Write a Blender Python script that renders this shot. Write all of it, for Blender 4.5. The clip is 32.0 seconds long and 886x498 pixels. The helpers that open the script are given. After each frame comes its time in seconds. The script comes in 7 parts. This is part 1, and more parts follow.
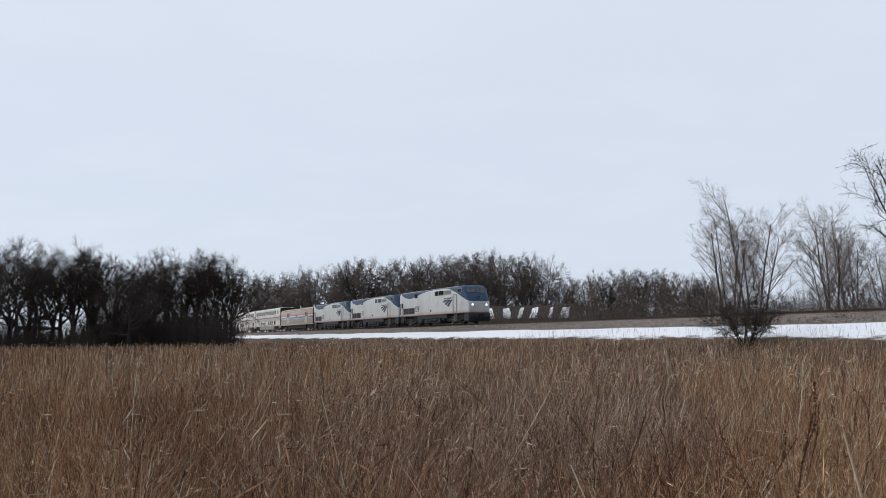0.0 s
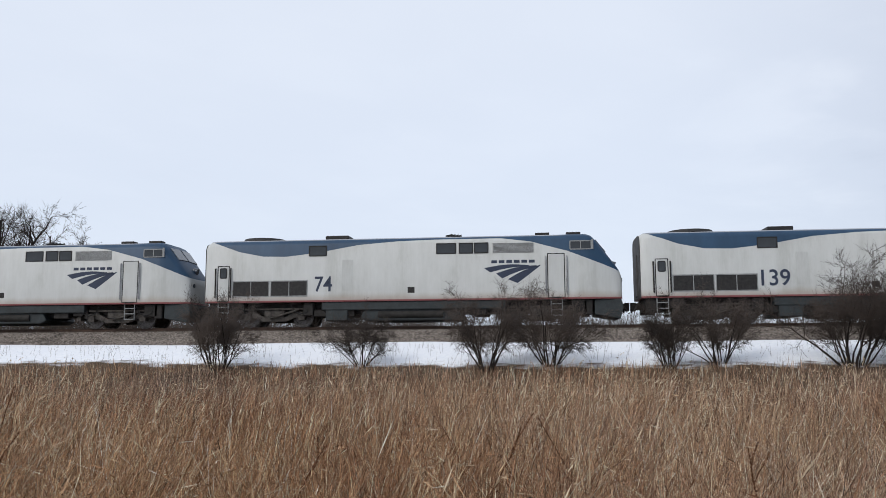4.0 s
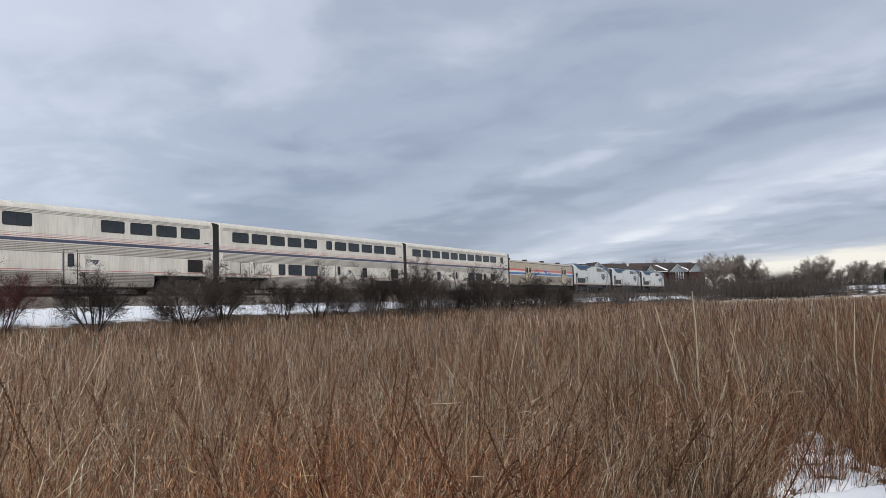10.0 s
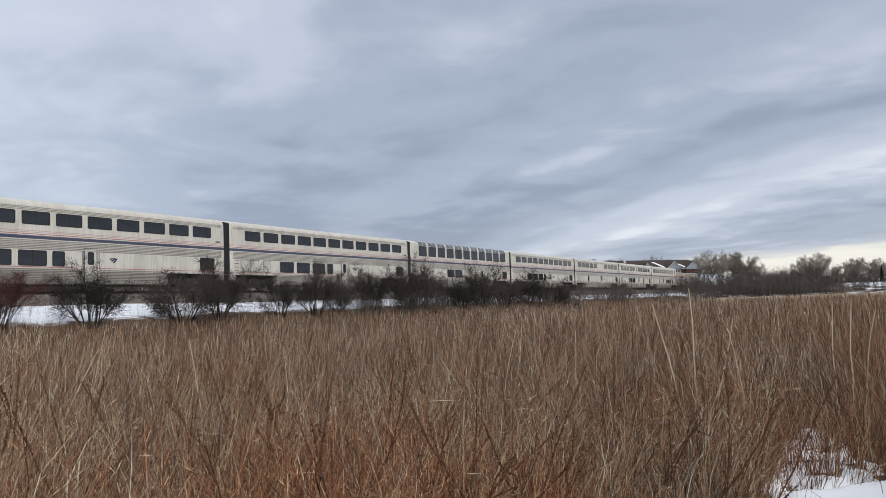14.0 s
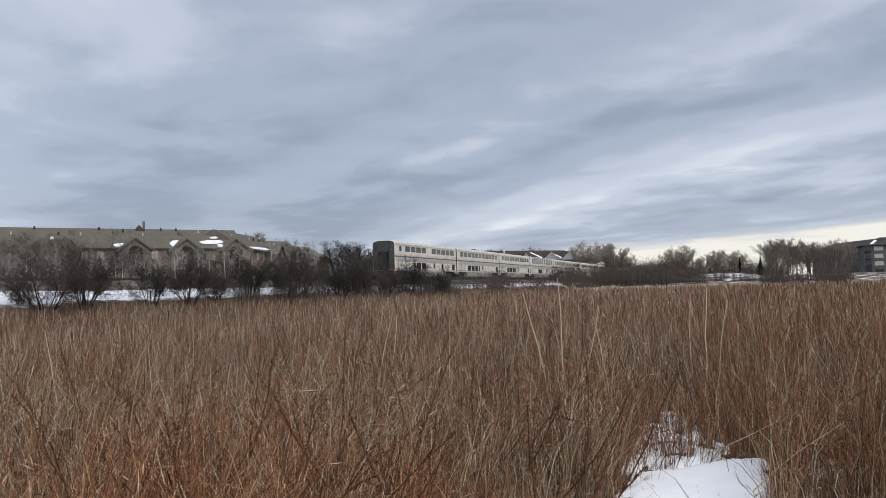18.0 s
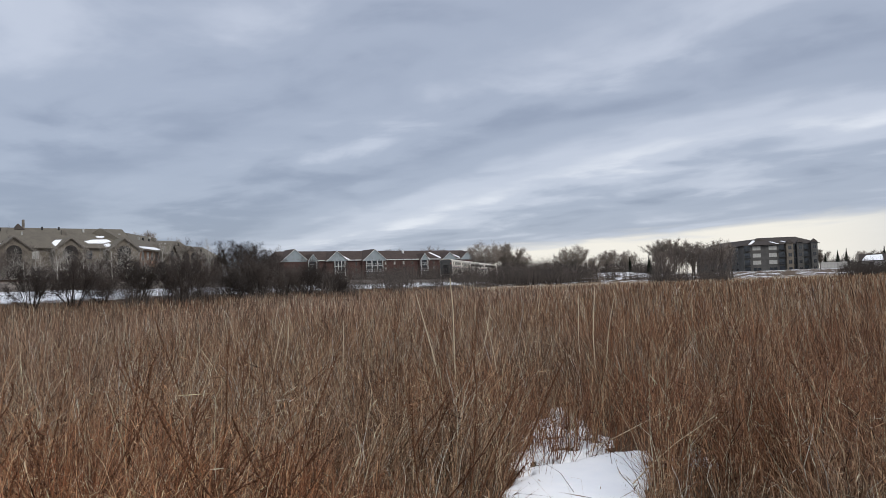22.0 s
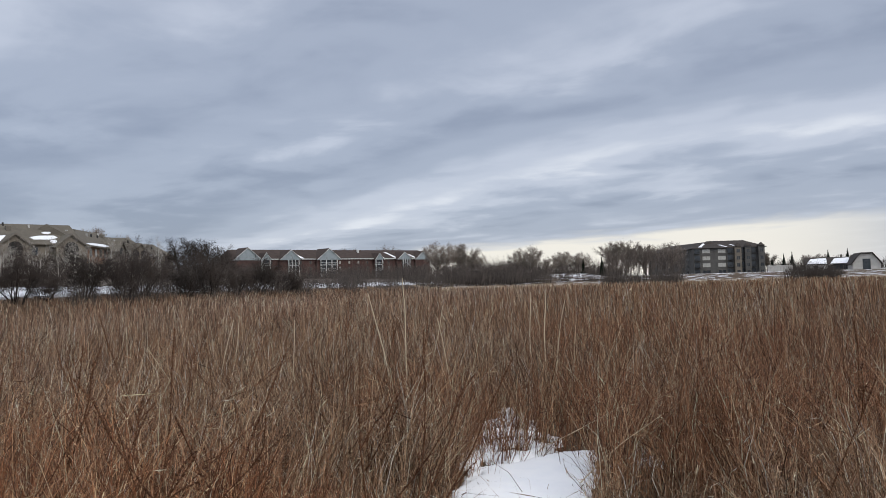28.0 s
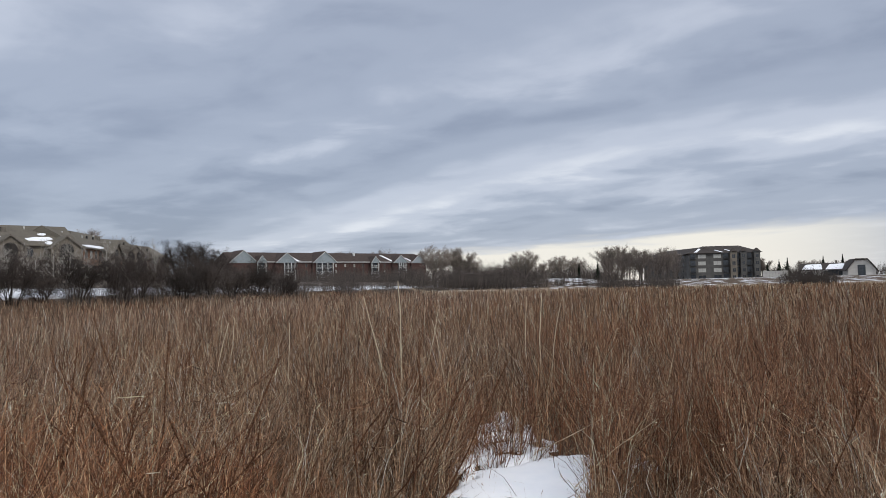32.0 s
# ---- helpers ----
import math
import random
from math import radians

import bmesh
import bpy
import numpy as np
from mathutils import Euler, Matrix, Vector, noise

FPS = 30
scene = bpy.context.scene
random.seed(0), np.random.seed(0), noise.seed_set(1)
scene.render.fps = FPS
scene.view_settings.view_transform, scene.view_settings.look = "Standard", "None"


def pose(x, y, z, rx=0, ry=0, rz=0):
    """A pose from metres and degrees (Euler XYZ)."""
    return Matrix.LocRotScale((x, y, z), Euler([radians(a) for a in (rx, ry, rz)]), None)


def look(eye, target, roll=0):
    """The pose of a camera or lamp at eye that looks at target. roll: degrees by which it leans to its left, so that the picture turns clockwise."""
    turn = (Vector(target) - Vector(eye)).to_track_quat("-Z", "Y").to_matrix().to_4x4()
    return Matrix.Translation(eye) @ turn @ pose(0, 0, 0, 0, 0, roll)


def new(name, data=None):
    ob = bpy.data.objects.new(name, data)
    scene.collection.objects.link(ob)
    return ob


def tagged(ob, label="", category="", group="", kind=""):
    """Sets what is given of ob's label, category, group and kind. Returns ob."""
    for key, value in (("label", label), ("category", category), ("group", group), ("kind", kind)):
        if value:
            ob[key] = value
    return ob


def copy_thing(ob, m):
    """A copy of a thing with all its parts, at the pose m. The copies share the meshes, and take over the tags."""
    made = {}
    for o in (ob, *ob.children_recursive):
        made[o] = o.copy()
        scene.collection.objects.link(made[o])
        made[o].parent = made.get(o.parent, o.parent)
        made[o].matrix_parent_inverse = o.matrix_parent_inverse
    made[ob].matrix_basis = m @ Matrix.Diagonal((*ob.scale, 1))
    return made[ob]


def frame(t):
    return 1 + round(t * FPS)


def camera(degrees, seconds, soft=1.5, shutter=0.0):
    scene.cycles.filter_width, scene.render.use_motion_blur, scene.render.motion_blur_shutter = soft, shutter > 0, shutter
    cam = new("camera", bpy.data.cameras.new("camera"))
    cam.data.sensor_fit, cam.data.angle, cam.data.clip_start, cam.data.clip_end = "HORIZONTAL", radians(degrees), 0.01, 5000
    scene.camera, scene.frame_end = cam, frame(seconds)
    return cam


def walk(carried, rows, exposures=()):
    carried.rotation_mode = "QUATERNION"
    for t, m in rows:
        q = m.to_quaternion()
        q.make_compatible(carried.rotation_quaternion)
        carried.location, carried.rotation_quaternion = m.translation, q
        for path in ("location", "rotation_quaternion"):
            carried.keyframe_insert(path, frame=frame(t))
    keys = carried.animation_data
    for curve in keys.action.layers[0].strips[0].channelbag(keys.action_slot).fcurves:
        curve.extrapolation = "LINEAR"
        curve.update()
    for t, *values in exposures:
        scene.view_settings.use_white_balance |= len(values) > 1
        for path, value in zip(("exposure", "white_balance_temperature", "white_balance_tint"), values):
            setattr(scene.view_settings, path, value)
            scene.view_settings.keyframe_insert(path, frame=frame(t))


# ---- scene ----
# ---------------------------------------------------------------- camera
EYE = 1.55          # lens above the field
ARM = 0.5           # the lens swings on an arm round the one who holds it
RAIL = 2.95         # rail head above the field
TRACK_Y = 41.15     # centre line of the track; the train runs towards +x
cam = camera(56.78, 32.0, soft=0.8)
SWING = [
    (0.0, 65.74, 6.11, -0.36),
    (0.5, 63.58, 6.26, 0.14),
    (1.0, 60.18, 6.28, 0.57),
    (1.5, 55.88, 6.51, 0.53),
    (2.0, 49.12, 7.05, 0.36),
    (2.5, 39.62, 7.45, 0.27),
    (4.5, -6.04, 7.23, -0.63),
    (5.0, -19.71, 6.79, -1.07),
    (5.5, -32.18, 6.21, -1.06),
    (6.0, -42.03, 5.59, -0.97),
    (6.5, -49.33, 5.21, -1.32),
    (7.0, -53.98, 4.96, -1.56),
    (7.5, -56.48, 4.71, -1.60),
    (8.0, -58.08, 4.49, -1.57),
    (8.5, -59.67, 4.23, -1.43),
    (9.0, -61.14, 3.88, -1.58),
    (9.5, -62.20, 3.78, -1.80),
    (10.0, -62.82, 3.98, -1.93),
    (10.5, -63.04, 4.11, -1.76),
    (11.0, -63.05, 4.17, -1.69),
    (11.5, -62.83, 4.28, -1.83),
    (12.0, -62.68, 4.28, -1.96),
    (12.5, -62.82, 4.20, -2.01),
    (13.0, -62.96, 4.10, -2.01),
    (13.5, -62.92, 3.86, -2.01),
    (15.5, -64.00, 3.48, -1.55),
    (16.0, -65.01, 3.28, -1.61),
    (16.5, -66.30, 3.01, -1.59),
    (17.0, -67.73, 2.86, -1.57),
    (17.5, -69.41, 2.77, -1.65),
    (18.0, -71.21, 2.74, -1.77),
    (18.5, -73.00, 2.78, -1.93),
    (19.0, -74.41, 2.73, -1.88),
    (19.5, -75.24, 2.59, -1.93),
    (20.0, -75.72, 2.46, -1.96),
    (20.5, -76.23, 2.44, -2.08),
    (21.0, -76.85, 2.59, -2.14),
    (21.5, -77.58, 2.58, -2.06),
    (22.0, -78.26, 2.50, -2.07),
    (22.5, -78.79, 2.48, -2.11),
    (23.0, -79.15, 2.48, -2.14),
    (23.5, -79.44, 2.70, -2.00),
    (24.0, -79.75, 2.85, -1.71),
    (24.5, -80.03, 2.69, -1.55),
    (25.0, -80.30, 2.58, -1.62),
    (25.5, -80.57, 2.51, -1.62),
    (27.5, -81.31, 2.47, -1.58),
    (28.0, -81.39, 2.40, -1.63),
    (28.5, -81.39, 2.35, -1.62),
    (29.0, -81.43, 2.24, -1.61),
    (29.5, -81.62, 2.27, -1.65),
    (30.0, -81.80, 2.51, -1.65),
    (30.5, -81.78, 2.71, -1.48),
    (31.0, -81.74, 2.77, -1.45),
    (31.5, -81.69, 2.75, -1.37),
    (32.0, -81.67, 2.65, -1.32),
]


def swing_pose(yaw, pitch, roll):
    a, b = radians(yaw), radians(pitch)
    eye = Vector((-math.sin(a) * ARM, math.cos(a) * ARM, EYE))
    way = Vector((-math.sin(a) * math.cos(b), math.cos(a) * math.cos(b), math.sin(b)))
    return look(eye, eye + way, roll)


walk(cam, [(t, swing_pose(yaw, pitch, roll)) for t, yaw, pitch, roll in SWING],
     exposures=[(0.0, -0.06), (2.5, 0.0), (5.0, 0.10), (7.0, 0.19), (10.0, 0.11), (16.0, 0.09), (24.0, 0.06), (32.0, 0.04)])

# ---------------------------------------------------------------- world and sun
SUN_FROM = Vector((-0.45, -0.62, 0.64)).normalized()


def build_world():
    world = bpy.data.worlds.new("overcast")
    scene.world = world
    world.use_nodes = True
    nt = world.node_tree
    nt.nodes.clear()
    N, L = nt.nodes.new, nt.links.new

    def math_node(op, a, b=None, c=None):
        n = N("ShaderNodeMath")
        n.operation = op
        for i, v in enumerate((a, b, c)):
            if v is None:
                continue
            if isinstance(v, (int, float)):
                n.inputs[i].default_value = v
            else:
                L(v, n.inputs[i])
        return n.outputs[0]

    def ramp(fac, stops):
        n = N("ShaderNodeValToRGB")
        n.color_ramp.interpolation = "EASE"
        while len(n.color_ramp.elements) < len(stops):
            n.color_ramp.elements.new(0.5)
        for e, (p, c) in zip(n.color_ramp.elements, stops):
            e.position, e.color = p, (*c, 1)
        L(fac, n.inputs[0])
        return n.outputs[0]

    def mix(fac, a, b, mode="MIX"):
        n = N("ShaderNodeMix")
        n.data_type, n.blend_type = "RGBA", mode
        if isinstance(fac, (int, float)):
            n.inputs[0].default_value = fac
        else:
            L(fac, n.inputs[0])
        for i, v in ((6, a), (7, b)):
            if isinstance(v, tuple):
                n.inputs[i].default_value = (*v, 1)
            else:
                L(v, n.inputs[i])
        return n.outputs[2]

    tc = N("ShaderNodeTexCoord")
    sep = N("ShaderNodeSeparateXYZ")
    L(tc.outputs["Generated"], sep.inputs[0])
    x, y, z = sep.outputs
    up = math_node("MAXIMUM", z, 0.0)
    den = math_node("ADD", up, 0.10)
    # a flat cloud deck, seen in perspective
    px, py = math_node("DIVIDE", x, den), math_node("DIVIDE", y, den)
    comb = N("ShaderNodeCombineXYZ")
    L(px, comb.inputs[0])
    L(py, comb.inputs[1])
    mp = N("ShaderNodeMapping")
    mp.vector_type = "TEXTURE"
    mp.inputs["Rotation"].default_value = (0, 0, radians(56))
    mp.inputs["Scale"].default_value = (1.2, 0.95, 1)
    L(comb.outputs[0], mp.inputs[0])

    def cloud(scale, detail, rough, dist, w):
        n = N("ShaderNodeTexNoise")
        n.noise_dimensions = "4D"
        n.inputs["W"].default_value = w
        n.inputs["Scale"].default_value = scale
        n.inputs["Detail"].default_value = detail
        n.inputs["Roughness"].default_value = rough
        n.inputs["Distortion"].default_value = dist
        L(mp.outputs[0], n.inputs["Vector"])
        return n.outputs["Fac"]

    big, small, wisp = cloud(0.8, 3.0, 0.5, 0.5, 1.7), cloud(1.9, 5.0, 0.50, 0.4, 4.2), cloud(5.0, 4.0, 0.5, 0.3, 9.1)
    # cloud streets that run from north-east to south-west, light and dark in turn
    across = math_node("ADD", math_node("MULTIPLY", px, -0.829), math_node("MULTIPLY", py, 0.559))
    across = math_node("ADD", across, math_node("MULTIPLY", math_node("SUBTRACT", big, 0.5), 1.2))
    across = math_node("ADD", across, math_node("MULTIPLY", math_node("SUBTRACT", small, 0.5), 0.9))
    street = ramp(math_node("DIVIDE", math_node("ADD", across, 7.0), 9.0), [((v + 7.0) / 9.0, (g, g, g)) for v, g in (
        (-6.0, 0.50), (-5.2, 0.50), (-4.65, 0.45), (-4.1, 0.51), (-3.6, 0.59), (-3.2, 0.53), (-2.7, 0.435), (-2.05, 0.50), (-1.5, 0.445), (-1.0, 0.485), (-0.2, 0.525), (1.2, 0.58))])
    amount = math_node("ADD", street, math_node("MULTIPLY", math_node("SUBTRACT", small, 0.5), 0.27))
    amount = math_node("ADD", amount, math_node("MULTIPLY", math_node("SUBTRACT", wisp, 0.5), 0.06))
    # the deck is heavier low down, but for the clear strip in the west
    low = N("ShaderNodeMapRange")
    low.interpolation_type = "SMOOTHSTEP"
    for k, v in (("From Min", 0.02), ("From Max", 0.30), ("To Min", 0.055), ("To Max", 0.0)):
        low.inputs[k].default_value = v
    L(up, low.inputs["Value"])
    clear = N("ShaderNodeMapRange")
    clear.interpolation_type = "SMOOTHSTEP"
    for k, v in (("From Min", 0.995), ("From Max", 0.87), ("To Min", 0.0), ("To Max", 1.0)):
        clear.inputs[k].default_value = v
    L(x, clear.inputs["Value"])
    heavy = N("ShaderNodeMapRange")
    heavy.interpolation_type = "SMOOTHSTEP"
    for k, v in (("From Min", 0.42), ("From Max", 0.82), ("To Min", 0.25), ("To Max", 1.25)):
        heavy.inputs[k].default_value = v
    L(x, heavy.inputs["Value"])
    amount = math_node("SUBTRACT", amount, math_node("MULTIPLY", math_node("MULTIPLY", low.outputs[0], clear.outputs[0]), heavy.outputs[0]))
    deck = ramp(amount, [(0.38, SKY_DARK), (0.47, SKY_MID), (0.55, SKY_LIGHT), (0.64, SKY_WHITE)])
    # towards -x the deck is thin and even
    even = N("ShaderNodeMapRange")
    even.interpolation_type = "SMOOTHSTEP"
    for k, v in (("From Min", 0.82), ("From Max", 0.05), ("To Min", 0.0), ("To Max", 0.9)):
        even.inputs[k].default_value = v
    L(x, even.inputs["Value"])
    veil = ramp(up, [(0.0, VEIL_LOW), (0.12, VEIL_MID), (0.5, VEIL_HIGH)])
    sky = mix(even.outputs[0], deck, veil)
    # a clear strip low over the western horizon
    wob = math_node("MULTIPLY", math_node("SUBTRACT", small, 0.5), 0.03)
    strip = N("ShaderNodeMapRange")
    strip.interpolation_type = "SMOOTHSTEP"
    for k, v in (("From Min", 0.048), ("From Max", 0.032), ("To Min", 0.0), ("To Max", 1.0)):
        strip.inputs[k].default_value = v
    south = math_node("MULTIPLY", math_node("SUBTRACT", 0.139, y), 0.055)
    L(math_node("SUBTRACT", math_node("ADD", z, wob), south), strip.inputs["Value"])
    west = N("ShaderNodeMapRange")
    west.interpolation_type = "SMOOTHSTEP"
    for k, v in (("From Min", 0.90), ("From Max", 0.985), ("To Min", 0.0), ("To Max", 1.0)):
        west.inputs[k].default_value = v
    L(x, west.inputs["Value"])
    sky = mix(math_node("MULTIPLY", strip.outputs[0], west.outputs[0]), sky, STRIP)
    bg = N("ShaderNodeBackground")
    L(sky, bg.inputs["Color"])
    bg.inputs["Strength"].default_value = SKY_STRENGTH
    air = N("ShaderNodeTexSky")
    air.sky_type, air.sun_disc = "NISHITA", False
    air.sun_elevation = math.asin(SUN_FROM.z)
    air.sun_rotation = math.atan2(SUN_FROM.x, SUN_FROM.y)
    bg2 = N("ShaderNodeBackground")
    L(air.outputs[0], bg2.inputs["Color"])
    bg2.inputs["Strength"].default_value = 0.012
    add = N("ShaderNodeAddShader")
    L(bg.outputs[0], add.inputs[0])
    L(bg2.outputs[0], add.inputs[1])
    out = N("ShaderNodeOutputWorld")
    L(add.outputs[0], out.inputs["Surface"])


SKY_DARK, SKY_MID = (0.252, 0.292, 0.385), (0.345, 0.390, 0.488)
SKY_LIGHT, SKY_WHITE = (0.480, 0.522, 0.618), (0.680, 0.710, 0.775)
VEIL_LOW, VEIL_MID, VEIL_HIGH = (0.60, 0.675, 0.80), (0.68, 0.745, 0.86), (0.73, 0.785, 0.885)
STRIP = (0.80, 0.77, 0.71)
SKY_STRENGTH = 1.0
build_world()
sun = new("sun", bpy.data.lights.new("sun", "SUN"))
sun.data.energy, sun.data.angle, sun.data.color = 1.5, radians(25), (1.0, 0.95, 0.88)
sun.matrix_world = look(SUN_FROM * 50, (0, 0, 0))


# ---------------------------------------------------------------- materials
class Mat:
    """A small builder for node materials."""

    def __init__(self, name, rough=0.8, metal=0.0, spec=0.5):
        self.m = bpy.data.materials.new(name)
        self.m.use_nodes = True
        self.nt = self.m.node_tree
        self.b = self.nt.nodes["Principled BSDF"]
        self.b.inputs["Roughness"].default_value = rough
        self.b.inputs["Metallic"].default_value = metal
        self.b.inputs["Specular IOR Level"].default_value = spec
        self.tc = self.nt.nodes.new("ShaderNodeTexCoord")
        self.geo = self.nt.nodes.new("ShaderNodeNewGeometry")
        self.info = self.nt.nodes.new("ShaderNodeObjectInfo")

    def node(self, kind):
        return self.nt.nodes.new(kind)

    def put(self, a, b):
        if isinstance(a, (int, float)):
            b.default_value = a
        elif isinstance(a, tuple):
            b.default_value = (*a, 1) if len(a) == 3 and len(b.default_value) == 4 else a
        else:
            self.nt.links.new(a, b)

    @property
    def obj(self):
        return self.tc.outputs["Object"]

    @property
    def world(self):
        return self.geo.outputs["Position"]

    def axes(self, vec):
        n = self.node("ShaderNodeSeparateXYZ")
        self.put(vec, n.inputs[0])
        return n.outputs

    def noise(self, scale, detail=4.0, rough=0.55, vec=None, stretch=None, dist=0.0):
        n = self.node("ShaderNodeTexNoise")
        n.inputs["Scale"].default_value = scale
        n.inputs["Detail"].default_value = detail
        n.inputs["Roughness"].default_value = rough
        n.inputs["Distortion"].default_value = dist
        v = self.obj if vec is None else vec
        if stretch:
            mp = self.node("ShaderNodeMapping")
            mp.inputs["Scale"].default_value = stretch
            self.put(v, mp.inputs[0])
            v = mp.outputs[0]
        self.put(v, n.inputs["Vector"])
        return n.outputs["Fac"]

    def math(self, op, a, b=0.0, clamp=False):
        n = self.node("ShaderNodeMath")
        n.operation, n.use_clamp = op, clamp
        self.put(a, n.inputs[0])
        self.put(b, n.inputs[1])
        return n.outputs[0]

    def step(self, v, lo, hi):
        n = self.node("ShaderNodeMapRange")
        n.interpolation_type = "SMOOTHSTEP"
        self.put(v, n.inputs["Value"])
        self.put(lo, n.inputs["From Min"])
        self.put(hi, n.inputs["From Max"])
        return n.outputs[0]

    def ramp(self, fac, stops, kind="LINEAR"):
        n = self.node("ShaderNodeValToRGB")
        n.color_ramp.interpolation = kind
        while len(n.color_ramp.elements) < len(stops):
            n.color_ramp.elements.new(0.5)
        for e, (p, c) in zip(n.color_ramp.elements, stops):
            e.position, e.color = p, (*c, 1)
        self.put(fac, n.inputs[0])
        return n.outputs[0]

    def mix(self, fac, a, b, mode="MIX"):
        n = self.node("ShaderNodeMix")
        n.data_type, n.blend_type = "RGBA", mode
        self.put(fac, n.inputs[0])
        self.put(a, n.inputs[6])
        self.put(b, n.inputs[7])
        return n.outputs[2]

    def color(self, c):
        self.put(c, self.b.inputs["Base Color"])
        return self

    def rough(self, r):
        self.put(r, self.b.inputs["Roughness"])
        return self

    def bump(self, h, strength=0.3, dist=0.02):
        n = self.node("ShaderNodeBump")
        n.inputs["Strength"].default_value = strength
        n.inputs["Distance"].default_value = dist
        self.put(h, n.inputs["Height"])
        self.put(n.outputs[0], self.b.inputs["Normal"])
        return self

    def emit(self, c, s):
        self.put(c, self.b.inputs["Emission Color"])
        self.b.inputs["Emission Strength"].default_value = s
        return self


def worn(name, base, dark, rough=0.6, metal=0.0, scale=1.5, fine=25.0, bump=0.15, spec=0.4, stretch=None):
    """Plain stuff with large stains and a fine grain."""
    m = Mat(name, rough, metal, spec)
    a = m.noise(scale, 5, 0.6, stretch=stretch)
    b = m.noise(fine, 3, 0.6, stretch=stretch)
    f = m.math("ADD", m.math("MULTIPLY", a, 0.7), m.math("MULTIPLY", b, 0.3))
    m.color(m.ramp(f, [(0.35, dark), (0.62, base)]))
    m.bump(b, bump, 0.01)
    return m.m


def loco_paint():
    m = Mat("locomotive_paint", 0.5, 0.0, 0.35)
    x, y, z = m.axes(m.obj)
    edge = [(0.4, 4.40), (1.0, 4.16), (2.2, 3.72), (3.4, 3.48), (4.6, 3.45), (6.2, 3.62), (8.2, 3.96), (10.2, 4.12),
            (12.0, 4.17), (15.2, 4.17), (16.6, 3.98), (18.4, 3.48), (20.0, 2.84), (21.3, 2.30)]
    line = m.ramp(m.math("DIVIDE", m.math("ADD", x, 10.668), 21.336), [(p / 21.336, (h / 5,) * 3) for p, h in edge])
    blue = m.math("GREATER_THAN", z, m.math("MULTIPLY", line, 5.0))
    grime = m.noise(0.9, 6, 0.65, stretch=(1, 1, 0.35))
    streak = m.noise(3.0, 4, 0.6, stretch=(4, 1, 0.25))
    silver = m.ramp(m.math("ADD", m.math("MULTIPLY", grime, 0.82), m.math("MULTIPLY", streak, 0.18)),
                    [(0.30, (0.38, 0.385, 0.365)), (0.50, (0.485, 0.495, 0.48)), (0.75, (0.56, 0.57, 0.56))])
    navy = m.ramp(grime, [(0.3, (0.013, 0.040, 0.082)), (0.7, (0.024, 0.066, 0.128))])
    c = m.mix(blue, silver, navy)
    top = m.math("MULTIPLY", m.step(z, 4.255, 4.275), m.step(x, 7.6, 7.2))
    c = m.mix(top, c, (0.27, 0.285, 0.31))
    low = m.step(m.math("ADD", z, m.math("MULTIPLY", grime, 0.35)), 1.85, 1.45)
    c = m.mix(m.math("MULTIPLY", low, 0.65), c, (0.33, 0.27, 0.22))
    sill = m.step(z, 1.30, 1.26)
    c = m.mix(sill, c, (0.20, 0.06, 0.06))
    m.color(c).bump(streak, 0.05, 0.01)
    return m.m


def coach_steel(name, base, dark, stripes):
    """Stainless side sheets with painted bands: (z low, z high, colour)."""
    m = Mat(name, 0.42, 0.12, 0.5)
    x, y, z = m.axes(m.obj)
    a = m.noise(0.7, 6, 0.65, stretch=(1, 1, 0.3))
    b = m.noise(5.0, 4, 0.6, stretch=(3, 1, 0.2))
    f = m.math("ADD", m.math("MULTIPLY", a, 0.6), m.math("MULTIPLY", b, 0.4))
    c = m.ramp(f, [(0.32, dark), (0.62, base)])
    low = m.step(m.math("ADD", z, m.math("MULTIPLY", a, 0.8)), 2.0, 1.1)
    c = m.mix(m.math("MULTIPLY", low, 0.5), c, (0.26, 0.23, 0.20))
    for lo, hi, col in stripes:
        on = m.math("MULTIPLY", m.math("GREATER_THAN", z, lo), m.math("LESS_THAN", z, hi))
        c = m.mix(m.math("MULTIPLY", on, 0.92), c, col)
    m.color(c).rough(m.ramp(b, [(0.3, (0.5,) * 3), (0.7, (0.34,) * 3)])).bump(b, 0.06, 0.01)
    return m.m


def glass(name, tint=(0.012, 0.014, 0.016), rough=0.08):
    m = Mat(name, rough, 0.0, 0.55)
    n = m.noise(1.3, 3)
    m.color(m.ramp(n, [(0.3, tint), (0.7, tuple(2.2 * v for v in tint))]))
    return m.m


def bark(name, dark, light, scale=6.0):
    m = Mat(name, 0.9, 0.0, 0.2)
    a = m.noise(scale, 4, 0.6, stretch=(1, 1, 0.3))
    r = m.math("ADD", m.math("MULTIPLY", a, 0.6), m.math("MULTIPLY", m.info.outputs["Random"], 0.4))
    m.color(m.ramp(r, [(0.25, dark), (0.75, light)])).bump(a, 0.4, 0.02)
    return m.m


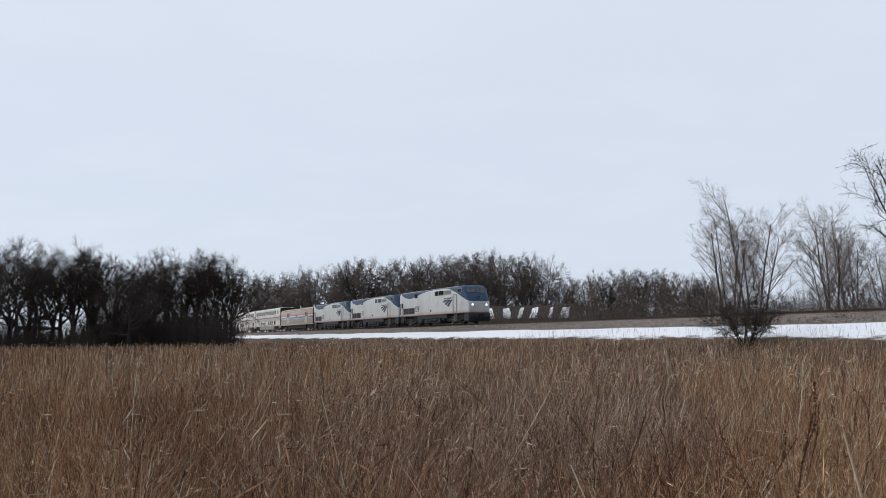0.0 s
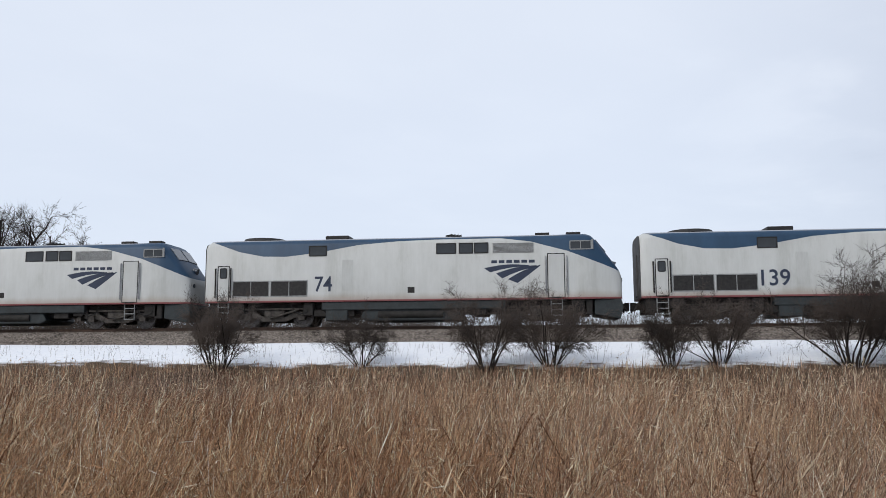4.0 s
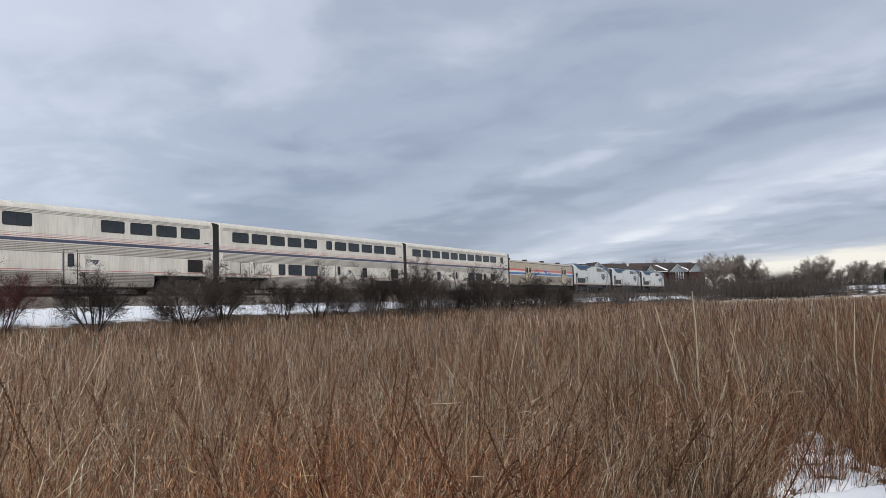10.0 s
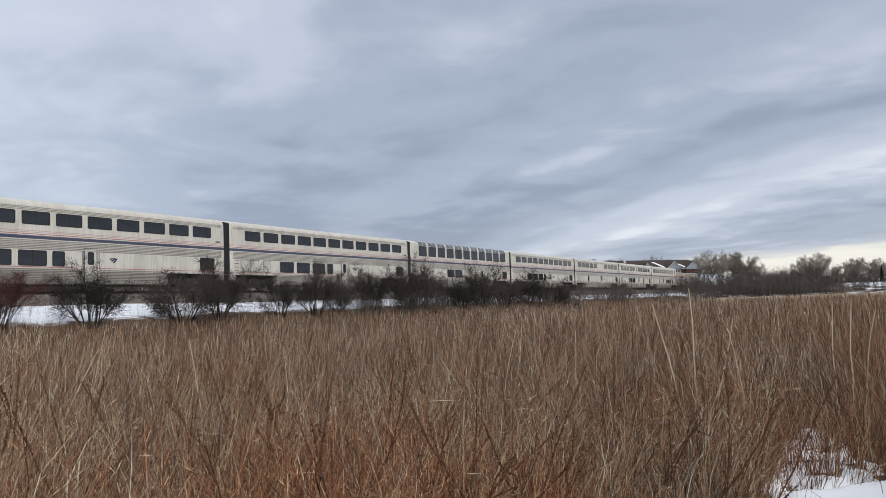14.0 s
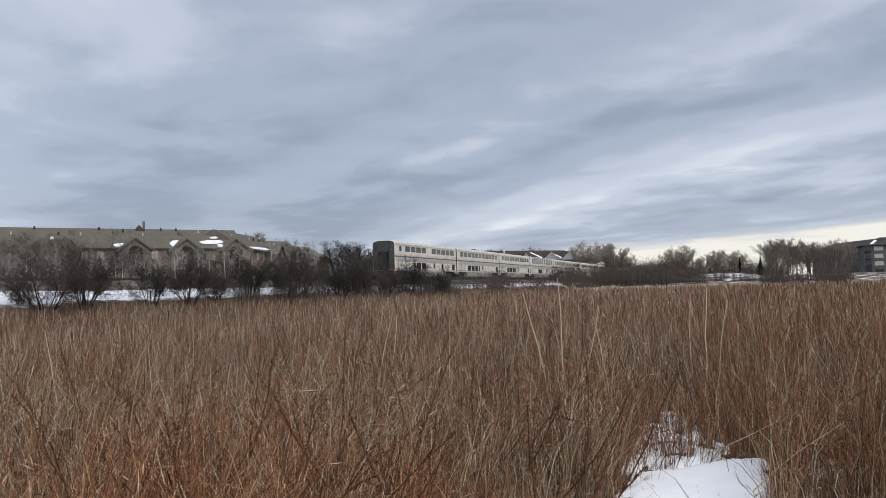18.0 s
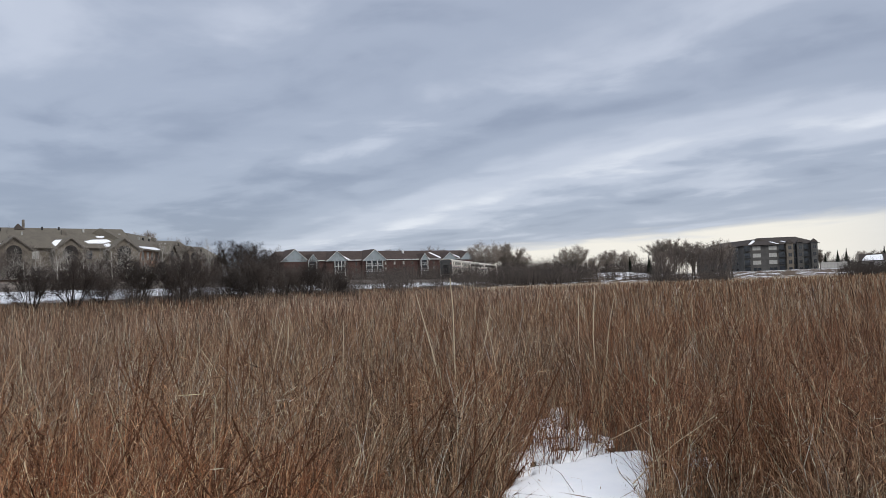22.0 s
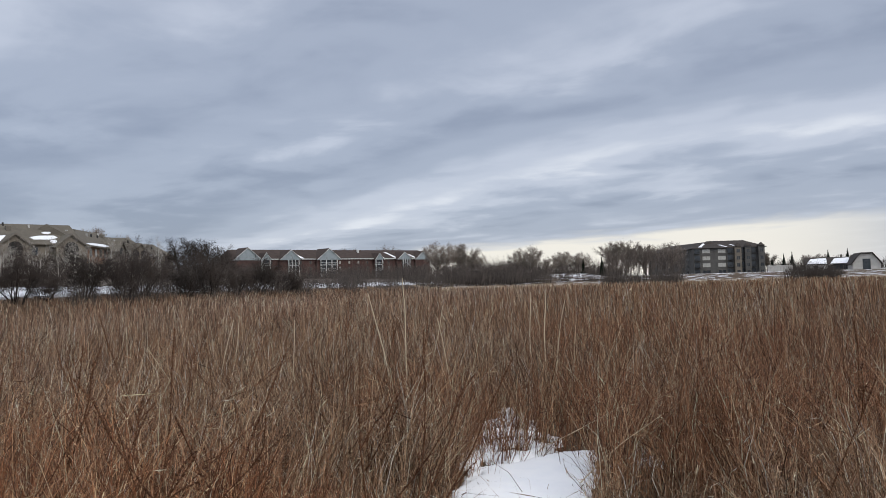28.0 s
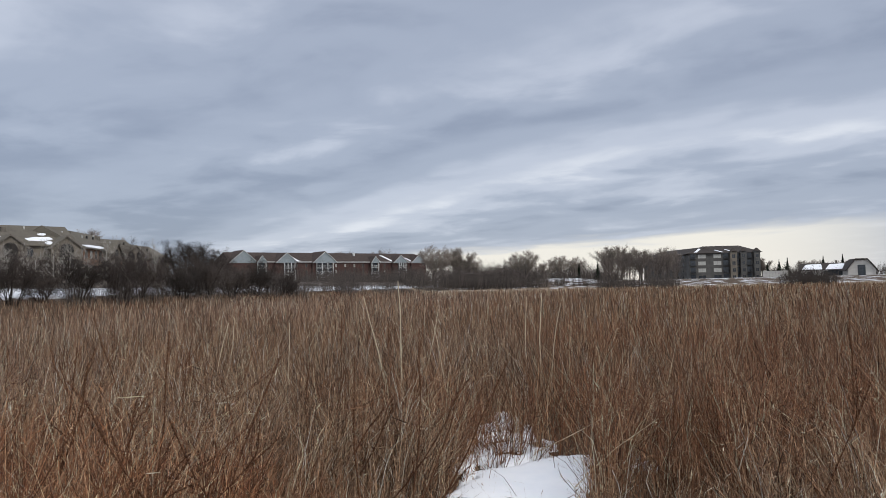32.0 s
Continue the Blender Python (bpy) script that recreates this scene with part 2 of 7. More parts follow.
def grass_mat():
    m = Mat("dry_grass", 0.75, 0.0, 0.25)
    isl = m.geo.outputs["Random Per Island"]
    brown = m.ramp(isl, [(0, (0.079, 0.042, 0.022)), (0.2, (0.221, 0.120, 0.059)), (0.45, (0.490, 0.276, 0.141)),
                         (0.62, (0.680, 0.410, 0.220)), (0.74, (0.397, 0.259, 0.168)), (0.88, (0.874, 0.652, 0.367)),
                         (0.95, (0.874, 0.874, 0.609)), (1, (0.874, 0.874, 0.811))])
    pale = m.ramp(isl, [(0, (0.043, 0.024, 0.014)), (0.2, (0.125, 0.071, 0.040)), (0.42, (0.310, 0.185, 0.103)),
                        (0.6, (0.454, 0.287, 0.166)), (0.72, (0.259, 0.181, 0.127)), (0.86, (0.753, 0.521, 0.316)),
                        (0.94, (0.795, 0.787, 0.554)), (1, (0.795, 0.787, 0.750))])
    x, y, z = m.axes(m.world)
    straw = m.mix(m.step(m.math("ADD", x, m.math("MULTIPLY", y, -0.12)), -2.0, 4.0), brown, pale)
    rusty = m.ramp(isl, [(0, (0.049, 0.019, 0.011)), (0.35, (0.222, 0.099, 0.047)), (0.7, (0.392, 0.193, 0.098)),
                         (0.9, (0.709, 0.481, 0.283)), (1, (0.709, 0.793, 0.565))])
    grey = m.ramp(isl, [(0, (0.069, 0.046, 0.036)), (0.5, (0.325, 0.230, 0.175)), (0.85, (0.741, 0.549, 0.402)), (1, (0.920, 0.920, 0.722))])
    patch = m.noise(0.22, 3, 0.5, vec=m.world, dist=0.6)
    patch2 = m.noise(0.13, 3, 0.5, vec=m.world, dist=0.3)
    # a rust-red tuft patch near the viewer
    away = m.node("ShaderNodeVectorMath")
    away.operation = "DISTANCE"
    m.put(m.world, away.inputs[0])
    away.inputs[1].default_value = (3.75, 1.75, 0.6)
    tuft = m.math("MULTIPLY", m.step(away.outputs["Value"], 2.3, 0.9), m.step(m.noise(1.6, 3, 0.6, vec=m.world), 0.36, 0.50))
    c = m.mix(m.step(patch, 0.50, 0.62), straw, rusty)
    c = m.mix(tuft, c, m.mix(0.6, rusty, (1.0, 0.80, 0.66), "MULTIPLY"))
    c = m.mix(m.math("MULTIPLY", m.step(patch2, 0.50, 0.66), m.step(y, -1.0, 6.0)), c, grey)
    # mid-distance haze put into the colour: greyer towards the bank
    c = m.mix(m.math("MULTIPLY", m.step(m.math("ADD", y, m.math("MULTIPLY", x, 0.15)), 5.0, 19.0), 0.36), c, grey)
    # tufts differ in tone: some weathered grey, some darker brown
    tone = m.noise(2.6, 2, 0.5, vec=m.world, stretch=(1, 1, 0.06))
    c = m.mix(0.75, c, m.ramp(tone, [(0.36, (0.56, 0.54, 0.54)), (0.5, (1.0, 1.0, 1.0)), (0.64, (1.0, 1.0, 1.0))]), "MULTIPLY")
    c = m.mix(1.0, c, (1.0, 0.965, 0.965), "MULTIPLY")
    # each stem is mottled along its length
    mottle = m.noise(42.0, 2, 0.6, vec=m.world, stretch=(1, 1, 0.45))
    c = m.mix(1.0, c, m.ramp(mottle, [(0.36, (0.52, 0.49, 0.47)), (0.48, (0.90, 0.90, 0.90)), (0.62, (1.0, 1.0, 1.0))]), "MULTIPLY")
    # shade put into the colour, deeper away from the viewer towards +x
    from_viewer = m.node("ShaderNodeVectorMath")
    from_viewer.operation = "LENGTH"
    m.put(m.world, from_viewer.inputs[0])
    stand = m.math("MULTIPLY", m.step(m.math("ADD", from_viewer.outputs["Value"], m.math("MULTIPLY", patch, 6.0)), 7.0, 13.0), m.step(m.math("SUBTRACT", x, m.math("MULTIPLY", y, 0.9)), -6.0, 5.0))
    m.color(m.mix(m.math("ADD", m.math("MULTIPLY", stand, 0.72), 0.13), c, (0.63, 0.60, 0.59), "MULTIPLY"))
    return m.m


def ground_mat():
    m = Mat("field_ground", 0.95, 0.0, 0.2)
    x, y, z = m.axes(m.world)
    a = m.noise(0.35, 5, 0.6, vec=m.world)
    b = m.noise(6.0, 5, 0.65, vec=m.world)
    fine = m.noise(2.4, 4, 0.6, vec=m.world, stretch=(0.4, 1, 1))
    soil = m.ramp(m.math("ADD", m.math("MULTIPLY", a, 0.5), m.math("MULTIPLY", b, 0.5)),
                  [(0.3, (0.045, 0.03, 0.02)), (0.55, (0.11, 0.075, 0.048)), (0.75, (0.20, 0.14, 0.085))])
    mown = m.ramp(b, [(0.3, (0.24, 0.18, 0.115)), (0.7, (0.42, 0.33, 0.22))])
    soil = m.mix(m.math("MULTIPLY", m.step(x, 166.0, 176.0), m.step(x, 204.0, 188.0)), soil, mown)
    snow = m.ramp(b, [(0.3, (0.70, 0.73, 0.78)), (0.7, (0.84, 0.85, 0.87))])
    yy = m.math("ADD", y, m.math("MULTIPLY", m.math("SUBTRACT", a, 0.5), 2.6))
    yy = m.math("ADD", yy, m.math("MULTIPLY", m.math("SUBTRACT", fine, 0.5), 2.2))
    yy = m.math("SUBTRACT", yy, m.math("MULTIPLY", m.math("MULTIPLY", m.step(m.math("ABSOLUTE", m.math("SUBTRACT", x, 2.0)), 2.0, 42.0), 1.2), m.step(yy, 36.5, 34.5)))
    bank = m.math("MULTIPLY", m.step(yy, 31.7, 32.5), m.step(yy, 38.1, 37.5))
    far = m.math("MULTIPLY", m.step(x, 182.0, 200.0), m.step(a, 0.545, 0.60))
    mound = m.math("MULTIPLY", m.math("MULTIPLY", m.step(x, 205.0, 212.0), m.step(x, 262.0, 255.0)), m.math("MULTIPLY", m.step(z, 2.0, 2.6), m.step(m.noise(0.5, 4, 0.7, vec=m.world), 0.46, 0.54)))
    far = m.math("MAXIMUM", far, mound)
    back = m.math("MULTIPLY", m.step(y, 46.0, 48.0), m.step(a, 0.54, 0.62))
    snowy = m.math("MAXIMUM", bank, m.math("MAXIMUM", far, back))
    holes = m.step(m.math("ADD", m.math("MULTIPLY", fine, 0.65), m.math("MULTIPLY", b, 0.35)), 0.62, 0.70)
    snowy = m.math("MULTIPLY", snowy, m.math("SUBTRACT", 1.0, holes))
    m.color(m.mix(snowy, soil, snow)).bump(b, 0.5, 0.05)
    return m.m


def snow_mat():
    m = Mat("snow", 0.7, 0.0, 0.3)
    a, b = m.noise(2.0, 5, 0.6, vec=m.world), m.noise(14.0, 4, 0.6, vec=m.world)
    c = m.ramp(a, [(0.3, (0.80, 0.82, 0.86)), (0.7, (0.91, 0.91, 0.92))])
    litter = m.step(m.noise(9.0, 5, 0.7, vec=m.world, stretch=(1, 0.35, 1)), 0.66, 0.72)
    m.color(m.mix(litter, c, (0.22, 0.15, 0.09))).bump(m.math("ADD", a, m.math("MULTIPLY", b, 0.3)), 0.5, 0.04)
    return m.m


def ballast_mat():
    m = Mat("ballast_stone", 0.95, 0.0, 0.3)
    n = m.node("ShaderNodeTexVoronoi")
    n.inputs["Scale"].default_value = 14.0
    m.put(m.world, n.inputs["Vector"])
    a = m.noise(1.2, 5, 0.65, vec=m.world)
    sep = m.axes(n.outputs["Color"])
    g = m.math("ADD", m.math("MULTIPLY", sep[0], 0.55), m.math("MULTIPLY", a, 0.45))
    m.color(m.ramp(g, [(0.2, (0.07, 0.058, 0.05)), (0.5, (0.16, 0.135, 0.115)), (0.8, (0.30, 0.26, 0.225))]))
    m.bump(n.outputs["Distance"], 0.8, 0.05)
    return m.m


def random_mat(name, stops, rough=0.85, scale=9.0):
    """Colour from the object's own chance and a little grain."""
    m = Mat(name, rough, 0.0, 0.3)
    g = m.noise(scale, 4, 0.6)
    f = m.math("ADD", m.math("MULTIPLY", m.info.outputs["Random"], 0.55), m.math("MULTIPLY", g, 0.45))
    m.color(m.ramp(f, stops)).bump(g, 0.25, 0.01)
    return m.m


def island_mat(name, stops, rough=0.85):
    m = Mat(name, rough, 0.0, 0.2)
    m.color(m.ramp(m.geo.outputs["Random Per Island"], stops))
    return m.m


def shingle_mat(name, dark, light):
    m = Mat(name, 0.9, 0.0, 0.2)
    x, y, z = m.axes(m.obj)
    a = m.noise(0.5, 5, 0.6)
    b = m.noise(3.0, 3, 0.6, stretch=(1, 1, 6))
    m.color(m.ramp(m.math("ADD", m.math("MULTIPLY", a, 0.5), m.math("MULTIPLY", b, 0.5)), [(0.3, dark), (0.7, light)]))
    m.bump(b, 0.3, 0.03)
    return m.m


def siding_mat(name, dark, light, pitch=5.0):
    m = Mat(name, 0.85, 0.0, 0.3)
    a = m.noise(0.6, 5, 0.6)
    w = m.node("ShaderNodeTexWave")
    w.bands_direction = "Z"
    w.inputs["Scale"].default_value = pitch
    m.put(m.obj, w.inputs["Vector"])
    m.color(m.ramp(a, [(0.3, dark), (0.7, light)])).bump(w.outputs["Fac"], 0.3, 0.02)
    return m.m


LOCO = loco_paint()
NAVY, RED, PINK, WHITE = (0.018, 0.024, 0.075), (0.42, 0.07, 0.06), (0.50, 0.26, 0.26), (0.62, 0.62, 0.60)
STEEL = coach_steel("coach_steel", (0.75, 0.705, 0.615), (0.47, 0.43, 0.36),
                    [(2.80, 2.98, NAVY), (3.04, 3.075, RED), (3.14, 3.165, PINK), (3.22, 3.245, PINK), (1.28, 1.315, RED)])
TAN = coach_steel("baggage_steel", (0.46, 0.39, 0.29), (0.31, 0.255, 0.185),
                  [(2.82, 3.05, (0.55, 0.10, 0.075)), (2.60, 2.82, WHITE), (2.34, 2.60, (0.035, 0.14, 0.34)), (2.28, 2.34, WHITE)])
TANPLAIN = coach_steel("baggage_door_paint", (0.52, 0.44, 0.32), (0.34, 0.28, 0.20), [])
FLUTE = coach_steel("fluted_steel", (0.68, 0.635, 0.56), (0.40, 0.365, 0.315), [])
GRIMY = coach_steel("grimy_lower_steel", (0.46, 0.42, 0.37), (0.25, 0.225, 0.195), [])
FLUTETAN = coach_steel("fluted_steel_tan", (0.44, 0.38, 0.29), (0.28, 0.235, 0.175), [])
GLASS = glass("tinted_glass")
CABGLASS = glass("cab_glass", (0.03, 0.035, 0.045))
# roof panes paler than the cab's: reflected sky put into the tint
ROOFGLASS_SKY = glass("roof_glass_sky_tint", (0.075, 0.085, 0.095))
BLACK = worn("black_rubber", (0.022, 0.021, 0.021), (0.010, 0.010, 0.010), 0.8)
SOOT = worn("dirty_end_steel", (0.085, 0.083, 0.080), (0.032, 0.032, 0.032), 0.7, 0.2)
UNDER = worn("underframe", (0.032, 0.029, 0.027), (0.012, 0.011, 0.010), 0.8, 0.2, 3.0)
TRUCKM = worn("truck_steel", (0.095, 0.085, 0.076), (0.020, 0.017, 0.015), 0.75, 0.3, 4.0)
WHEELM = worn("wheel_steel", (0.16, 0.15, 0.145), (0.05, 0.045, 0.042), 0.5, 0.7, 6.0)
TANK = worn("tank_paint", (0.034, 0.042, 0.045), (0.018, 0.021, 0.022), 0.6, 0.1, 2.0)
GRILLE = worn("grille_dark", (0.035, 0.033, 0.032), (0.014, 0.013, 0.013), 0.6, 0.3, 8.0)
LOUVER = worn("louver_grey", (0.30, 0.31, 0.31), (0.18, 0.18, 0.18), 0.6, 0.2, 6.0)
CHROME = worn("handrail_steel", (0.42, 0.42, 0.42), (0.25, 0.25, 0.25), 0.35, 0.8, 6.0)
ROOFM = worn("roof_grey", (0.30, 0.31, 0.33), (0.17, 0.18, 0.19), 0.6, 0.1, 2.0)
LETTER = worn("dark_blue_lettering", (0.030, 0.042, 0.075), (0.022, 0.030, 0.055), 0.5)
BLUELETTER = worn("blue_lettering", (0.06, 0.13, 0.36), (0.05, 0.10, 0.28), 0.5)
RAILM = worn("rail_steel", (0.10, 0.065, 0.048), (0.05, 0.033, 0.026), 0.6, 0.5, 3.0)
TIEM = random_mat("tie_wood", [(0.2, (0.045, 0.036, 0.03)), (0.8, (0.12, 0.10, 0.085))], 0.9, 12)
BALLAST = ballast_mat()
GROUND = ground_mat()
SNOW = snow_mat()
GRASS = grass_mat()
BARK_DARK = bark("dark_bark", (0.022, 0.018, 0.016), (0.052, 0.043, 0.037))
BARK_GREY = bark("grey_bark", (0.055, 0.047, 0.042), (0.13, 0.112, 0.10))
BARK_PALE = bark("pale_bark", (0.30, 0.28, 0.25), (0.62, 0.585, 0.53))
TWIG_DARK = bark("dark_twigs", (0.024, 0.019, 0.016), (0.052, 0.042, 0.036))
TWIG_GREY = bark("grey_twigs", (0.075, 0.061, 0.054), (0.15, 0.124, 0.109))
TWIG_SHRUB = bark("shrub_twigs", (0.040, 0.031, 0.027), (0.090, 0.072, 0.062))
TWIG_TAN = bark("tan_twigs", (0.14, 0.118, 0.10), (0.26, 0.22, 0.19))
TWIG_RED = bark("red_twigs", (0.050, 0.022, 0.020), (0.095, 0.040, 0.034))
BRUSH = island_mat("brush_twigs", [(0.0, (0.026, 0.021, 0.018)), (0.5, (0.063, 0.051, 0.045)), (1.0, (0.135, 0.112, 0.096))])
BIRCH = island_mat("birch_stems", [(0.0, (0.20, 0.185, 0.165)), (1.0, (0.46, 0.43, 0.39))])
WEED = island_mat("dock_seed", [(0.0, (0.045, 0.020, 0.011)), (0.6, (0.115, 0.052, 0.026)), (1.0, (0.21, 0.105, 0.055))])
REED = island_mat("pale_reed", [(0.0, (0.46, 0.37, 0.25)), (1.0, (0.66, 0.57, 0.42))])
PLUME = island_mat("pale_grass_heads", [(0.0, (0.26, 0.19, 0.12)), (0.6, (0.44, 0.35, 0.24)), (1.0, (0.62, 0.53, 0.39))])
NEEDLE = island_mat("conifer_needles", [(0.0, (0.010, 0.014, 0.010)), (1.0, (0.030, 0.038, 0.026))])


# ---------------------------------------------------------------- mesh helpers
class Geo:
    """Collects vertices and faces of one mesh."""

    def __init__(self):
        self.v, self.f = [], []

    def add(self, verts, faces):
        n = len(self.v)
        self.v += [tuple(p) for p in verts]
        self.f += [tuple(i + n for i in q) for q in faces]
        return self

    def box(self, x0, x1, y0, y1, z0, z1):
        v = [(x, y, z) for x in (x0, x1) for y in (y0, y1) for z in (z0, z1)]
        return self.add(v, [(0, 1, 3, 2), (4, 6, 7, 5), (0, 4, 5, 1), (2, 3, 7, 6), (0, 2, 6, 4), (1, 5, 7, 3)])

    def bar(self, p, q, r, n=6, r2=None):
        """A round bar from p to q."""
        p, q = Vector(p), Vector(q)
        d = (q - p).normalized()
        a = d.orthogonal().normalized()
        b = d.cross(a)
        r2 = r if r2 is None else r2
        v = [p + (a * math.cos(k) + b * math.sin(k)) * r for k in [i * math.tau / n for i in range(n)]]
        v += [q + (a * math.cos(k) + b * math.sin(k)) * r2 for k in [i * math.tau / n for i in range(n)]]
        f = [(i, (i + 1) % n, n + (i + 1) % n, n + i) for i in range(n)]
        return self.add(v, f + [tuple(range(n))[::-1], tuple(range(n, 2 * n))])

    def tube(self, pts, radii, n):
        """A bent, tapered limb."""
        base = len(self.v)
        for i, p in enumerate(pts):
            d = (pts[min(i + 1, len(pts) - 1)] - pts[max(i - 1, 0)]).normalized()
            a = d.orthogonal().normalized()
            b = d.cross(a)
            for k in range(n):
                c = k * math.tau / n
                self.v.append(tuple(p + (a * math.cos(c) + b * math.sin(c)) * radii[i]))
        for i in range(len(pts) - 1):
            for k in range(n):
                s, e = base + i * n, base + (i + 1) * n
                self.f.append((s + k, s + (k + 1) % n, e + (k + 1) % n, e + k))
        return self

    def prism(self, poly, y0, y1):
        """A plate with an outline in x and z, between two y."""
        n = len(poly)
        v = [(x, y0, z) for x, z in poly] + [(x, y1, z) for x, z in poly]
        f = [(i, (i + 1) % n, n + (i + 1) % n, n + i) for i in range(n)]
        return self.add(v, f + [tuple(range(n))[::-1], tuple(range(n, 2 * n))])

    def loft(self, rings, cap=True):
        """Skin over rings of equal length."""
        n = len(rings[0])
        v = [p for r in rings for p in r]
        f = []
        for i in range(len(rings) - 1):
            for k in range(n):
                f.append((i * n + k, i * n + (k + 1) % n, (i + 1) * n + (k + 1) % n, (i + 1) * n + k))
        if cap:
            f += [tuple(range(n))[::-1], tuple(range((len(rings) - 1) * n, len(rings) * n))]
        return self.add(v, f)

    def mesh(self, name, material, smooth=False, bevel=0.0, seg=2):
        me = bpy.data.meshes.new(name)
        me.from_pydata(self.v, [], self.f)
        bm = bmesh.new()
        bm.from_mesh(me)
        bmesh.ops.recalc_face_normals(bm, faces=bm.faces)
        if bevel:
            sharp = [e for e in bm.edges if len(e.link_faces) == 2 and e.calc_face_angle() > 0.5]
            bmesh.ops.bevel(bm, geom=sharp, offset=bevel, segments=seg, affect="EDGES", profile=0.5)
        bm.to_mesh(me)
        bm.free()
        me.materials.append(material)
        if smooth:
            me.shade_smooth()
            me.set_sharp_from_angle(angle=radians(35))
        return me


def arrays_mesh(name, verts, tris, material):
    """A large mesh straight from arrays of triangles."""
    me = bpy.data.meshes.new(name)
    me.vertices.add(len(verts))
    me.vertices.foreach_set("co", np.asarray(verts, np.float32).ravel())
    me.loops.add(len(tris) * 3)
    me.loops.foreach_set("vertex_index", np.asarray(tris, np.int32).ravel())
    me.polygons.add(len(tris))
    me.polygons.foreach_set("loop_start", np.arange(0, len(tris) * 3, 3, dtype=np.int32))
    me.update(calc_edges=True)
    me.materials.append(material)
    return me


def part(name, me, parent, label=""):
    """A mesh as one part of a thing or of a part."""
    ob = new(name, me)
    ob.parent = parent
    if label:
        ob["label"] = label
    return ob


def thing(name, label, category, group="", kind="", data=None):
    return tagged(new(name, data), label, category, group, kind)


def cones(p0, p1, r):
    """Thin three-sided spikes from p0 to p1, as vertices and triangles."""
    d = p1 - p0
    d /= np.linalg.norm(d, axis=1, keepdims=True) + 1e-9
    ref = np.where(np.abs(d[:, 2:3]) < 0.9, np.array([[0, 0, 1.0]]), np.array([[1.0, 0, 0]]))
    a = np.cross(d, ref)
    a /= np.linalg.norm(a, axis=1, keepdims=True)
    b = np.cross(d, a)
    r = np.asarray(r).reshape(-1, 1)
    ring = [p0 + (a * math.cos(k) + b * math.sin(k)) * r for k in (0, 2.094, 4.189)]
    n = len(p0)
    v = np.stack([*ring, p1], 1).reshape(-1, 3)
    i = np.arange(n)[:, None] * 4
    t = np.concatenate([i + np.array([[0, 1, 3]]), i + np.array([[1, 2, 3]]), i + np.array([[2, 0, 3]])], 1).reshape(-1, 3)
    return v, t


def join_arrays(chunks):
    vs, ts, n = [], [], 0
    for v, t in chunks:
        vs.append(v)
        ts.append(t + n)
        n += len(v)
    return np.concatenate(vs), np.concatenate(ts)


def smooth01(t):
    t = np.clip(t, 0.0, 1.0)
    return t * t * (3 - 2 * t)


def waves(x, y, k=0.0):
    """Cheap smooth unevenness, about -1 to 1."""
    return (np.sin(x * 0.31 + k) * np.cos(y * 0.27 - k) + 0.6 * np.sin(x * 0.83 + y * 0.61 + 2 * k)
            + 0.4 * np.sin(x * 1.9 - y * 1.4 + k)) / 2.0


def land(x, y):
    """Height of the ground: the field, the railway bank, higher land behind it and to the west."""
    x, y = np.asarray(x, float), np.asarray(y, float)
    field = 0.05 * waves(x * 0.6, y * 0.6, 0.7) + 2.3 * smooth01((x - 165) / 90) + 1.2 * smooth01((-x - 150) / 150)
    field = field + 1.3 * np.exp(-((x - 238) / 20) ** 2) * smooth01((y + 12) / 8) * smooth01((20 - y) / 8) * (0.85 + 0.3 * waves(x * 0.4, y * 0.8, 1.3))
    bank = 2.12 * smooth01((y - 25.5) / 12.5) + 0.06 * waves(x, y, 1.0) * smooth01((y - 24) / 4)
    back = 2.12 - 0.5 * smooth01((y - 44) / 4) + 0.5 * smooth01((y - 60) / 60)
    on = smooth01((y - 41.0) / 2.0)
    return np.maximum(field, bank * (1 - on) + np.maximum(back, field) * on)


# ---------------------------------------------------------------- ground and track
def build_ground():
    xs = np.concatenate([[-3000, -1500, -800, -500, -350], np.arange(-260, 300, 3.0), [330, 370, 420, 500, 650, 900, 1500, 3000]])
    ys = np.concatenate([[-3000, -1200, -500, -250, -150, -100, -70], np.arange(-50, 20, 3.0), np.arange(20, 50, 0.75),
                         np.arange(50, 120, 5.0), [140, 180, 250, 400, 700, 1300, 3000]])
    X, Y = np.meshgrid(xs, ys, indexing="ij")
    Z = land(X, Y)
    v = np.stack([X, Y, Z], -1).reshape(-1, 3)
    n, m = len(xs), len(ys)
    i = (np.arange(n - 1)[:, None] * m + np.arange(m - 1)[None]).ravel()
    t = np.concatenate([np.stack([i, i + m, i + m + 1], 1), np.stack([i, i + m + 1, i + 1], 1)])
    ob = thing("ground", "brown dead-grass field with a snowy railway bank", "ground", kind="structure",
               data=arrays_mesh("ground", v, t, GROUND))
    ob.data.shade_smooth()


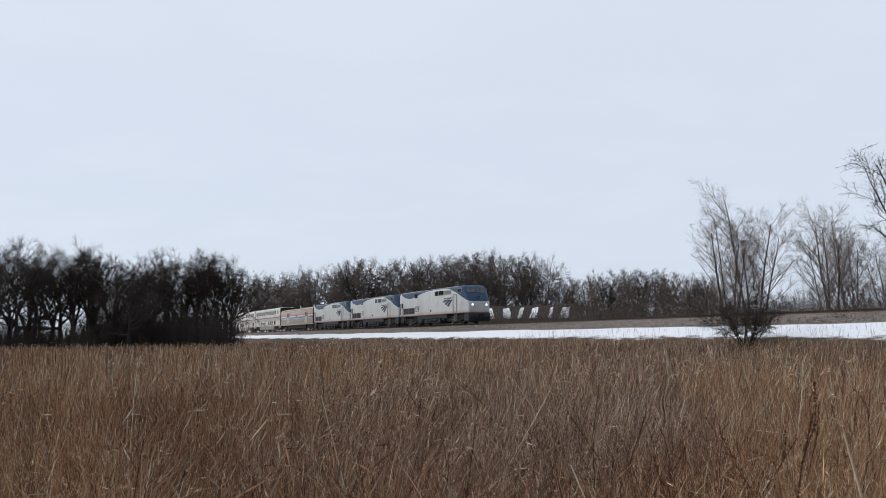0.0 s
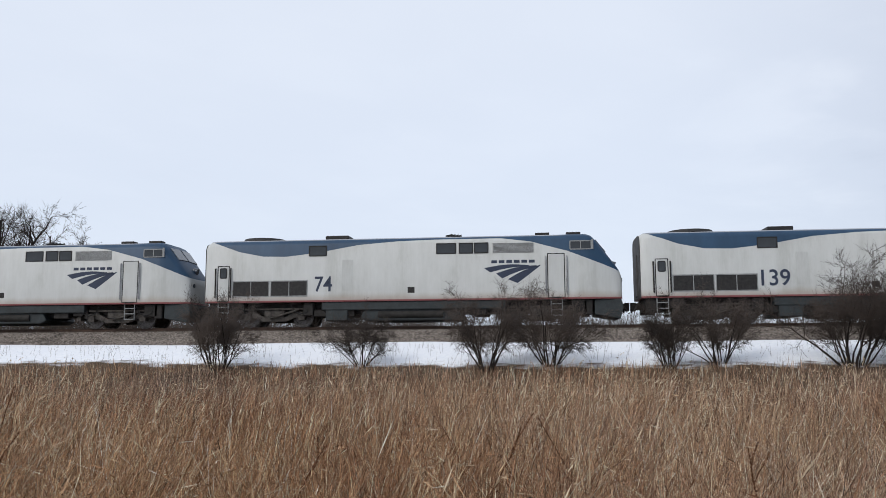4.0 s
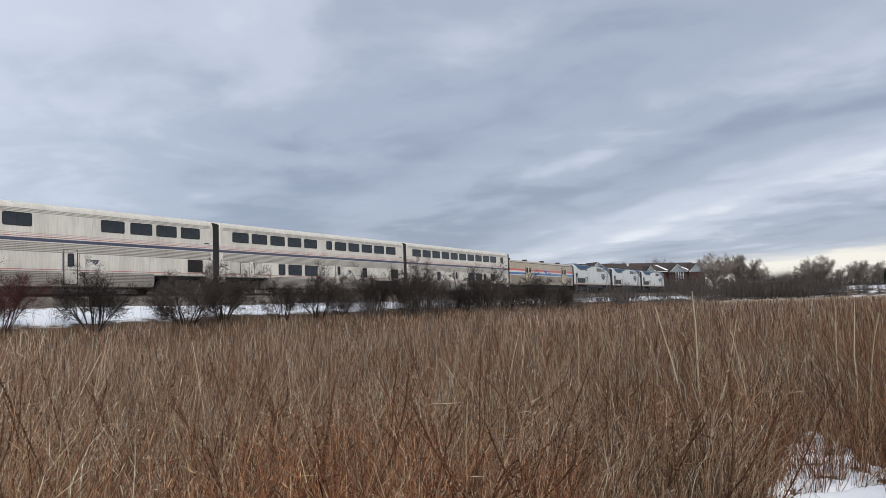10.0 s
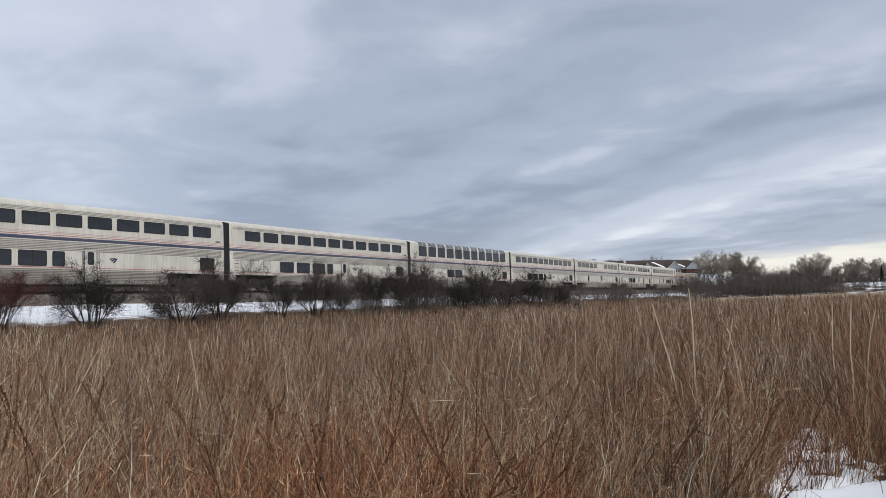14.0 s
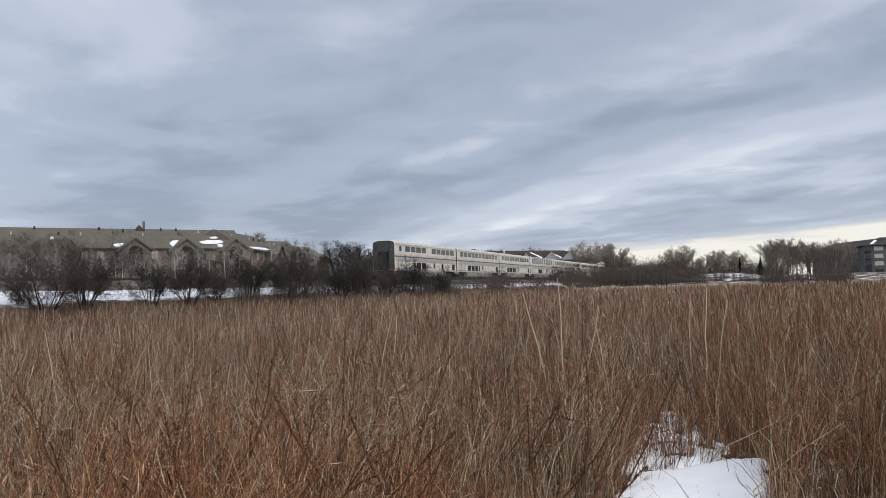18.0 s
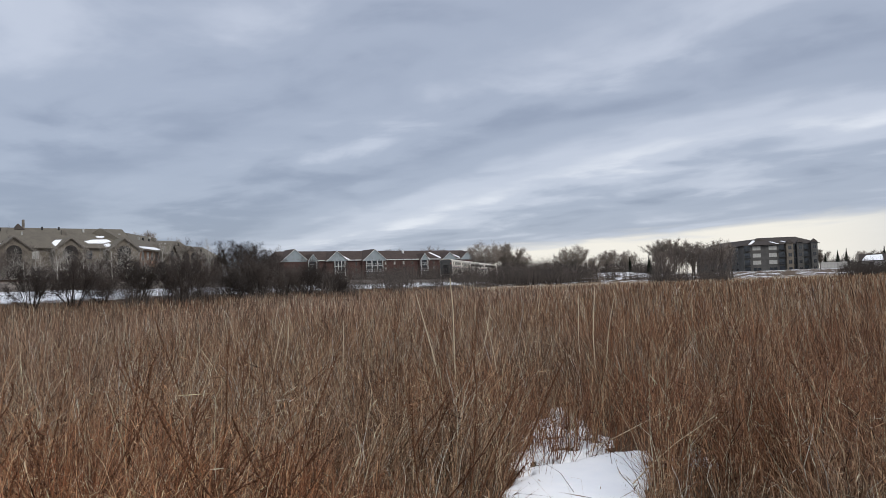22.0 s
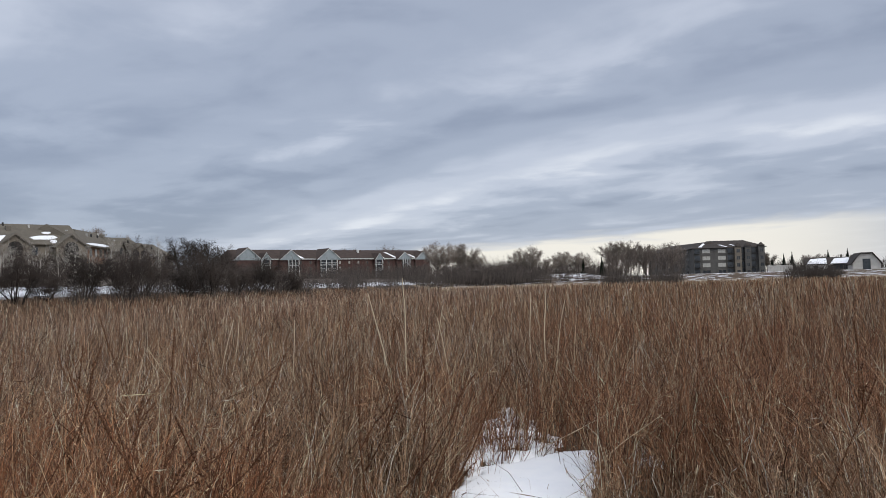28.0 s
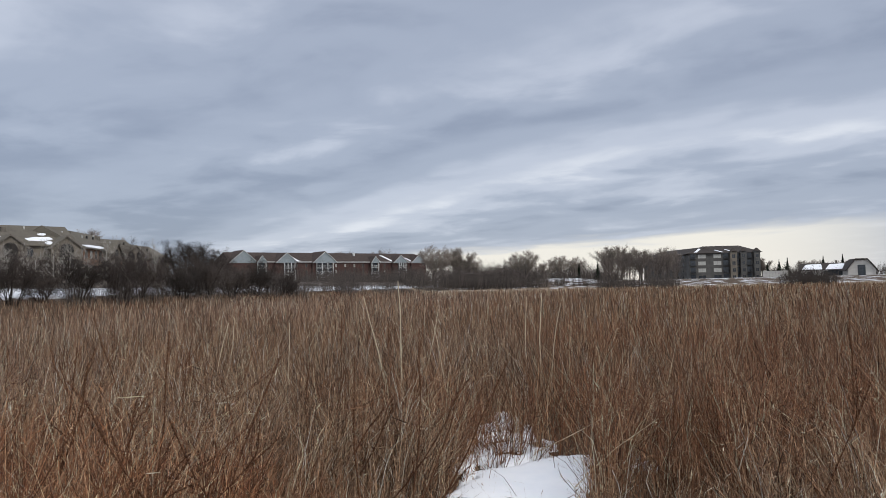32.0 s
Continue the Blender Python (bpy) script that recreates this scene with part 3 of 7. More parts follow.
def build_track():
    bed = thing("ballast_bed", "grey-brown crushed stone ballast under the rails", "track bed", kind="structure")
    g = Geo()
    xs = list(range(-420, 421, 6)) + [500, 650, 900, 1300]
    prof = [(-4.6, 1.75), (-3.6, 2.16), (-2.2, 2.70), (-1.5, 2.76), (1.5, 2.76), (2.2, 2.70), (3.6, 2.16), (4.6, 1.5)]
    rings = []
    for x in xs:
        rings.append([(x, TRACK_Y + y + 0.10 * math.sin(x * 0.9 + y), z + 0.04 * math.sin(x * 1.7 + 3 * y) * (abs(y) > 2)) for y, z in prof]
                     + [(x, TRACK_Y + 4.6, 0.5), (x, TRACK_Y - 4.6, 0.5)])
    g.loft(rings)
    part("stone_bed", g.mesh("stone_bed", BALLAST, smooth=True), bed)
    # loose stones on the shoulder
    rng = np.random.default_rng(5)
    n = 9000
    x, y = rng.uniform(-95, 130, n), rng.uniform(-4.1, -1.9, n)
    z = np.interp(y, [-4.6, -3.6, -2.2, -1.5], [1.75, 2.16, 2.70, 2.76])
    p = np.stack([x, TRACK_Y + y, z - 0.01], 1)
    top = p + np.stack([rng.normal(0, 0.03, n), rng.normal(0, 0.03, n), rng.uniform(0.03, 0.09, n)], 1)
    v, t = cones(p, top, rng.uniform(0.03, 0.075, n))
    tagged(part("loose_stone", arrays_mesh("loose_stones", v, t, BALLAST), bed), kind="stuff")
    rail_me = Geo().loft([[(x, y, z) for y, z in ((-0.07, -0.17), (0.07, -0.17), (0.07, -0.15), (0.012, -0.12), (0.012, -0.045),
                                               (0.036, -0.03), (0.036, -0.004), (0.028, 0), (-0.028, 0), (-0.036, -0.004),
                                               (-0.036, -0.03), (-0.012, -0.045), (-0.012, -0.12), (-0.07, -0.15))]
                          for x in (-420, 1300)]).mesh("rail", RAILM)
    tie_me = Geo().box(-0.115, 0.115, -1.3, 1.3, -0.18, 0).mesh("tie", TIEM, bevel=0.012, seg=1)
    track = thing("railway_track", "rust-brown steel rails on weathered wooden ties", "railway track", kind="structure")
    for s in (-0.753, 0.753):
        part("rail", rail_me, track).matrix_basis = pose(0, TRACK_Y + s, RAIL)
    for k in range(300):
        tie = part("tie", tie_me, track)
        tie.matrix_basis = pose(-62 + k * 0.55 + 0.02 * math.sin(k * 7.3), TRACK_Y + 0.05 * math.sin(k * 3.1), RAIL - 0.165, 0, 0, 0.8 * math.sin(k * 1.3))
    far = Geo()
    for k in range(900):
        x = -62 - 0.55 * (k + 1) if k < 300 else 103.2 + 0.55 * (k - 300)
        far.box(x - 0.115, x + 0.115, TRACK_Y - 1.3, TRACK_Y + 1.3, RAIL - 0.345, RAIL - 0.165)
    tagged(part("tie", far.mesh("far_ties", TIEM), track), kind="stuff")


build_ground()
build_track()


# ---------------------------------------------------------------- the train
CAR = 25.91        # coupled length of a passenger car
BAG = 25.35        # of the baggage car
ENG = 21.336       # of an engine


def wheel_mesh(r):
    g = Geo()
    ring = [(-0.07, r * 0.2), (-0.07, r * 0.62), (-0.05, r * 0.80), (-0.07, r * 0.86), (-0.07, r), (0.05, r), (0.065, r + 0.025),
            (0.09, r + 0.02), (0.09, r * 0.86), (0.06, r * 0.80), (0.06, r * 0.2)]
    rings = [[(q * math.sin(k), y, q * math.cos(k)) for y, q in ring] for k in [i * math.tau / 24 for i in range(25)]]
    g.loft(rings, cap=False)
    g.bar((0, -0.12, 0), (0, 0.1, 0), r * 0.21, 10)
    return g.mesh("wheel", WHEELM, smooth=True)


WHEEL_BIG, WHEEL = wheel_mesh(0.508), wheel_mesh(0.457)


def truck(parent, x, base, wheel, r, heavy):
    """A four-wheeled truck with its side frames."""
    g = Geo()
    for s in (-1, 1):
        y0, y1 = s * 1.02, s * 1.20
        y0, y1 = min(y0, y1), max(y0, y1)
        h = base / 2
        g.prism([(-h - 0.45, r + 0.02), (-h - 0.35, r + 0.22), (-h + 0.3, r + 0.26), (-0.55, r - 0.02), (0.55, r - 0.02), (h - 0.3, r + 0.26),
                 (h + 0.35, r + 0.22), (h + 0.45, r + 0.02), (h - 0.35, r - 0.06), (0.6, r - 0.24), (-0.6, r - 0.24), (-h + 0.35, r - 0.06)], y0, y1)
        for e in (-h, h):
            g.box(e - 0.17, e + 0.17, s * 1.11 - 0.16, s * 1.11 + 0.16, r - 0.17, r + 0.17)
            g.bar((e - 0.32, s * 1.16, r + 0.2), (e - 0.32, s * 1.16, r + 0.42), 0.09, 8)
            g.bar((e + 0.32, s * 1.16, r + 0.2), (e + 0.32, s * 1.16, r + 0.42), 0.09, 8)
        g.box(-0.5, 0.5, s * 1.12 - 0.12, s * 1.12 + 0.12, r + 0.0, r + 0.38)
        g.bar((-0.2, s * 1.3, r - 0.1), (h * 0.9, s * 1.3, r + 0.32), 0.05, 6)
        if heavy:
            g.bar((-h - 0.1, s * 1.28, r + 0.36), (h + 0.1, s * 1.28, r + 0.36), 0.045, 6)
            g.box(-h - 0.75, -h - 0.55, s * 0.9, s * 1.25, r - 0.12, r + 0.35) if s > 0 else g.box(-h - 0.75, -h - 0.55, -1.25, -0.9, r - 0.12, r + 0.35)
    g.box(-0.35, 0.35, -1.1, 1.1, r, r + 0.35)
    t = part("truck", g.mesh("truck", TRUCKM), parent, "dark grimy steel truck")
    t.matrix_basis = pose(x, 0, 0)
    for e in (-base / 2, base / 2):
        for s in (-1, 1):
            w = part("wheel", wheel, t)
            w.matrix_basis = pose(e, s * 0.78, r, 0, 0, 180 if s < 0 else 0)
        part("axle", Geo().bar((e, -0.75, r), (e, 0.75, r), 0.08, 8).mesh("axle", TRUCKM), t)
    return t


def rounded(x0, x1, z0, z1, r=0.09):
    """Outline of a window with rounded corners."""
    out = []
    for cx, cz, a in ((x1 - r, z1 - r, 0), (x0 + r, z1 - r, 90), (x0 + r, z0 + r, 180), (x1 - r, z0 + r, 270)):
        out += [(cx + r * math.cos(radians(a + k)), cz + r * math.sin(radians(a + k))) for k in (0, 45, 90)]
    return out


PANES = {}


def window(parent, xc, zc, w, h, side, y, split=True, frame_mat=BLACK, name="window", r=0.09):
    """A sealed car window: rubber frame, one or two panes. Alike ones share their meshes."""
    key = (round(w, 2), round(h, 2), split, frame_mat.name, r)
    if key not in PANES:
        g = Geo()
        n = len(rounded(0, 1, 0, 1, r))
        a, b = rounded(-w / 2, w / 2, -h / 2, h / 2, r), rounded(-w / 2 + 0.05, w / 2 - 0.05, -h / 2 + 0.05, h / 2 - 0.05, max(r - 0.04, 0.02))
        v = [(x, -0.014, z) for x, z in a] + [(x, -0.014, z) for x, z in b] + [(x, 0.02, z) for x, z in a] + [(x, 0.02, z) for x, z in b]
        f = []
        for i in range(n):
            j = (i + 1) % n
            f += [(i, j, n + j, n + i), (2 * n + i, 2 * n + j, j, i), (n + i, n + j, 3 * n + j, 3 * n + i)]
        g.add(v, f)
        if split:
            g.box(-0.018, 0.018, -0.011, 0.01, -h / 2 + 0.04, h / 2 - 0.04)
        p = Geo().prism(rounded(-w / 2 + 0.03, w / 2 - 0.03, -h / 2 + 0.03, h / 2 - 0.03, max(r - 0.02, 0.02)), -0.006, 0.012)
        PANES[key] = (g.mesh("window_frame", frame_mat), p.mesh("pane", GLASS))
    fr = part(name, PANES[key][0], parent)
    fr.matrix_basis = pose(xc, side * y, zc, 0, 0, 0 if side < 0 else 180)
    part("pane", PANES[key][1], fr)
    return fr


def slats(x0, x1, z0, z1, n, y, side, depth=0.04):
    g = Geo()
    for k in range(n):
        z = z0 + (z1 - z0) * (k + 0.5) / n
        h = (z1 - z0) / n * 0.32
        a, b = sorted((side * (y - 0.01), side * (y + depth)))
        g.box(x0, x1, a, b, z - h, z + h)
    return g


def text_mesh(words, height, width, material):
    cu = bpy.data.curves.new("figures", "FONT")
    cu.body, cu.extrude, cu.offset, cu.align_x, cu.align_y = words, 0.004, 0.012, "CENTER", "CENTER"
    ob = new("figures", cu)
    bpy.context.view_layer.update()
    me = bpy.data.meshes.new_from_object(ob.evaluated_get(bpy.context.evaluated_depsgraph_get()))
    bpy.data.objects.remove(ob)
    co = np.array([v.co for v in me.vertices])
    lo, hi = co.min(0), co.max(0)
    for v in me.vertices:
        v.co = ((v.co.x - (lo[0] + hi[0]) / 2) / (hi[0] - lo[0]) * width, (v.co.y - (lo[1] + hi[1]) / 2) / (hi[1] - lo[1]) * height, v.co.z)
    me.materials.clear()
    me.materials.append(material)
    me.name = "road_number"
    return me


def swoosh(x0, x1, z0, z1):
    """Three tapering curved bands that fan out from one point."""
    out = []
    w, h = x1 - x0, z1 - z0
    for (sx, s0, s1), (ex, e0, e1) in (((0.0, 0.86, 0.62), (0.80, 0.99, 0.93)), ((0.21, 0.55, 0.27), (0.93, 0.98, 0.90)), ((0.42, 0.22, 0.0), (1.0, 1.0, 0.97))):
        top, low = [], []
        for k in range(9):
            t = k / 8
            bow = 0.17 * math.sin(t * math.pi) * (1 - 0.3 * sx)
            sxx = sx + (0.17 if sx > 0.3 else 0.11)
            top.append((x0 + w * (sx + (ex - sx) * t), z0 + h * (s0 + (e0 - s0) * t + bow * 0.7)))
            low.append((x0 + w * (sxx + (ex - sxx) * t), z0 + h * (s1 + (e1 - s1) * t + bow * (0.5 if sx < 0.3 else -0.05))))
        out.append(top + low[::-1])
    return out


def emblem(parent, x0, x1, z0, z1, y, material, both=True):
    for side in ((-1, 1) if both else (-1,)):
        for poly in swoosh(x0, x1, z0, z1):
            g = Geo()
            if side > 0:
                poly = [(x0 + x1 - x, z) for x, z in poly]
            n = len(poly)
            v = [(x, side * y, z) for x, z in poly] + [(x, side * (y + 0.004), z) for x, z in poly]
            f = [(i, i + 1, n - 2 - i, n - 1 - i) for i in range(n // 2 - 1)]
            f += [tuple(i + n for i in q) for q in f] + [(i, (i + 1) % n, n + (i + 1) % n, n + i) for i in range(n)]
            g.add(v, f)
            part("emblem_band", g.mesh("emblem_band", material), parent)


def locomotive(number, lead):
    eng = thing("locomotive", "silver and blue diesel passenger locomotive numbered %s%s" % (number, ", leading the train" if lead else ", coupled in the train"),
                "locomotive", "engines of the train")
    X = -ENG / 2   # x is counted from the rear coupling

    def ring(x, w, z0, zt, cut, sh):
        y1 = w - cut
        return [(X + x, -w, z0), (X + x, -w, zt - sh), (X + x, -w + cut * 0.35, zt - sh * 0.42), (X + x, -y1, zt - sh * 0.10), (X + x, -y1 * 0.5, zt), (X + x, y1 * 0.5, zt),
                (X + x, y1, zt - sh * 0.10), (X + x, w - cut * 0.35, zt - sh * 0.42), (X + x, w, zt - sh), (X + x, w, z0)]

    body = Geo()
    body.loft([ring(0.42, 1.40, 1.20, 4.22, 0.35, 0.34), ring(0.62, 1.50, 1.20, 4.33, 0.35, 0.36)]
              + [ring(x, 1.52, 1.20, 4.36, 0.36, 0.36) for x in (0.9, 4, 8, 12, 15, 17, 18.4, 19.25)]
              + [ring(19.50, 1.51, 1.20, 4.28, 0.36, 0.40), ring(19.75, 1.49, 1.20, 4.02, 0.34, 0.42), ring(20.2, 1.44, 1.20, 3.42, 0.32, 0.42),
                 ring(20.62, 1.36, 1.20, 2.86, 0.30, 0.36), ring(20.82, 1.28, 1.20, 2.55, 0.28, 0.30), ring(20.90, 1.20, 1.20, 2.30, 0.26, 0.22)])
    part("body", body.mesh("body", LOCO, smooth=True), eng)
    part("roof_walk", Geo().box(X + 0.8, X + 18.6, -0.55, 0.55, 4.30, 4.395).mesh("roof_walk", ROOFM, bevel=0.02, seg=1), eng)
    part("skirt", Geo().box(X + 6.4, X + 15.4, -1.46, 1.46, 0.78, 1.20).mesh("skirt", TANK, bevel=0.05), eng)
    for side in (-1, 1):
        y = 1.52
        for a, b in ((1.91, 3.72), (3.86, 5.66)):
            g = Geo()
            p, q = sorted((side * (y - 0.03), side * (y + 0.004)))
            g.box(X + a, X + b, p, q, 1.52, 2.22)
            gr = part("radiator_grille", g.mesh("radiator_grille", GRILLE), eng, "dark wire radiator grille")
            fr = Geo()
            p, q = sorted((side * (y - 0.02), side * (y + 0.022)))
            for x0, x1, z0, z1 in ((a - 0.04, b + 0.04, 2.22, 2.27), (a - 0.04, b + 0.04, 1.47, 1.52), (a - 0.04, a, 1.52, 2.22), (b, b + 0.04, 1.52, 2.22), ((a + b) / 2 - 0.02, (a + b) / 2 + 0.02, 1.52, 2.22)):
                fr.box(X + x0, X + x1, p, q, z0, z1)
            part("grille_frame", fr.mesh("grille_frame", LOUVER), gr)
        for a, b, z0, z1 in ((5.74, 6.66, 3.44, 3.97), (12.08, 13.06, 3.44, 3.97), (13.18, 13.88, 3.44, 3.97), (13.92, 14.62, 3.44, 3.97)):
            window(eng, X + (a + b) / 2, (z0 + z1) / 2, b - a, z1 - z0, side, y, False, BLACK, "side_opening", 0.03)
        part("louver", slats(X + 14.82, X + 16.77, 3.44, 3.93, 9, y, side, 0.02).mesh("louver", LOUVER), eng, "pale grey louvred vent")
        window(eng, X + 19.0, 3.76, 1.05, 0.44, side, y + 0.004, True, LOUVER, "cab_window", 0.05)
        a, b = sorted((side * y, side * (y + 0.05)))
        part("window_shield", Geo().box(X + 19.50, X + 19.60, a, b, 3.55, 4.02).mesh("window_shield", LOUVER, bevel=0.01, seg=1), eng)
        # doors, rails and steps
        for d0, d1, z0, z1 in ((1.12, 1.66, 1.3, 3.0), (17.45, 18.2, 1.3, 3.35)):
            p, q = sorted((side * (y - 0.02), side * (y + 0.012)))
            part("door_seal", Geo().box(X + d0 - 0.04, X + d1 + 0.04, *sorted((side * (y - 0.02), side * (y + 0.006))), z0 - 0.03, z1 + 0.04).mesh("door_seal", GRILLE), eng)
            door = part("side_door", Geo().box(X + d0, X + d1, p, q, z0, z1).mesh("side_door", LOCO, bevel=0.008, seg=1), eng)
            if d0 < 2:
                window(door, X + (d0 + d1) / 2, 2.67, 0.38, 0.52, side, y + 0.014, False, BLACK, "door_window", 0.08)
            k_dark = d0 < 2
            for hx in (d0 - 0.12, d1 + 0.12):
                g = Geo().bar((X + hx, side * (y + 0.07), z0 + 0.15), (X + hx, side * (y + 0.07), z1 - 0.1), 0.036, 6)
                for hz in (z0 + 0.15, z1 - 0.1):
                    g.bar((X + hx, side * (y - 0.02), hz), (X + hx, side * (y + 0.08), hz), 0.022, 5)
                part("handrail", g.mesh("handrail", UNDER if k_dark else CHROME), eng, "steel handrail")
            g = Geo()
            cx = (d0 + d1) / 2
            for hx in (cx - 0.26, cx + 0.26):
                g.bar((X + hx, side * (y - 0.06), 0.42), (X + hx, side * (y - 0.06), 1.34), 0.025, 5)
            for k in range(4):
                g.box(X + cx - 0.26, X + cx + 0.26, *sorted((side * (y - 0.16), side * y)), 0.42 + 0.27 * k, 0.46 + 0.27 * k)
            part("ladder", g.mesh("ladder", LOUVER), eng, "steel boarding ladder")
        p, q = sorted((side * (y - 0.02), side * (y + 0.01)))
        part("fuel_hatch", Geo().box(X + 10.68, X + 11.02, p, q, 1.58, 1.86).mesh("fuel_hatch", GRILLE, bevel=0.01, seg=1), eng)
        part("access_panel", Geo().box(X + 7.43, X + 7.98, p, q, 1.75, 3.25).mesh("access_panel", LOCO, bevel=0.006, seg=1), eng)
        num = part("road_number", text_mesh(number, 0.76, 0.43 * len(number), LETTER), eng, "dark blue road number %s" % number)
        num.matrix_basis = pose(X + 6.5, side * (y + 0.004), 2.07, 90, 0, 0 if side < 0 else 180)
        # the maker's word as plain bars
        for k in range(6):
            xw = X + 14.75 + 0.36 * k
            p, q = sorted((side * (y + 0.001), side * (y + 0.007)))
            part("word_bar", Geo().prism([(xw, 2.95), (xw, 3.09), (xw + 0.27, 3.09), (xw + 0.27, 2.95)], p, q).mesh("word_bar", LETTER), eng)
    emblem(eng, X + 14.4, X + 17.1, 1.98, 2.84, 1.521, LETTER)
    # roof gear
    part("roof_fan", Geo().bar((X + 3.0, 0, 4.34), (X + 3.0, 0, 4.50), 1.15, 24, 1.05).mesh("roof_fan", GRILLE), eng, "dark round roof fan")
    part("exhaust_hatch", Geo().box(X + 6.4, X + 7.6, -0.9, 0.9, 4.34, 4.55).mesh("exhaust_hatch", GRILLE, bevel=0.05), eng)
    horn = Geo()
    for k in range(4):
        horn.bar((X + 12.4 + 0.14 * k, -0.25 + 0.12 * k, 4.50), (X + 12.75 + 0.14 * k, -0.25 + 0.12 * k, 4.52), 0.03, 8, 0.09)
    horn.box(X + 12.5, X + 12.9, -0.3, 0.3, 4.36, 4.46)
    part("horn", horn.mesh("horn", BLACK), eng)
    for xx in (17.2, 18.7):
        part("roof_unit", Geo().box(X + xx - 0.35, X + xx + 0.35, -0.8, -0.3, 4.32, 4.50).mesh("roof_unit", GRILLE, bevel=0.04), eng)
    # nose
    for s in (-1, 1):
        shield = Geo()
        shield.add([(X + 19.73, s * 0.06, 4.10), (X + 19.73, s * 1.12, 4.06), (X + 20.20, s * 1.10, 3.46), (X + 20.20, s * 0.06, 3.50)], [(0, 1, 2, 3)])
        shield.add([(X + 19.70, s * 0.06, 4.06), (X + 19.70, s * 1.12, 4.02), (X + 20.17, s * 1.10, 3.42), (X + 20.17, s * 0.06, 3.46)], [(0, 3, 2, 1)])
        shield.f += [(0, 1, 5, 4), (1, 2, 6, 5), (2, 3, 7, 6), (3, 0, 4, 7)]
        part("windshield", shield.mesh("windshield", CABGLASS), eng, "sloping dark windshield")
        part("headlight", Geo().bar((X + 20.80, s * 0.86, 2.12), (X + 20.95, s * 0.86, 2.12), 0.10, 14).mesh("headlight", LAMP if lead else CABGLASS), eng, "lit round headlight" if lead else "")
    part("top_headlight", Geo().bar((X + 20.50, 0, 2.98), (X + 20.72, 0, 2.92), 0.16, 14).mesh("top_headlight", CABGLASS), eng)
    part("pilot", Geo().prism([(X + 19.6, 0.45), (X + 19.6, 1.2), (X + 20.85, 1.2), (X + 20.95, 0.8), (X + 20.8, 0.25)], -1.35, 1.35).mesh("pilot", TANK, bevel=0.05), eng)
    for xx, d in ((20.9, 1), (0.4, -1)):
        g = Geo().box(X + xx - 0.3, X + xx + 0.35, -0.15, 0.15, 0.72, 1.02)
        g.box(X + xx + (0.2 if d > 0 else -0.35), X + xx + (0.42 if d > 0 else -0.1), -0.2, 0.2, 0.66, 1.06)
        for hy in (-0.5, -0.8, 0.5, 0.8):
            g.bar((X + xx, hy, 1.05), (X + xx + 0.25 * d, hy * 0.95, 0.62), 0.035, 6)
        part("coupler", g.mesh("coupler", UNDER), eng)
    g = Geo().prism([(X + 8.6, 0.95), (X + 8.3, 0.42), (X + 8.6, 0.25), (X + 13.0, 0.25), (X + 13.3, 0.42), (X + 13.0, 0.95)], -1.35, 1.35)
    part("fuel_tank", g.mesh("fuel_tank", TANK, bevel=0.06), eng, "dark grey fuel tank")
    u = Geo().box(X + 0.6, X + 20.4, -0.95, 0.95, 0.62, 1.22)
    u.box(X + 6.0, X + 8.0, -1.3, 1.3, 0.5, 0.8)
    part("underframe", u.mesh("underframe", UNDER), eng)
    for gx, gw, gz in ((1.0, 0.7, 0.5), (2.0, 0.9, 0.7), (5.7, 0.5, 0.55), (14.1, 0.8, 0.5), (15.0, 0.5, 0.62), (18.9, 0.7, 0.55), (19.3, 0.4, 0.45)):
        for s in (-1, 1):
            part("gear_box", Geo().box(X + gx - gw / 2, X + gx + gw / 2, *sorted((s * 1.0, s * 1.36)), gz, 1.18).mesh("gear_box", UNDER, bevel=0.03, seg=1), eng)
    for s in (-1, 1):
        for cx in (2.3, 5.3, 15.6, 18.6):
            pipe = Geo().tube([Vector((X + cx - 0.5, s * 1.34, 1.1)), Vector((X + cx - 0.3, s * 1.38, 0.75)), Vector((X + cx, s * 1.38, 0.62)), Vector((X + cx + 0.35, s * 1.36, 0.72)), Vector((X + cx + 0.5, s * 1.34, 1.1))], [0.03] * 5, 6)
            part("air_hose", pipe.mesh("air_hose", BLACK), eng)
    part("battery_box", Geo().box(X + 6.6, X + 7.7, -1.42, 1.42, 0.28, 0.9).mesh("battery_box", TANK, bevel=0.04), eng)
    for s in (-1, 1):
        part("air_tank", Geo().bar((X + 9.2, s * 1.28, 0.55), (X + 12.4, s * 1.28, 0.55), 0.19, 12).mesh("air_tank", UNDER, smooth=True), eng)
    # dark sheet over the silver rear: soot, and its shade put into the colour
    part("end_sheet", Geo().loft([[(px, y * 0.992, z) for _, y, z in ring(0, 1.43, 1.22, 4.23, 0.35, 0.34)] for px in (X + 0.395, X + 0.425)]).mesh("end_sheet", SOOT), eng, "dark rear wall, soot and shade in its colour")
    part("rear_face", Geo().box(X + 0.34, X + 0.43, -0.5, 0.5, 1.35, 3.35).mesh("rear_face", SOOT, bevel=0.02), eng)
    for yy, z, w, h in ((-0.95, 3.55, 0.35, 0.25), (0.95, 3.55, 0.35, 0.25), (-0.95, 3.0, 0.4, 0.3), (0.95, 3.0, 0.4, 0.3), (-1.1, 2.4, 0.2, 0.5)):
        part("rear_fitting", Geo().box(X + 0.39, X + 0.45, yy - w / 2, yy + w / 2, z - h / 2, z + h / 2).mesh("rear_fitting", GRILLE), eng)
    truck(eng, X + 3.95, 2.74, WHEEL_BIG, 0.508, True)
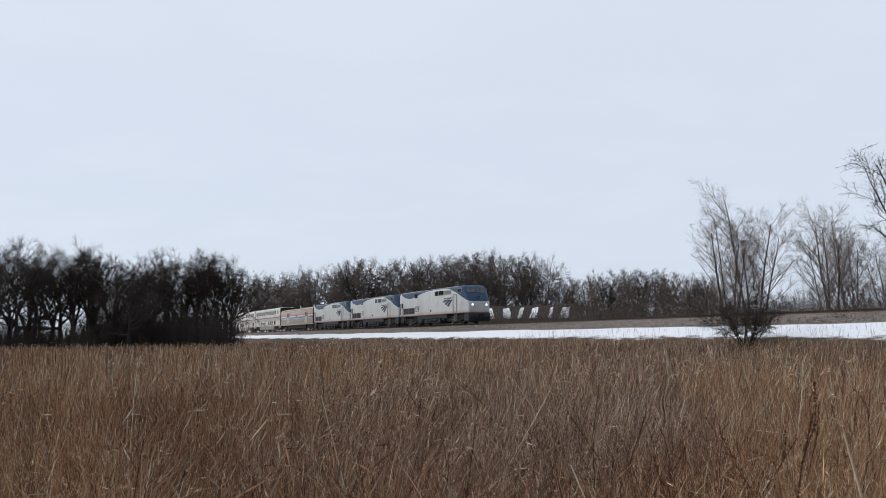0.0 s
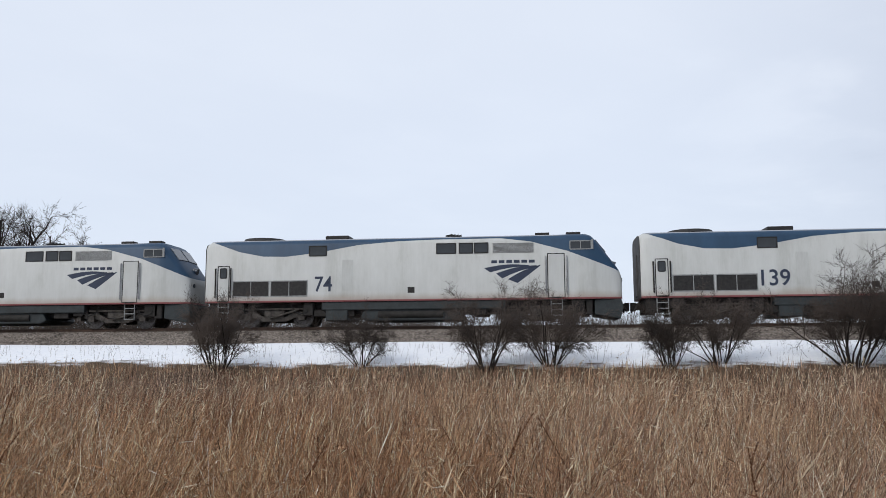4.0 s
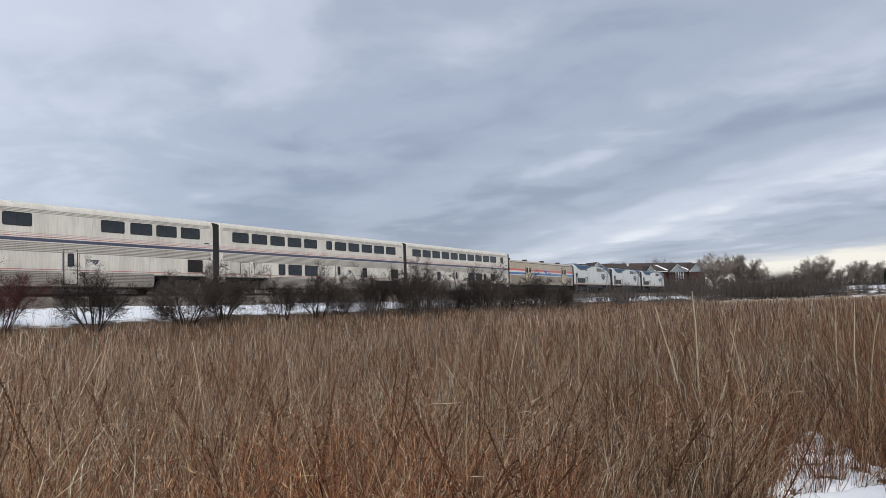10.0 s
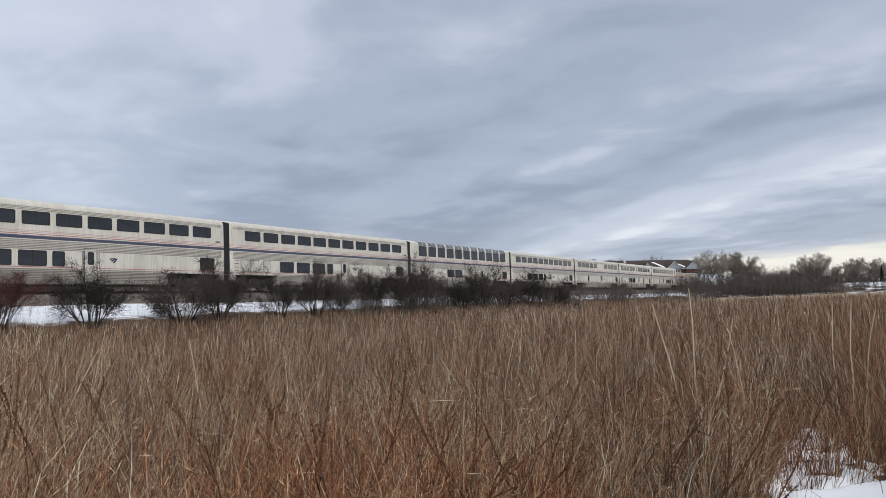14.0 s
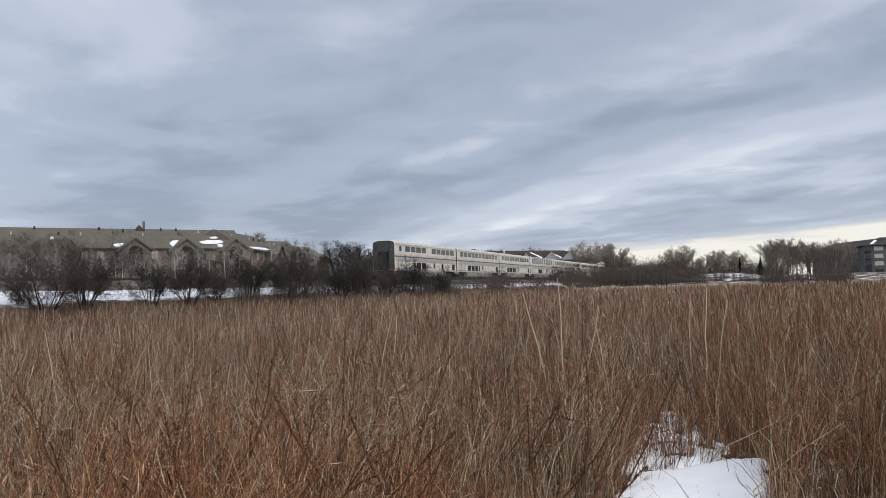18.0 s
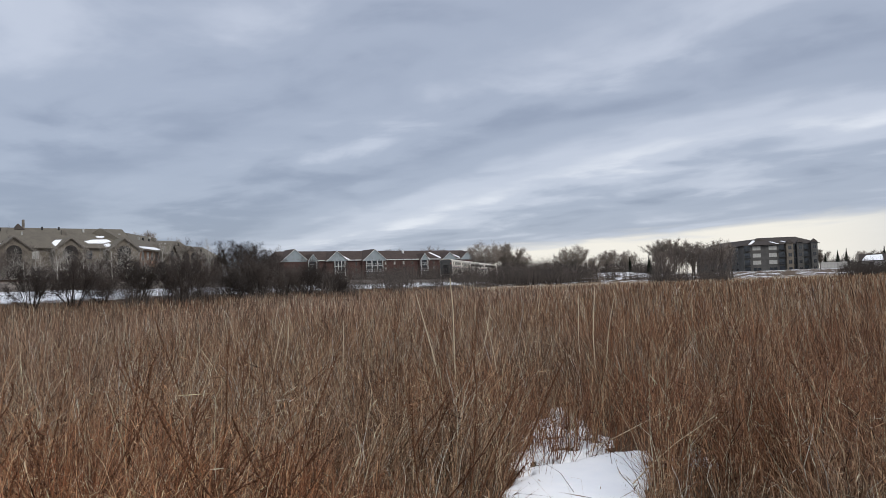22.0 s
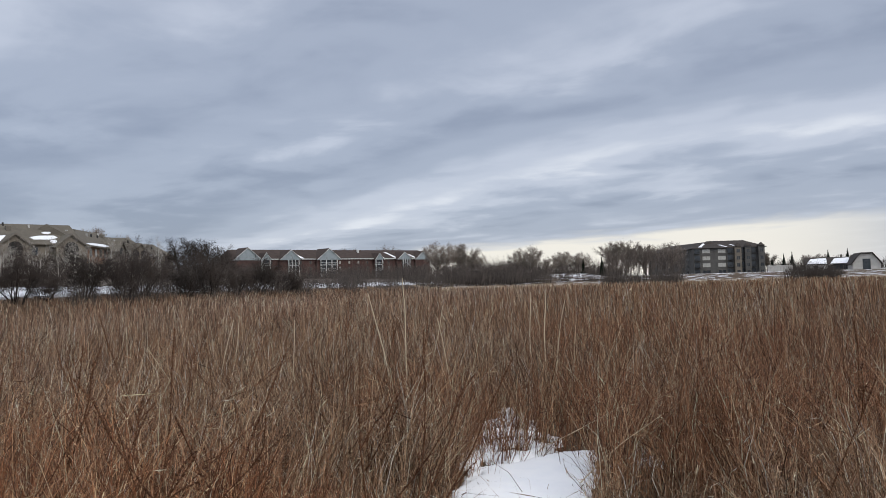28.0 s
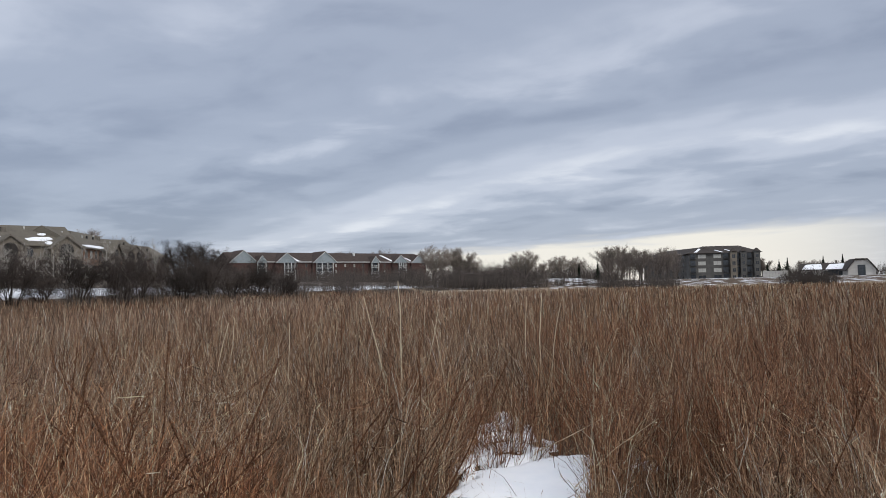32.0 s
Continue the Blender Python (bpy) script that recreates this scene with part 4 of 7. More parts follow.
    truck(eng, X + 17.05, 2.74, WHEEL_BIG, 0.508, True)
    return eng


LAMP = Mat("lit_headlight", 0.2).emit((1.0, 0.93, 0.78), 2.2).color((0.9, 0.88, 0.8)).m
TAIL = Mat("lit_marker", 0.3).emit((1.0, 0.10, 0.05), 2.0).color((0.6, 0.05, 0.04)).m


def ribs(x0, x1, z0, z1, n, y, side):
    """Rounded flutes pressed into the side sheets."""
    g = Geo()
    for k in range(n):
        z = z0 + (z1 - z0) * (k + 0.5) / n
        h = (z1 - z0) / n * 0.5
        pts = [(y - 0.004, z - h * 0.92), (y + 0.022, z - h * 0.62), (y + 0.036, z - h * 0.1), (y + 0.030, z + h * 0.35), (y - 0.004, z + h * 0.55)]
        g.loft([[(x, side * a, b) for a, b in pts] for x in (x0, x1)])
    return g


RIBS = {}


def flute(parent, x0, x1, z0, z1, n, y, side, material):
    key = (round(x1 - x0, 2), z0, z1, n, side, material.name)
    if key not in RIBS:
        step = (z1 - z0) / n
        RIBS[key] = ribs(0, x1 - x0, 0, step, 1, y, side).mesh("flute", material)
    for k in range(n):
        part("flute", RIBS[key], parent).matrix_basis = pose(x0, 0, z0 + (z1 - z0) / n * k)


SHELLS = {}


def passenger_car(name, label, upper, lower, door, grille_at, lounge=False, last=False):
    """A two-level car. upper, lower: (from, to) of the windows in metres from the rear coupling."""
    car = thing(name, label, "train car", "cars of the train")
    X = -CAR / 2
    W = 1.55
    if "shell" not in SHELLS:
        half = [(-W, 1.12), (-W, 4.42), (-1.54, 4.58), (-1.48, 4.73), (-1.34, 4.85), (-1.0, 4.94), (-0.5, 4.99), (0, 5.0)]
        ring = half + [(-y, z) for y, z in half[-2::-1]]
        xs = [0.30, 0.36, 25.55, 25.61]
        rings = []
        for x in xs:
            k = 0.97 if x in (0.30, 25.61) else 1.0
            rings.append([(X + x, y * k, 1.12 + (z - 1.12) * (0.985 if k < 1 else 1)) for y, z in ring])
        SHELLS["shell"] = Geo().loft(rings).mesh("body", STEEL, smooth=True)
        low = [(-W, 1.12), (-W, 0.62), (-1.50, 0.40), (-1.3, 0.34), (1.3, 0.34), (1.50, 0.40), (W, 0.62), (W, 1.12)]
        SHELLS["low"] = Geo().loft([[(X + x, y, z) for y, z in low] for x in (5.45, 20.35)]).mesh("lower_body", GRIMY)
        end = Geo().box(-0.16, 0.16, -0.62, 0.62, 1.15, 3.45)
        SHELLS["diaphragm"] = end.mesh("diaphragm", BLACK, bevel=0.06)
        gap = Geo()
        for s in (-1, 1):
            gap.box(-0.22, 0.22, s * 1.46 - 0.03, s * 1.46 + 0.03, 1.25, 4.72)
        gap.box(-0.2, 0.2, -1.4, 1.4, 4.66, 4.78)
        SHELLS["curtain"] = gap.mesh("end_curtain", BLACK)
        SHELLS["end"] = Geo().loft([[(x, y * 0.955, 1.16 + (z - 1.12) * 0.972) for y, z in ring] for x in (-0.025, 0.025)]).mesh("end_sheet", SOOT)
    part("body", SHELLS["shell"], car)
    part("lower_body", SHELLS["low"], car)
    for xx in (0.29, 25.62):
        part("end_sheet", SHELLS["end"], car, "sooty dark end wall").matrix_basis = pose(X + xx, 0, 0)
        part("diaphragm", SHELLS["diaphragm"], car, "black rubber gangway").matrix_basis = pose(X + (0.13 if xx < 1 else 25.78), 0, 0)
        if not (last and xx < 1):
            part("end_curtain", SHELLS["curtain"], car).matrix_basis = pose(X + (0.10 if xx < 1 else 25.81), 0, 0)
    for side in (-1, 1):
        for a, b in upper:
            tall = lounge
            window(car, X + (a + b) / 2, 3.93 if tall else 3.93, b - a, 1.02 if tall else 0.72, side, W, b - a > 1)
        for a, b in lower:
            window(car, X + (a + b) / 2, 1.77, b - a, 0.84, side, W, b - a > 1)
        flute(car, X + 0.6, X + 25.3, 4.33, 4.55, 3, W - 0.018, side, FLUTE) if not lounge else None
        flute(car, X + 0.6, X + 25.3, 2.24, 2.78, 6, W, side, FLUTE)
        flute(car, X + 5.5, X + door - 0.62, 0.62, 1.24, 7, W, side, GRIMY)
        flute(car, X + door + 0.62, X + 20.3, 0.62, 1.24, 7, W, side, GRIMY)
        a, b = sorted((side * (W - 0.02), side * (W + 0.022)))
        d = part("side_door", Geo().box(X + door - 0.42, X + door + 0.42, a, b, 0.50, 2.42).mesh("side_door", FLUTE, bevel=0.02, seg=1), car, "stainless side door with a small window")
        a, b = sorted((side * (W - 0.02), side * (W + 0.012)))
        part("door_seal", Geo().box(X + door - 0.47, X + door + 0.47, a, b, 0.47, 2.46).mesh("door_seal", GRILLE), d)
        window(d, X + door, 1.86, 0.42, 0.74, side, W + 0.023, False)
        for hx in (door - 0.56, door + 0.56):
            part("handrail", Geo().bar((X + hx, side * (W + 0.05), 1.25), (X + hx, side * (W + 0.05), 2.25), 0.022, 5).mesh("handrail", CHROME), car)
        a, b = sorted((side * (W - 0.02), side * (W + 0.006)))
        gr = part("vent_panel", Geo().box(X + grille_at, X + grille_at + 1.35, a, b, 1.36, 2.20).mesh("vent_panel", GRILLE), car, "dark louvred vent panel")
        part("louver", slats(X + grille_at, X + grille_at + 1.35, 1.38, 2.18, 9, W, side, 0.02).mesh("louver", UNDER), gr)
        # equipment doors over the rear truck
        for e0, e1 in ((1.4, 2.35), (2.4, 3.35), (3.9, 4.7)):
            a, b = sorted((side * (W - 0.02), side * (W + 0.010)))
            part("door_seal", Geo().box(X + e0 - 0.025, X + e1 + 0.025, *sorted((side * (W - 0.02), side * (W + 0.005))), 1.335, 2.205).mesh("door_seal", UNDER), car)
            part("equipment_door", Geo().box(X + e0, X + e1, a, b, 1.36, 2.18).mesh("equipment_door", FLUTE, bevel=0.012, seg=1), car)
        g = Geo()
        for z in (1.4, 1.65, 1.9, 2.15):
            g.bar((X + 0.72, side * (W + 0.05), z), (X + 1.12, side * (W + 0.05), z), 0.018, 5)
        part("grab_irons", g.mesh("grab_irons", UNDER), car)
        for x0, x1 in ((0.36, 0.85), (25.05, 25.55)):
            a, b = sorted((side * 1.30, side * 1.54))
            part("end_step", Geo().box(X + x0, X + x1, a, b, 0.72, 1.12).mesh("end_step", FLUTE, bevel=0.03), car)
        a, b = sorted((side * (W + 0.001), side * (W + 0.006)))
        part("number_bar", Geo().box(X + 24.75, X + 25.2, a, b, 3.30, 3.38).mesh("number_bar", LETTER), car)
    emblem(car, X + door + (1.3 if door > 12 else -1.9), X + door + (1.95 if door > 12 else -1.2), 1.62, 1.92, W + 0.001, LETTER)
    if lounge:
        for side in (-1, 1):
            for a, b in upper:
                g = Geo()
                r0, r1 = [], []
                for yv, zv in ((1.567, 4.50), (1.501, 4.738), (1.352, 4.862), (1.012, 4.952)):
                    r0.append((X + a, side * yv, zv))
                    r1.append((X + b, side * yv, zv))
                v = r0 + r1 + [(x, y * 0.985, z - 0.03) for x, y, z in r0 + r1]
                f = [(i, i + 1, i + 5, i + 4) for i in range(3)] + [(8 + i, 9 + i, 13 + i, 12 + i) for i in range(3)]
                f += [(0, 4, 12, 8), (3, 7, 15, 11)] + [(i, i + 1, i + 9, i + 8) for i in (0, 1, 2, 4, 5, 6)]
                rw = part("roof_window", g.add(v, f).mesh("roof_window", ROOFGLASS_SKY, smooth=True), car, "curved roof window")
                bar = Geo()
                for k in range(3):
                    bar.bar(((r0[k][0] + r1[k][0]) / 2, r0[k][1] * 1.006, r0[k][2] + 0.008), ((r0[k + 1][0] + r1[k + 1][0]) / 2, r0[k + 1][1] * 1.006, r0[k + 1][2] + 0.008), 0.025, 5)
                part("glazing_bar", bar.mesh("glazing_bar", FLUTE), rw)
    if last:
        a = Geo()
        for yy in (-0.62, 0.55):
            a.box(X - 0.06, X + 0.26, yy, yy + 0.07, 1.2, 3.45)
        a.box(X - 0.06, X + 0.26, -0.62, 0.62, 3.38, 3.5)
        part("gangway_frame", a.mesh("gangway_frame", UNDER), car)
        for s in (-1, 1):
            part("marker_light", Geo().bar((X + 0.20, s * 1.1, 3.75), (X + 0.27, s * 1.1, 3.75), 0.035, 10).mesh("marker_light", TAIL if s < 0 else BLACK), car, "red marker light")
            part("corner_post", Geo().box(X + 0.20, X + 0.27, s * 0.78 - 0.03, s * 0.78 + 0.03, 1.2, 4.6).mesh("corner_post", SOOT), car)
        g = Geo()
        for hy in (-0.6, -0.35, 0.3, 0.55, 0.8):
            g.bar((X + 0.2, hy, 1.15), (X - 0.15, hy, 0.75), 0.04, 6)
            g.bar((X - 0.15, hy, 0.75), (X + 0.2, hy + 0.1, 0.5), 0.04, 6)
        g.box(X - 0.35, X + 0.4, -0.15, 0.15, 0.70, 1.0)
        part("hoses", g.mesh("hoses", UNDER), car)
    g = Geo().box(X + 0.2, X + 25.7, -0.16, 0.16, 0.72, 1.0)
    g.box(X + 0.6, X + 5.3, -1.2, 1.2, 0.95, 1.14).box(X + 20.5, X + 25.3, -1.2, 1.2, 0.95, 1.14)
    part("underframe", g.mesh("underframe", UNDER), car)
    truck(car, X + 3.05, 2.6, WHEEL, 0.457, False)
    truck(car, X + 22.85, 2.6, WHEEL, 0.457, False)
    return car


def baggage_car():
    car = thing("baggage_car", "tan steel baggage car with red, white and blue stripes", "train car", "cars of the train")
    X, W = -BAG / 2, 1.51
    half = [(-W, 1.05), (-W, 3.72), (-1.47, 3.88), (-1.33, 4.02), (-1.0, 4.16), (-0.5, 4.24), (0, 4.26)]
    ring = half + [(-y, z) for y, z in half[-2::-1]]
    part("body", Geo().loft([[(X + x, y * k, z) for y, z in ring] for x, k in ((0.35, 0.97), (0.45, 1), (24.9, 1), (25.0, 0.97))]).mesh("body", TAN, smooth=True), car)
    roof = [(y * 1.006, z + 0.012) for y, z in ring if z > 3.8]
    part("roof_sheet", Geo().loft([[(X + x, y, z) for y, z in roof] + [(X + x, y * 0.9, z - 0.05) for y, z in roof[::-1]] for x in (0.46, 24.88)]).mesh("roof_sheet", FLUTETAN, smooth=True), car)
    for side in (-1, 1):
        for d0, d1 in ((5.6, 7.62), (19.85, 21.7)):
            a, b = sorted((side * (W - 0.02), side * (W + 0.014)))
            frame_ = Geo().box(X + d0 - 0.1, X + d1 + 0.1, a, b, 1.22, 3.52)
            dd = part("door_frame", frame_.mesh("door_frame", GRILLE, bevel=0.02, seg=1), car)
            mid = (d0 + d1) / 2
            for e0, e1 in ((d0, mid - 0.02), (mid + 0.02, d1)):
                a, b = sorted((side * (W - 0.01), side * (W + 0.034)))
                part("cargo_door", Geo().box(X + e0, X + e1, a, b, 1.25, 3.46).mesh("cargo_door", TANPLAIN, bevel=0.02, seg=1), dd, "rust-marked tan cargo door")
                window(dd, X + (e0 + e1) / 2, 2.95, 0.58, 0.66, side, W + 0.036, False, BLACK, "door_window", 0.12)
        x = 0.6
        for x1 in (5.45, 19.7, 24.8):
            flute(car, X + x, X + x1, 1.28, 2.22, 11, W, side, FLUTETAN)
            x = 7.78 if x1 < 6 else 21.85
        part("drip_rail", Geo().box(X + 0.5, X + 24.85, *sorted((side * (W - 0.06), side * (W + 0.0))), 3.86, 3.90).mesh("drip_rail", UNDER), car)
        for k in range(3):
            a, b = sorted((side * (W + 0.001), side * (W + 0.006)))
            part("word_bar", Geo().box(X + 14.1 + 0.5 * k, X + 14.45 + 0.5 * k, a, b, 2.64, 2.76).mesh("word_bar", BLUELETTER), car)
    emblem(car, X + 12.5, X + 13.9, 2.45, 2.98, W + 0.002, BLUELETTER)
    for xx in (3.2, 9.2, 15.7, 22.5):
        v = Geo().bar((X + xx, 0, 4.22), (X + xx, 0, 4.46), 0.36, 14, 0.34)
        v.bar((X + xx, 0, 4.46), (X + xx, 0, 4.50), 0.40, 14, 0.3)
        part("roof_vent", v.mesh("roof_vent", GRILLE), car, "dark round roof vent")
    for xx in (0.2, 25.15):
        part("diaphragm", Geo().box(X + xx - 0.18, X + xx + 0.18, -0.6, 0.6, 1.15, 3.5).mesh("diaphragm", BLACK, bevel=0.05), car)
    for x0, x1 in ((5.6, 19.6),):
        part("underbody", Geo().prism([(X + x0, 1.08), (X + x0 + 0.3, 0.40), (X + x1 - 0.3, 0.40), (X + x1, 1.08)], -1.25, 1.25).mesh("underbody", UNDER), car)
    part("end_sheet", Geo().box(X + 24.98, X + 25.05, -1.4, 1.4, 1.15, 3.95).mesh("end_sheet", SOOT), car)
    part("underframe", Geo().box(X + 0.2, X + 25.1, -0.16, 0.16, 0.72, 1.08).mesh("underframe", UNDER), car)
    truck(car, X + 3.2, 2.6, WHEEL, 0.457, False)
    truck(car, X + 22.2, 2.6, WHEEL, 0.457, False)
    return car


def windows_at(starts, w=1.71):
    return [(a, a + w) for a in starts]


ROW = [1.86 + 2.075 * k for k in range(11)]
COACH_UP = windows_at(ROW)
COACH_LOW = windows_at([5.8, 7.87, 9.95]) + [(12.0, 12.8)]
SLEEP_UP = windows_at([1.59, 3.66, 5.73, 7.80, 9.88]) + [(12.87, 13.68)] + windows_at([14.09, 16.14, 18.22, 20.29, 22.36])
SLEEP_LOW = [(6.64, 7.45), (7.81, 9.52), (9.89, 11.6), (18.25, 19.0)]
TRAIN = []           # (thing, distance of its centre behind the head of the train)


def build_train():
    back = 0.0
    for number, lead in (("139", True), ("74", False), ("179", False)):
        TRAIN.append((locomotive(number, lead), back + ENG / 2))
        back += ENG
    TRAIN.append((baggage_car(), back + BAG / 2))
    back += BAG
    coach = "passenger_coach"
    text = "silver two-level passenger coach with navy and red stripes"
    first = passenger_car("sleeping_car", "silver two-level sleeping car coupled behind the baggage car",
                          windows_at([1.42 + 2.087 * k for k in range(10)]) + [(23.22, 24.03)],
                          [(6.5, 7.3), (13.96, 15.63), (16.04, 17.72), (18.13, 18.9)], 11.0, 20.13)
    sleeper = passenger_car("sleeping_car", "silver two-level sleeping car with navy and red stripes", SLEEP_UP, SLEEP_LOW, 14.6, 23.12)
    diner = passenger_car("dining_car", "silver two-level dining car with a gap in its upper windows",
                          windows_at([1.81, 3.94, 6.01, 8.07, 10.2, 16.36, 18.5, 20.55, 22.62]), [(6.6, 7.4)], 14.3, 23.2)
    plain = passenger_car(coach, text, COACH_UP, COACH_LOW, 14.5, 23.25)
    lounge = passenger_car("lounge_car", "silver lounge car with tall windows curving into the roof", windows_at([1.95 + 2.065 * k for k in range(11)], 1.66),
                           windows_at([8.17, 10.05]), 17.1, 23.2, lounge=True)
    tail = passenger_car("sleeping_car", "last silver two-level sleeping car with a sooty dark rear end",
                         [(1.81, 2.6)] + windows_at([3.88, 5.95, 8.03, 10.1, 14.3, 16.42, 18.5, 20.58, 22.66]),
                         [(6.85, 7.66), (8.05, 9.72), (10.07, 11.79), (18.5, 19.27)], 15.2, 23.37, last=True)
    more = [copy_thing(plain, Matrix()) for k in range(2)]
    for c in (first, sleeper, diner, plain, lounge, more[0], more[1], tail):
        TRAIN.append((c, back + CAR / 2))
        back += CAR


build_train()


# ---------------------------------------------------------------- bare trees and shrubs
class Grower:
    """Grows a bare tree: limbs as bent tubes, the last twigs as thin spikes."""

    def __init__(self, seed, kids, ratio, angle, wobble, lift, sides=(7, 5, 4, 3), seg=(6, 5, 3, 2), start=(0.35, 0.15, 0.1), twigs=5, twig_len=0.5, twig_r=0.006, spread=(10, 10, 10, 10), vary=(0.7, 1.2)):
        self.r = random.Random(seed)
        self.kids, self.ratio, self.angle, self.wobble, self.lift = kids, ratio, angle, wobble, lift
        self.sides, self.seg, self.start = sides, seg, start
        self.twigs, self.twig_len, self.twig_r, self.spread, self.vary = twigs, twig_len, twig_r, spread, vary
        self.trunk, self.crown, self.t0, self.t1, self.tr = Geo(), Geo(), [], [], []

    def rnd(self):
        return Vector((self.r.gauss(0, 1), self.r.gauss(0, 1), self.r.gauss(0, 1)))

    def limb(self, p, d, length, r, level):
        n = self.seg[level]
        pts, rad = [p.copy()], [r]
        d = d.normalized()
        for i in range(n):
            d = (d + self.rnd() * self.wobble[level] + Vector((0, 0, self.lift[level]))).normalized()
            p = p + d * (length / n)
            pts.append(p)
            rad.append(r * (1 - 0.78 * (i + 1) / n))
        (self.trunk if level == 0 else self.crown).tube(pts, rad, self.sides[level])
        top = level == len(self.kids)
        count = self.twigs if top else self.kids[level]
        for k in range(count):
            t = self.start[min(level, len(self.start) - 1)]
            t = t + (1 - t) * ((k + self.r.random()) / count)
            i = min(int(t * n), n - 1)
            q = pts[i].lerp(pts[i + 1], t * n - i)
            way = (pts[i + 1] - pts[i]).normalized()
            side = way.cross(self.rnd()).normalized()
            a = radians(self.r.gauss(self.angle[level], self.spread[level]))
            e = way * math.cos(a) + side * math.sin(a)
            if top:
                s = self.twig_len * self.r.uniform(0.5, 1.3)
                m = q + e * s * 0.55 + self.rnd() * s * 0.05
                self.t0 += [q, m, m]
                tip = m + (e + self.rnd() * 0.22 + Vector((0, 0, 0.12))) * s * 0.6
                tip2 = m + (e + self.rnd() * 0.4) * s * 0.5
                self.t1 += [m + (m - q) * 0.25, tip, tip2]
                self.tr += [self.twig_r, self.twig_r * 0.7, self.twig_r * 0.7]
            else:
                ln = length * self.ratio[level] * self.r.uniform(*self.vary) * (1.0 - 0.45 * t)
                rr = max(rad[i] * self.r.uniform(0.42, 0.62), self.twig_r * 1.1)
                self.limb(q, e, ln, rr, level + 1)

    def meshes(self, name, bark_m, twig_m):
        tr = self.trunk.mesh("trunk", bark_m, smooth=True)
        v1 = np.array(self.crown.v, np.float32)
        q = np.array([f for f in self.crown.f if len(f) == 4], np.int64)
        t1 = np.concatenate([q[:, [0, 1, 2]], q[:, [0, 2, 3]]])
        v2, t2 = cones(np.array([tuple(a) for a in self.t0]), np.array([tuple(a) for a in self.t1]), np.array(self.tr))
        v, t = join_arrays([(v1, t1), (v2, t2)])
        return tr, arrays_mesh("crown", v, t, twig_m)


def proto(kind, seed):
    up = Vector((0, 0, -0.2))
    if kind == "oak":       # a broad crown of crooked limbs, fine twigs all over its shell
        g = Grower(seed, (10, 9, 5), (1.7, 0.42, 0.46), (42, 44, 40, 36), (0.07, 0.13, 0.17, 0.2), (0.03, 0.075, 0.06, 0.03), start=(0.42, 0.26, 0.2), twigs=5, twig_len=0.62, twig_r=0.013, spread=(22, 14, 12, 10), vary=(0.86, 1.1))
        g.limb(up, Vector((0.06, 0.02, 1)), 5.2, 0.38, 0)
    elif kind == "wood":    # drawn up among others
        g = Grower(seed, (10, 8, 5), (0.72, 0.42, 0.46), (32, 40, 38, 34), (0.05, 0.11, 0.15, 0.2), (0.05, 0.10, 0.07, 0.03), start=(0.30, 0.25, 0.2), twigs=5, twig_len=0.60, twig_r=0.013)
        g.limb(up, Vector((0.03, -0.03, 1)), 10.0, 0.28, 0)
    elif kind in ("aspen", "birch"):
        g = Grower(seed, (13, 5, 2), (0.40, 0.48, 0.5), (36, 38, 34, 28), (0.045, 0.10, 0.13, 0.2), (0.05, 0.12, 0.08, 0.05), start=(0.28, 0.2, 0.15), twigs=3, twig_len=0.7, twig_r=0.013)
        g.limb(up, Vector((0.05, 0.08, 1)), 12.0, 0.15 if kind == "aspen" else 0.17, 0)
    elif kind == "clump":   # some slender stems from one root, fine rising branches
        g = Grower(seed, (20, 8), (0.44, 0.36), (46, 38, 36), (0.030, 0.06, 0.10), (0.03, 0.085, 0.06), sides=(6, 4, 3), seg=(8, 4, 2), start=(0.26, 0.25), twigs=6, twig_len=0.55, twig_r=0.010)
        for k in range(4):
            a = k * 1.7 + g.r.random()
            lean = g.r.uniform(0.05, 0.24)
            g.limb(Vector((0.5 * math.cos(a), 0.5 * math.sin(a), -0.2)), Vector((lean * math.cos(a), lean * math.sin(a), 1)), g.r.uniform(9.0, 13.5), g.r.uniform(0.10, 0.16), 0)
    elif kind == "cottonwood":   # a short trunk that parts into a few long sweeping limbs
        g = Grower(seed, (8, 11, 5), (2.35, 0.34, 0.46), (33, 44, 40, 36), (0.05, 0.085, 0.14, 0.2), (0.02, 0.055, 0.07, 0.04), sides=(8, 6, 4, 3), seg=(4, 8, 4, 2), start=(0.36, 0.25, 0.2), twigs=6, twig_len=0.62, twig_r=0.0125, spread=(15, 12, 10, 10))
        g.limb(up, Vector((0.05, 0.02, 1)), 4.6, 0.46, 0)
    elif kind == "round":
        g = Grower(seed, (18, 13, 4), (2.1, 0.30, 0.5), (36, 40, 38, 36), (0.04, 0.07, 0.10, 0.1), (0.02, 0.03, 0.02, 0.02), start=(0.40, 0.16, 0.15), twigs=6, twig_len=0.70, twig_r=0.017, spread=(19, 14, 12, 10), vary=(0.92, 1.06))
        g.limb(up, Vector((0, 0, 1)), 3.6, 0.34, 0)
    else:   # a many-stemmed shrub: stout bent stems below, a haze of fine twigs above
        g = Grower(seed, (9, 5), (0.52, 0.5), (36, 40, 42), (0.12, 0.17, 0.2), (0.02, 0.07, 0.05), sides=(5, 3, 3), seg=(5, 3, 2), start=(0.30, 0.15), twigs=7, twig_len=0.30, twig_r=0.0058)
        for k in range(15):
            a = k * 2.4 + g.r.random()
            lean = g.r.uniform(0.10, 0.95)
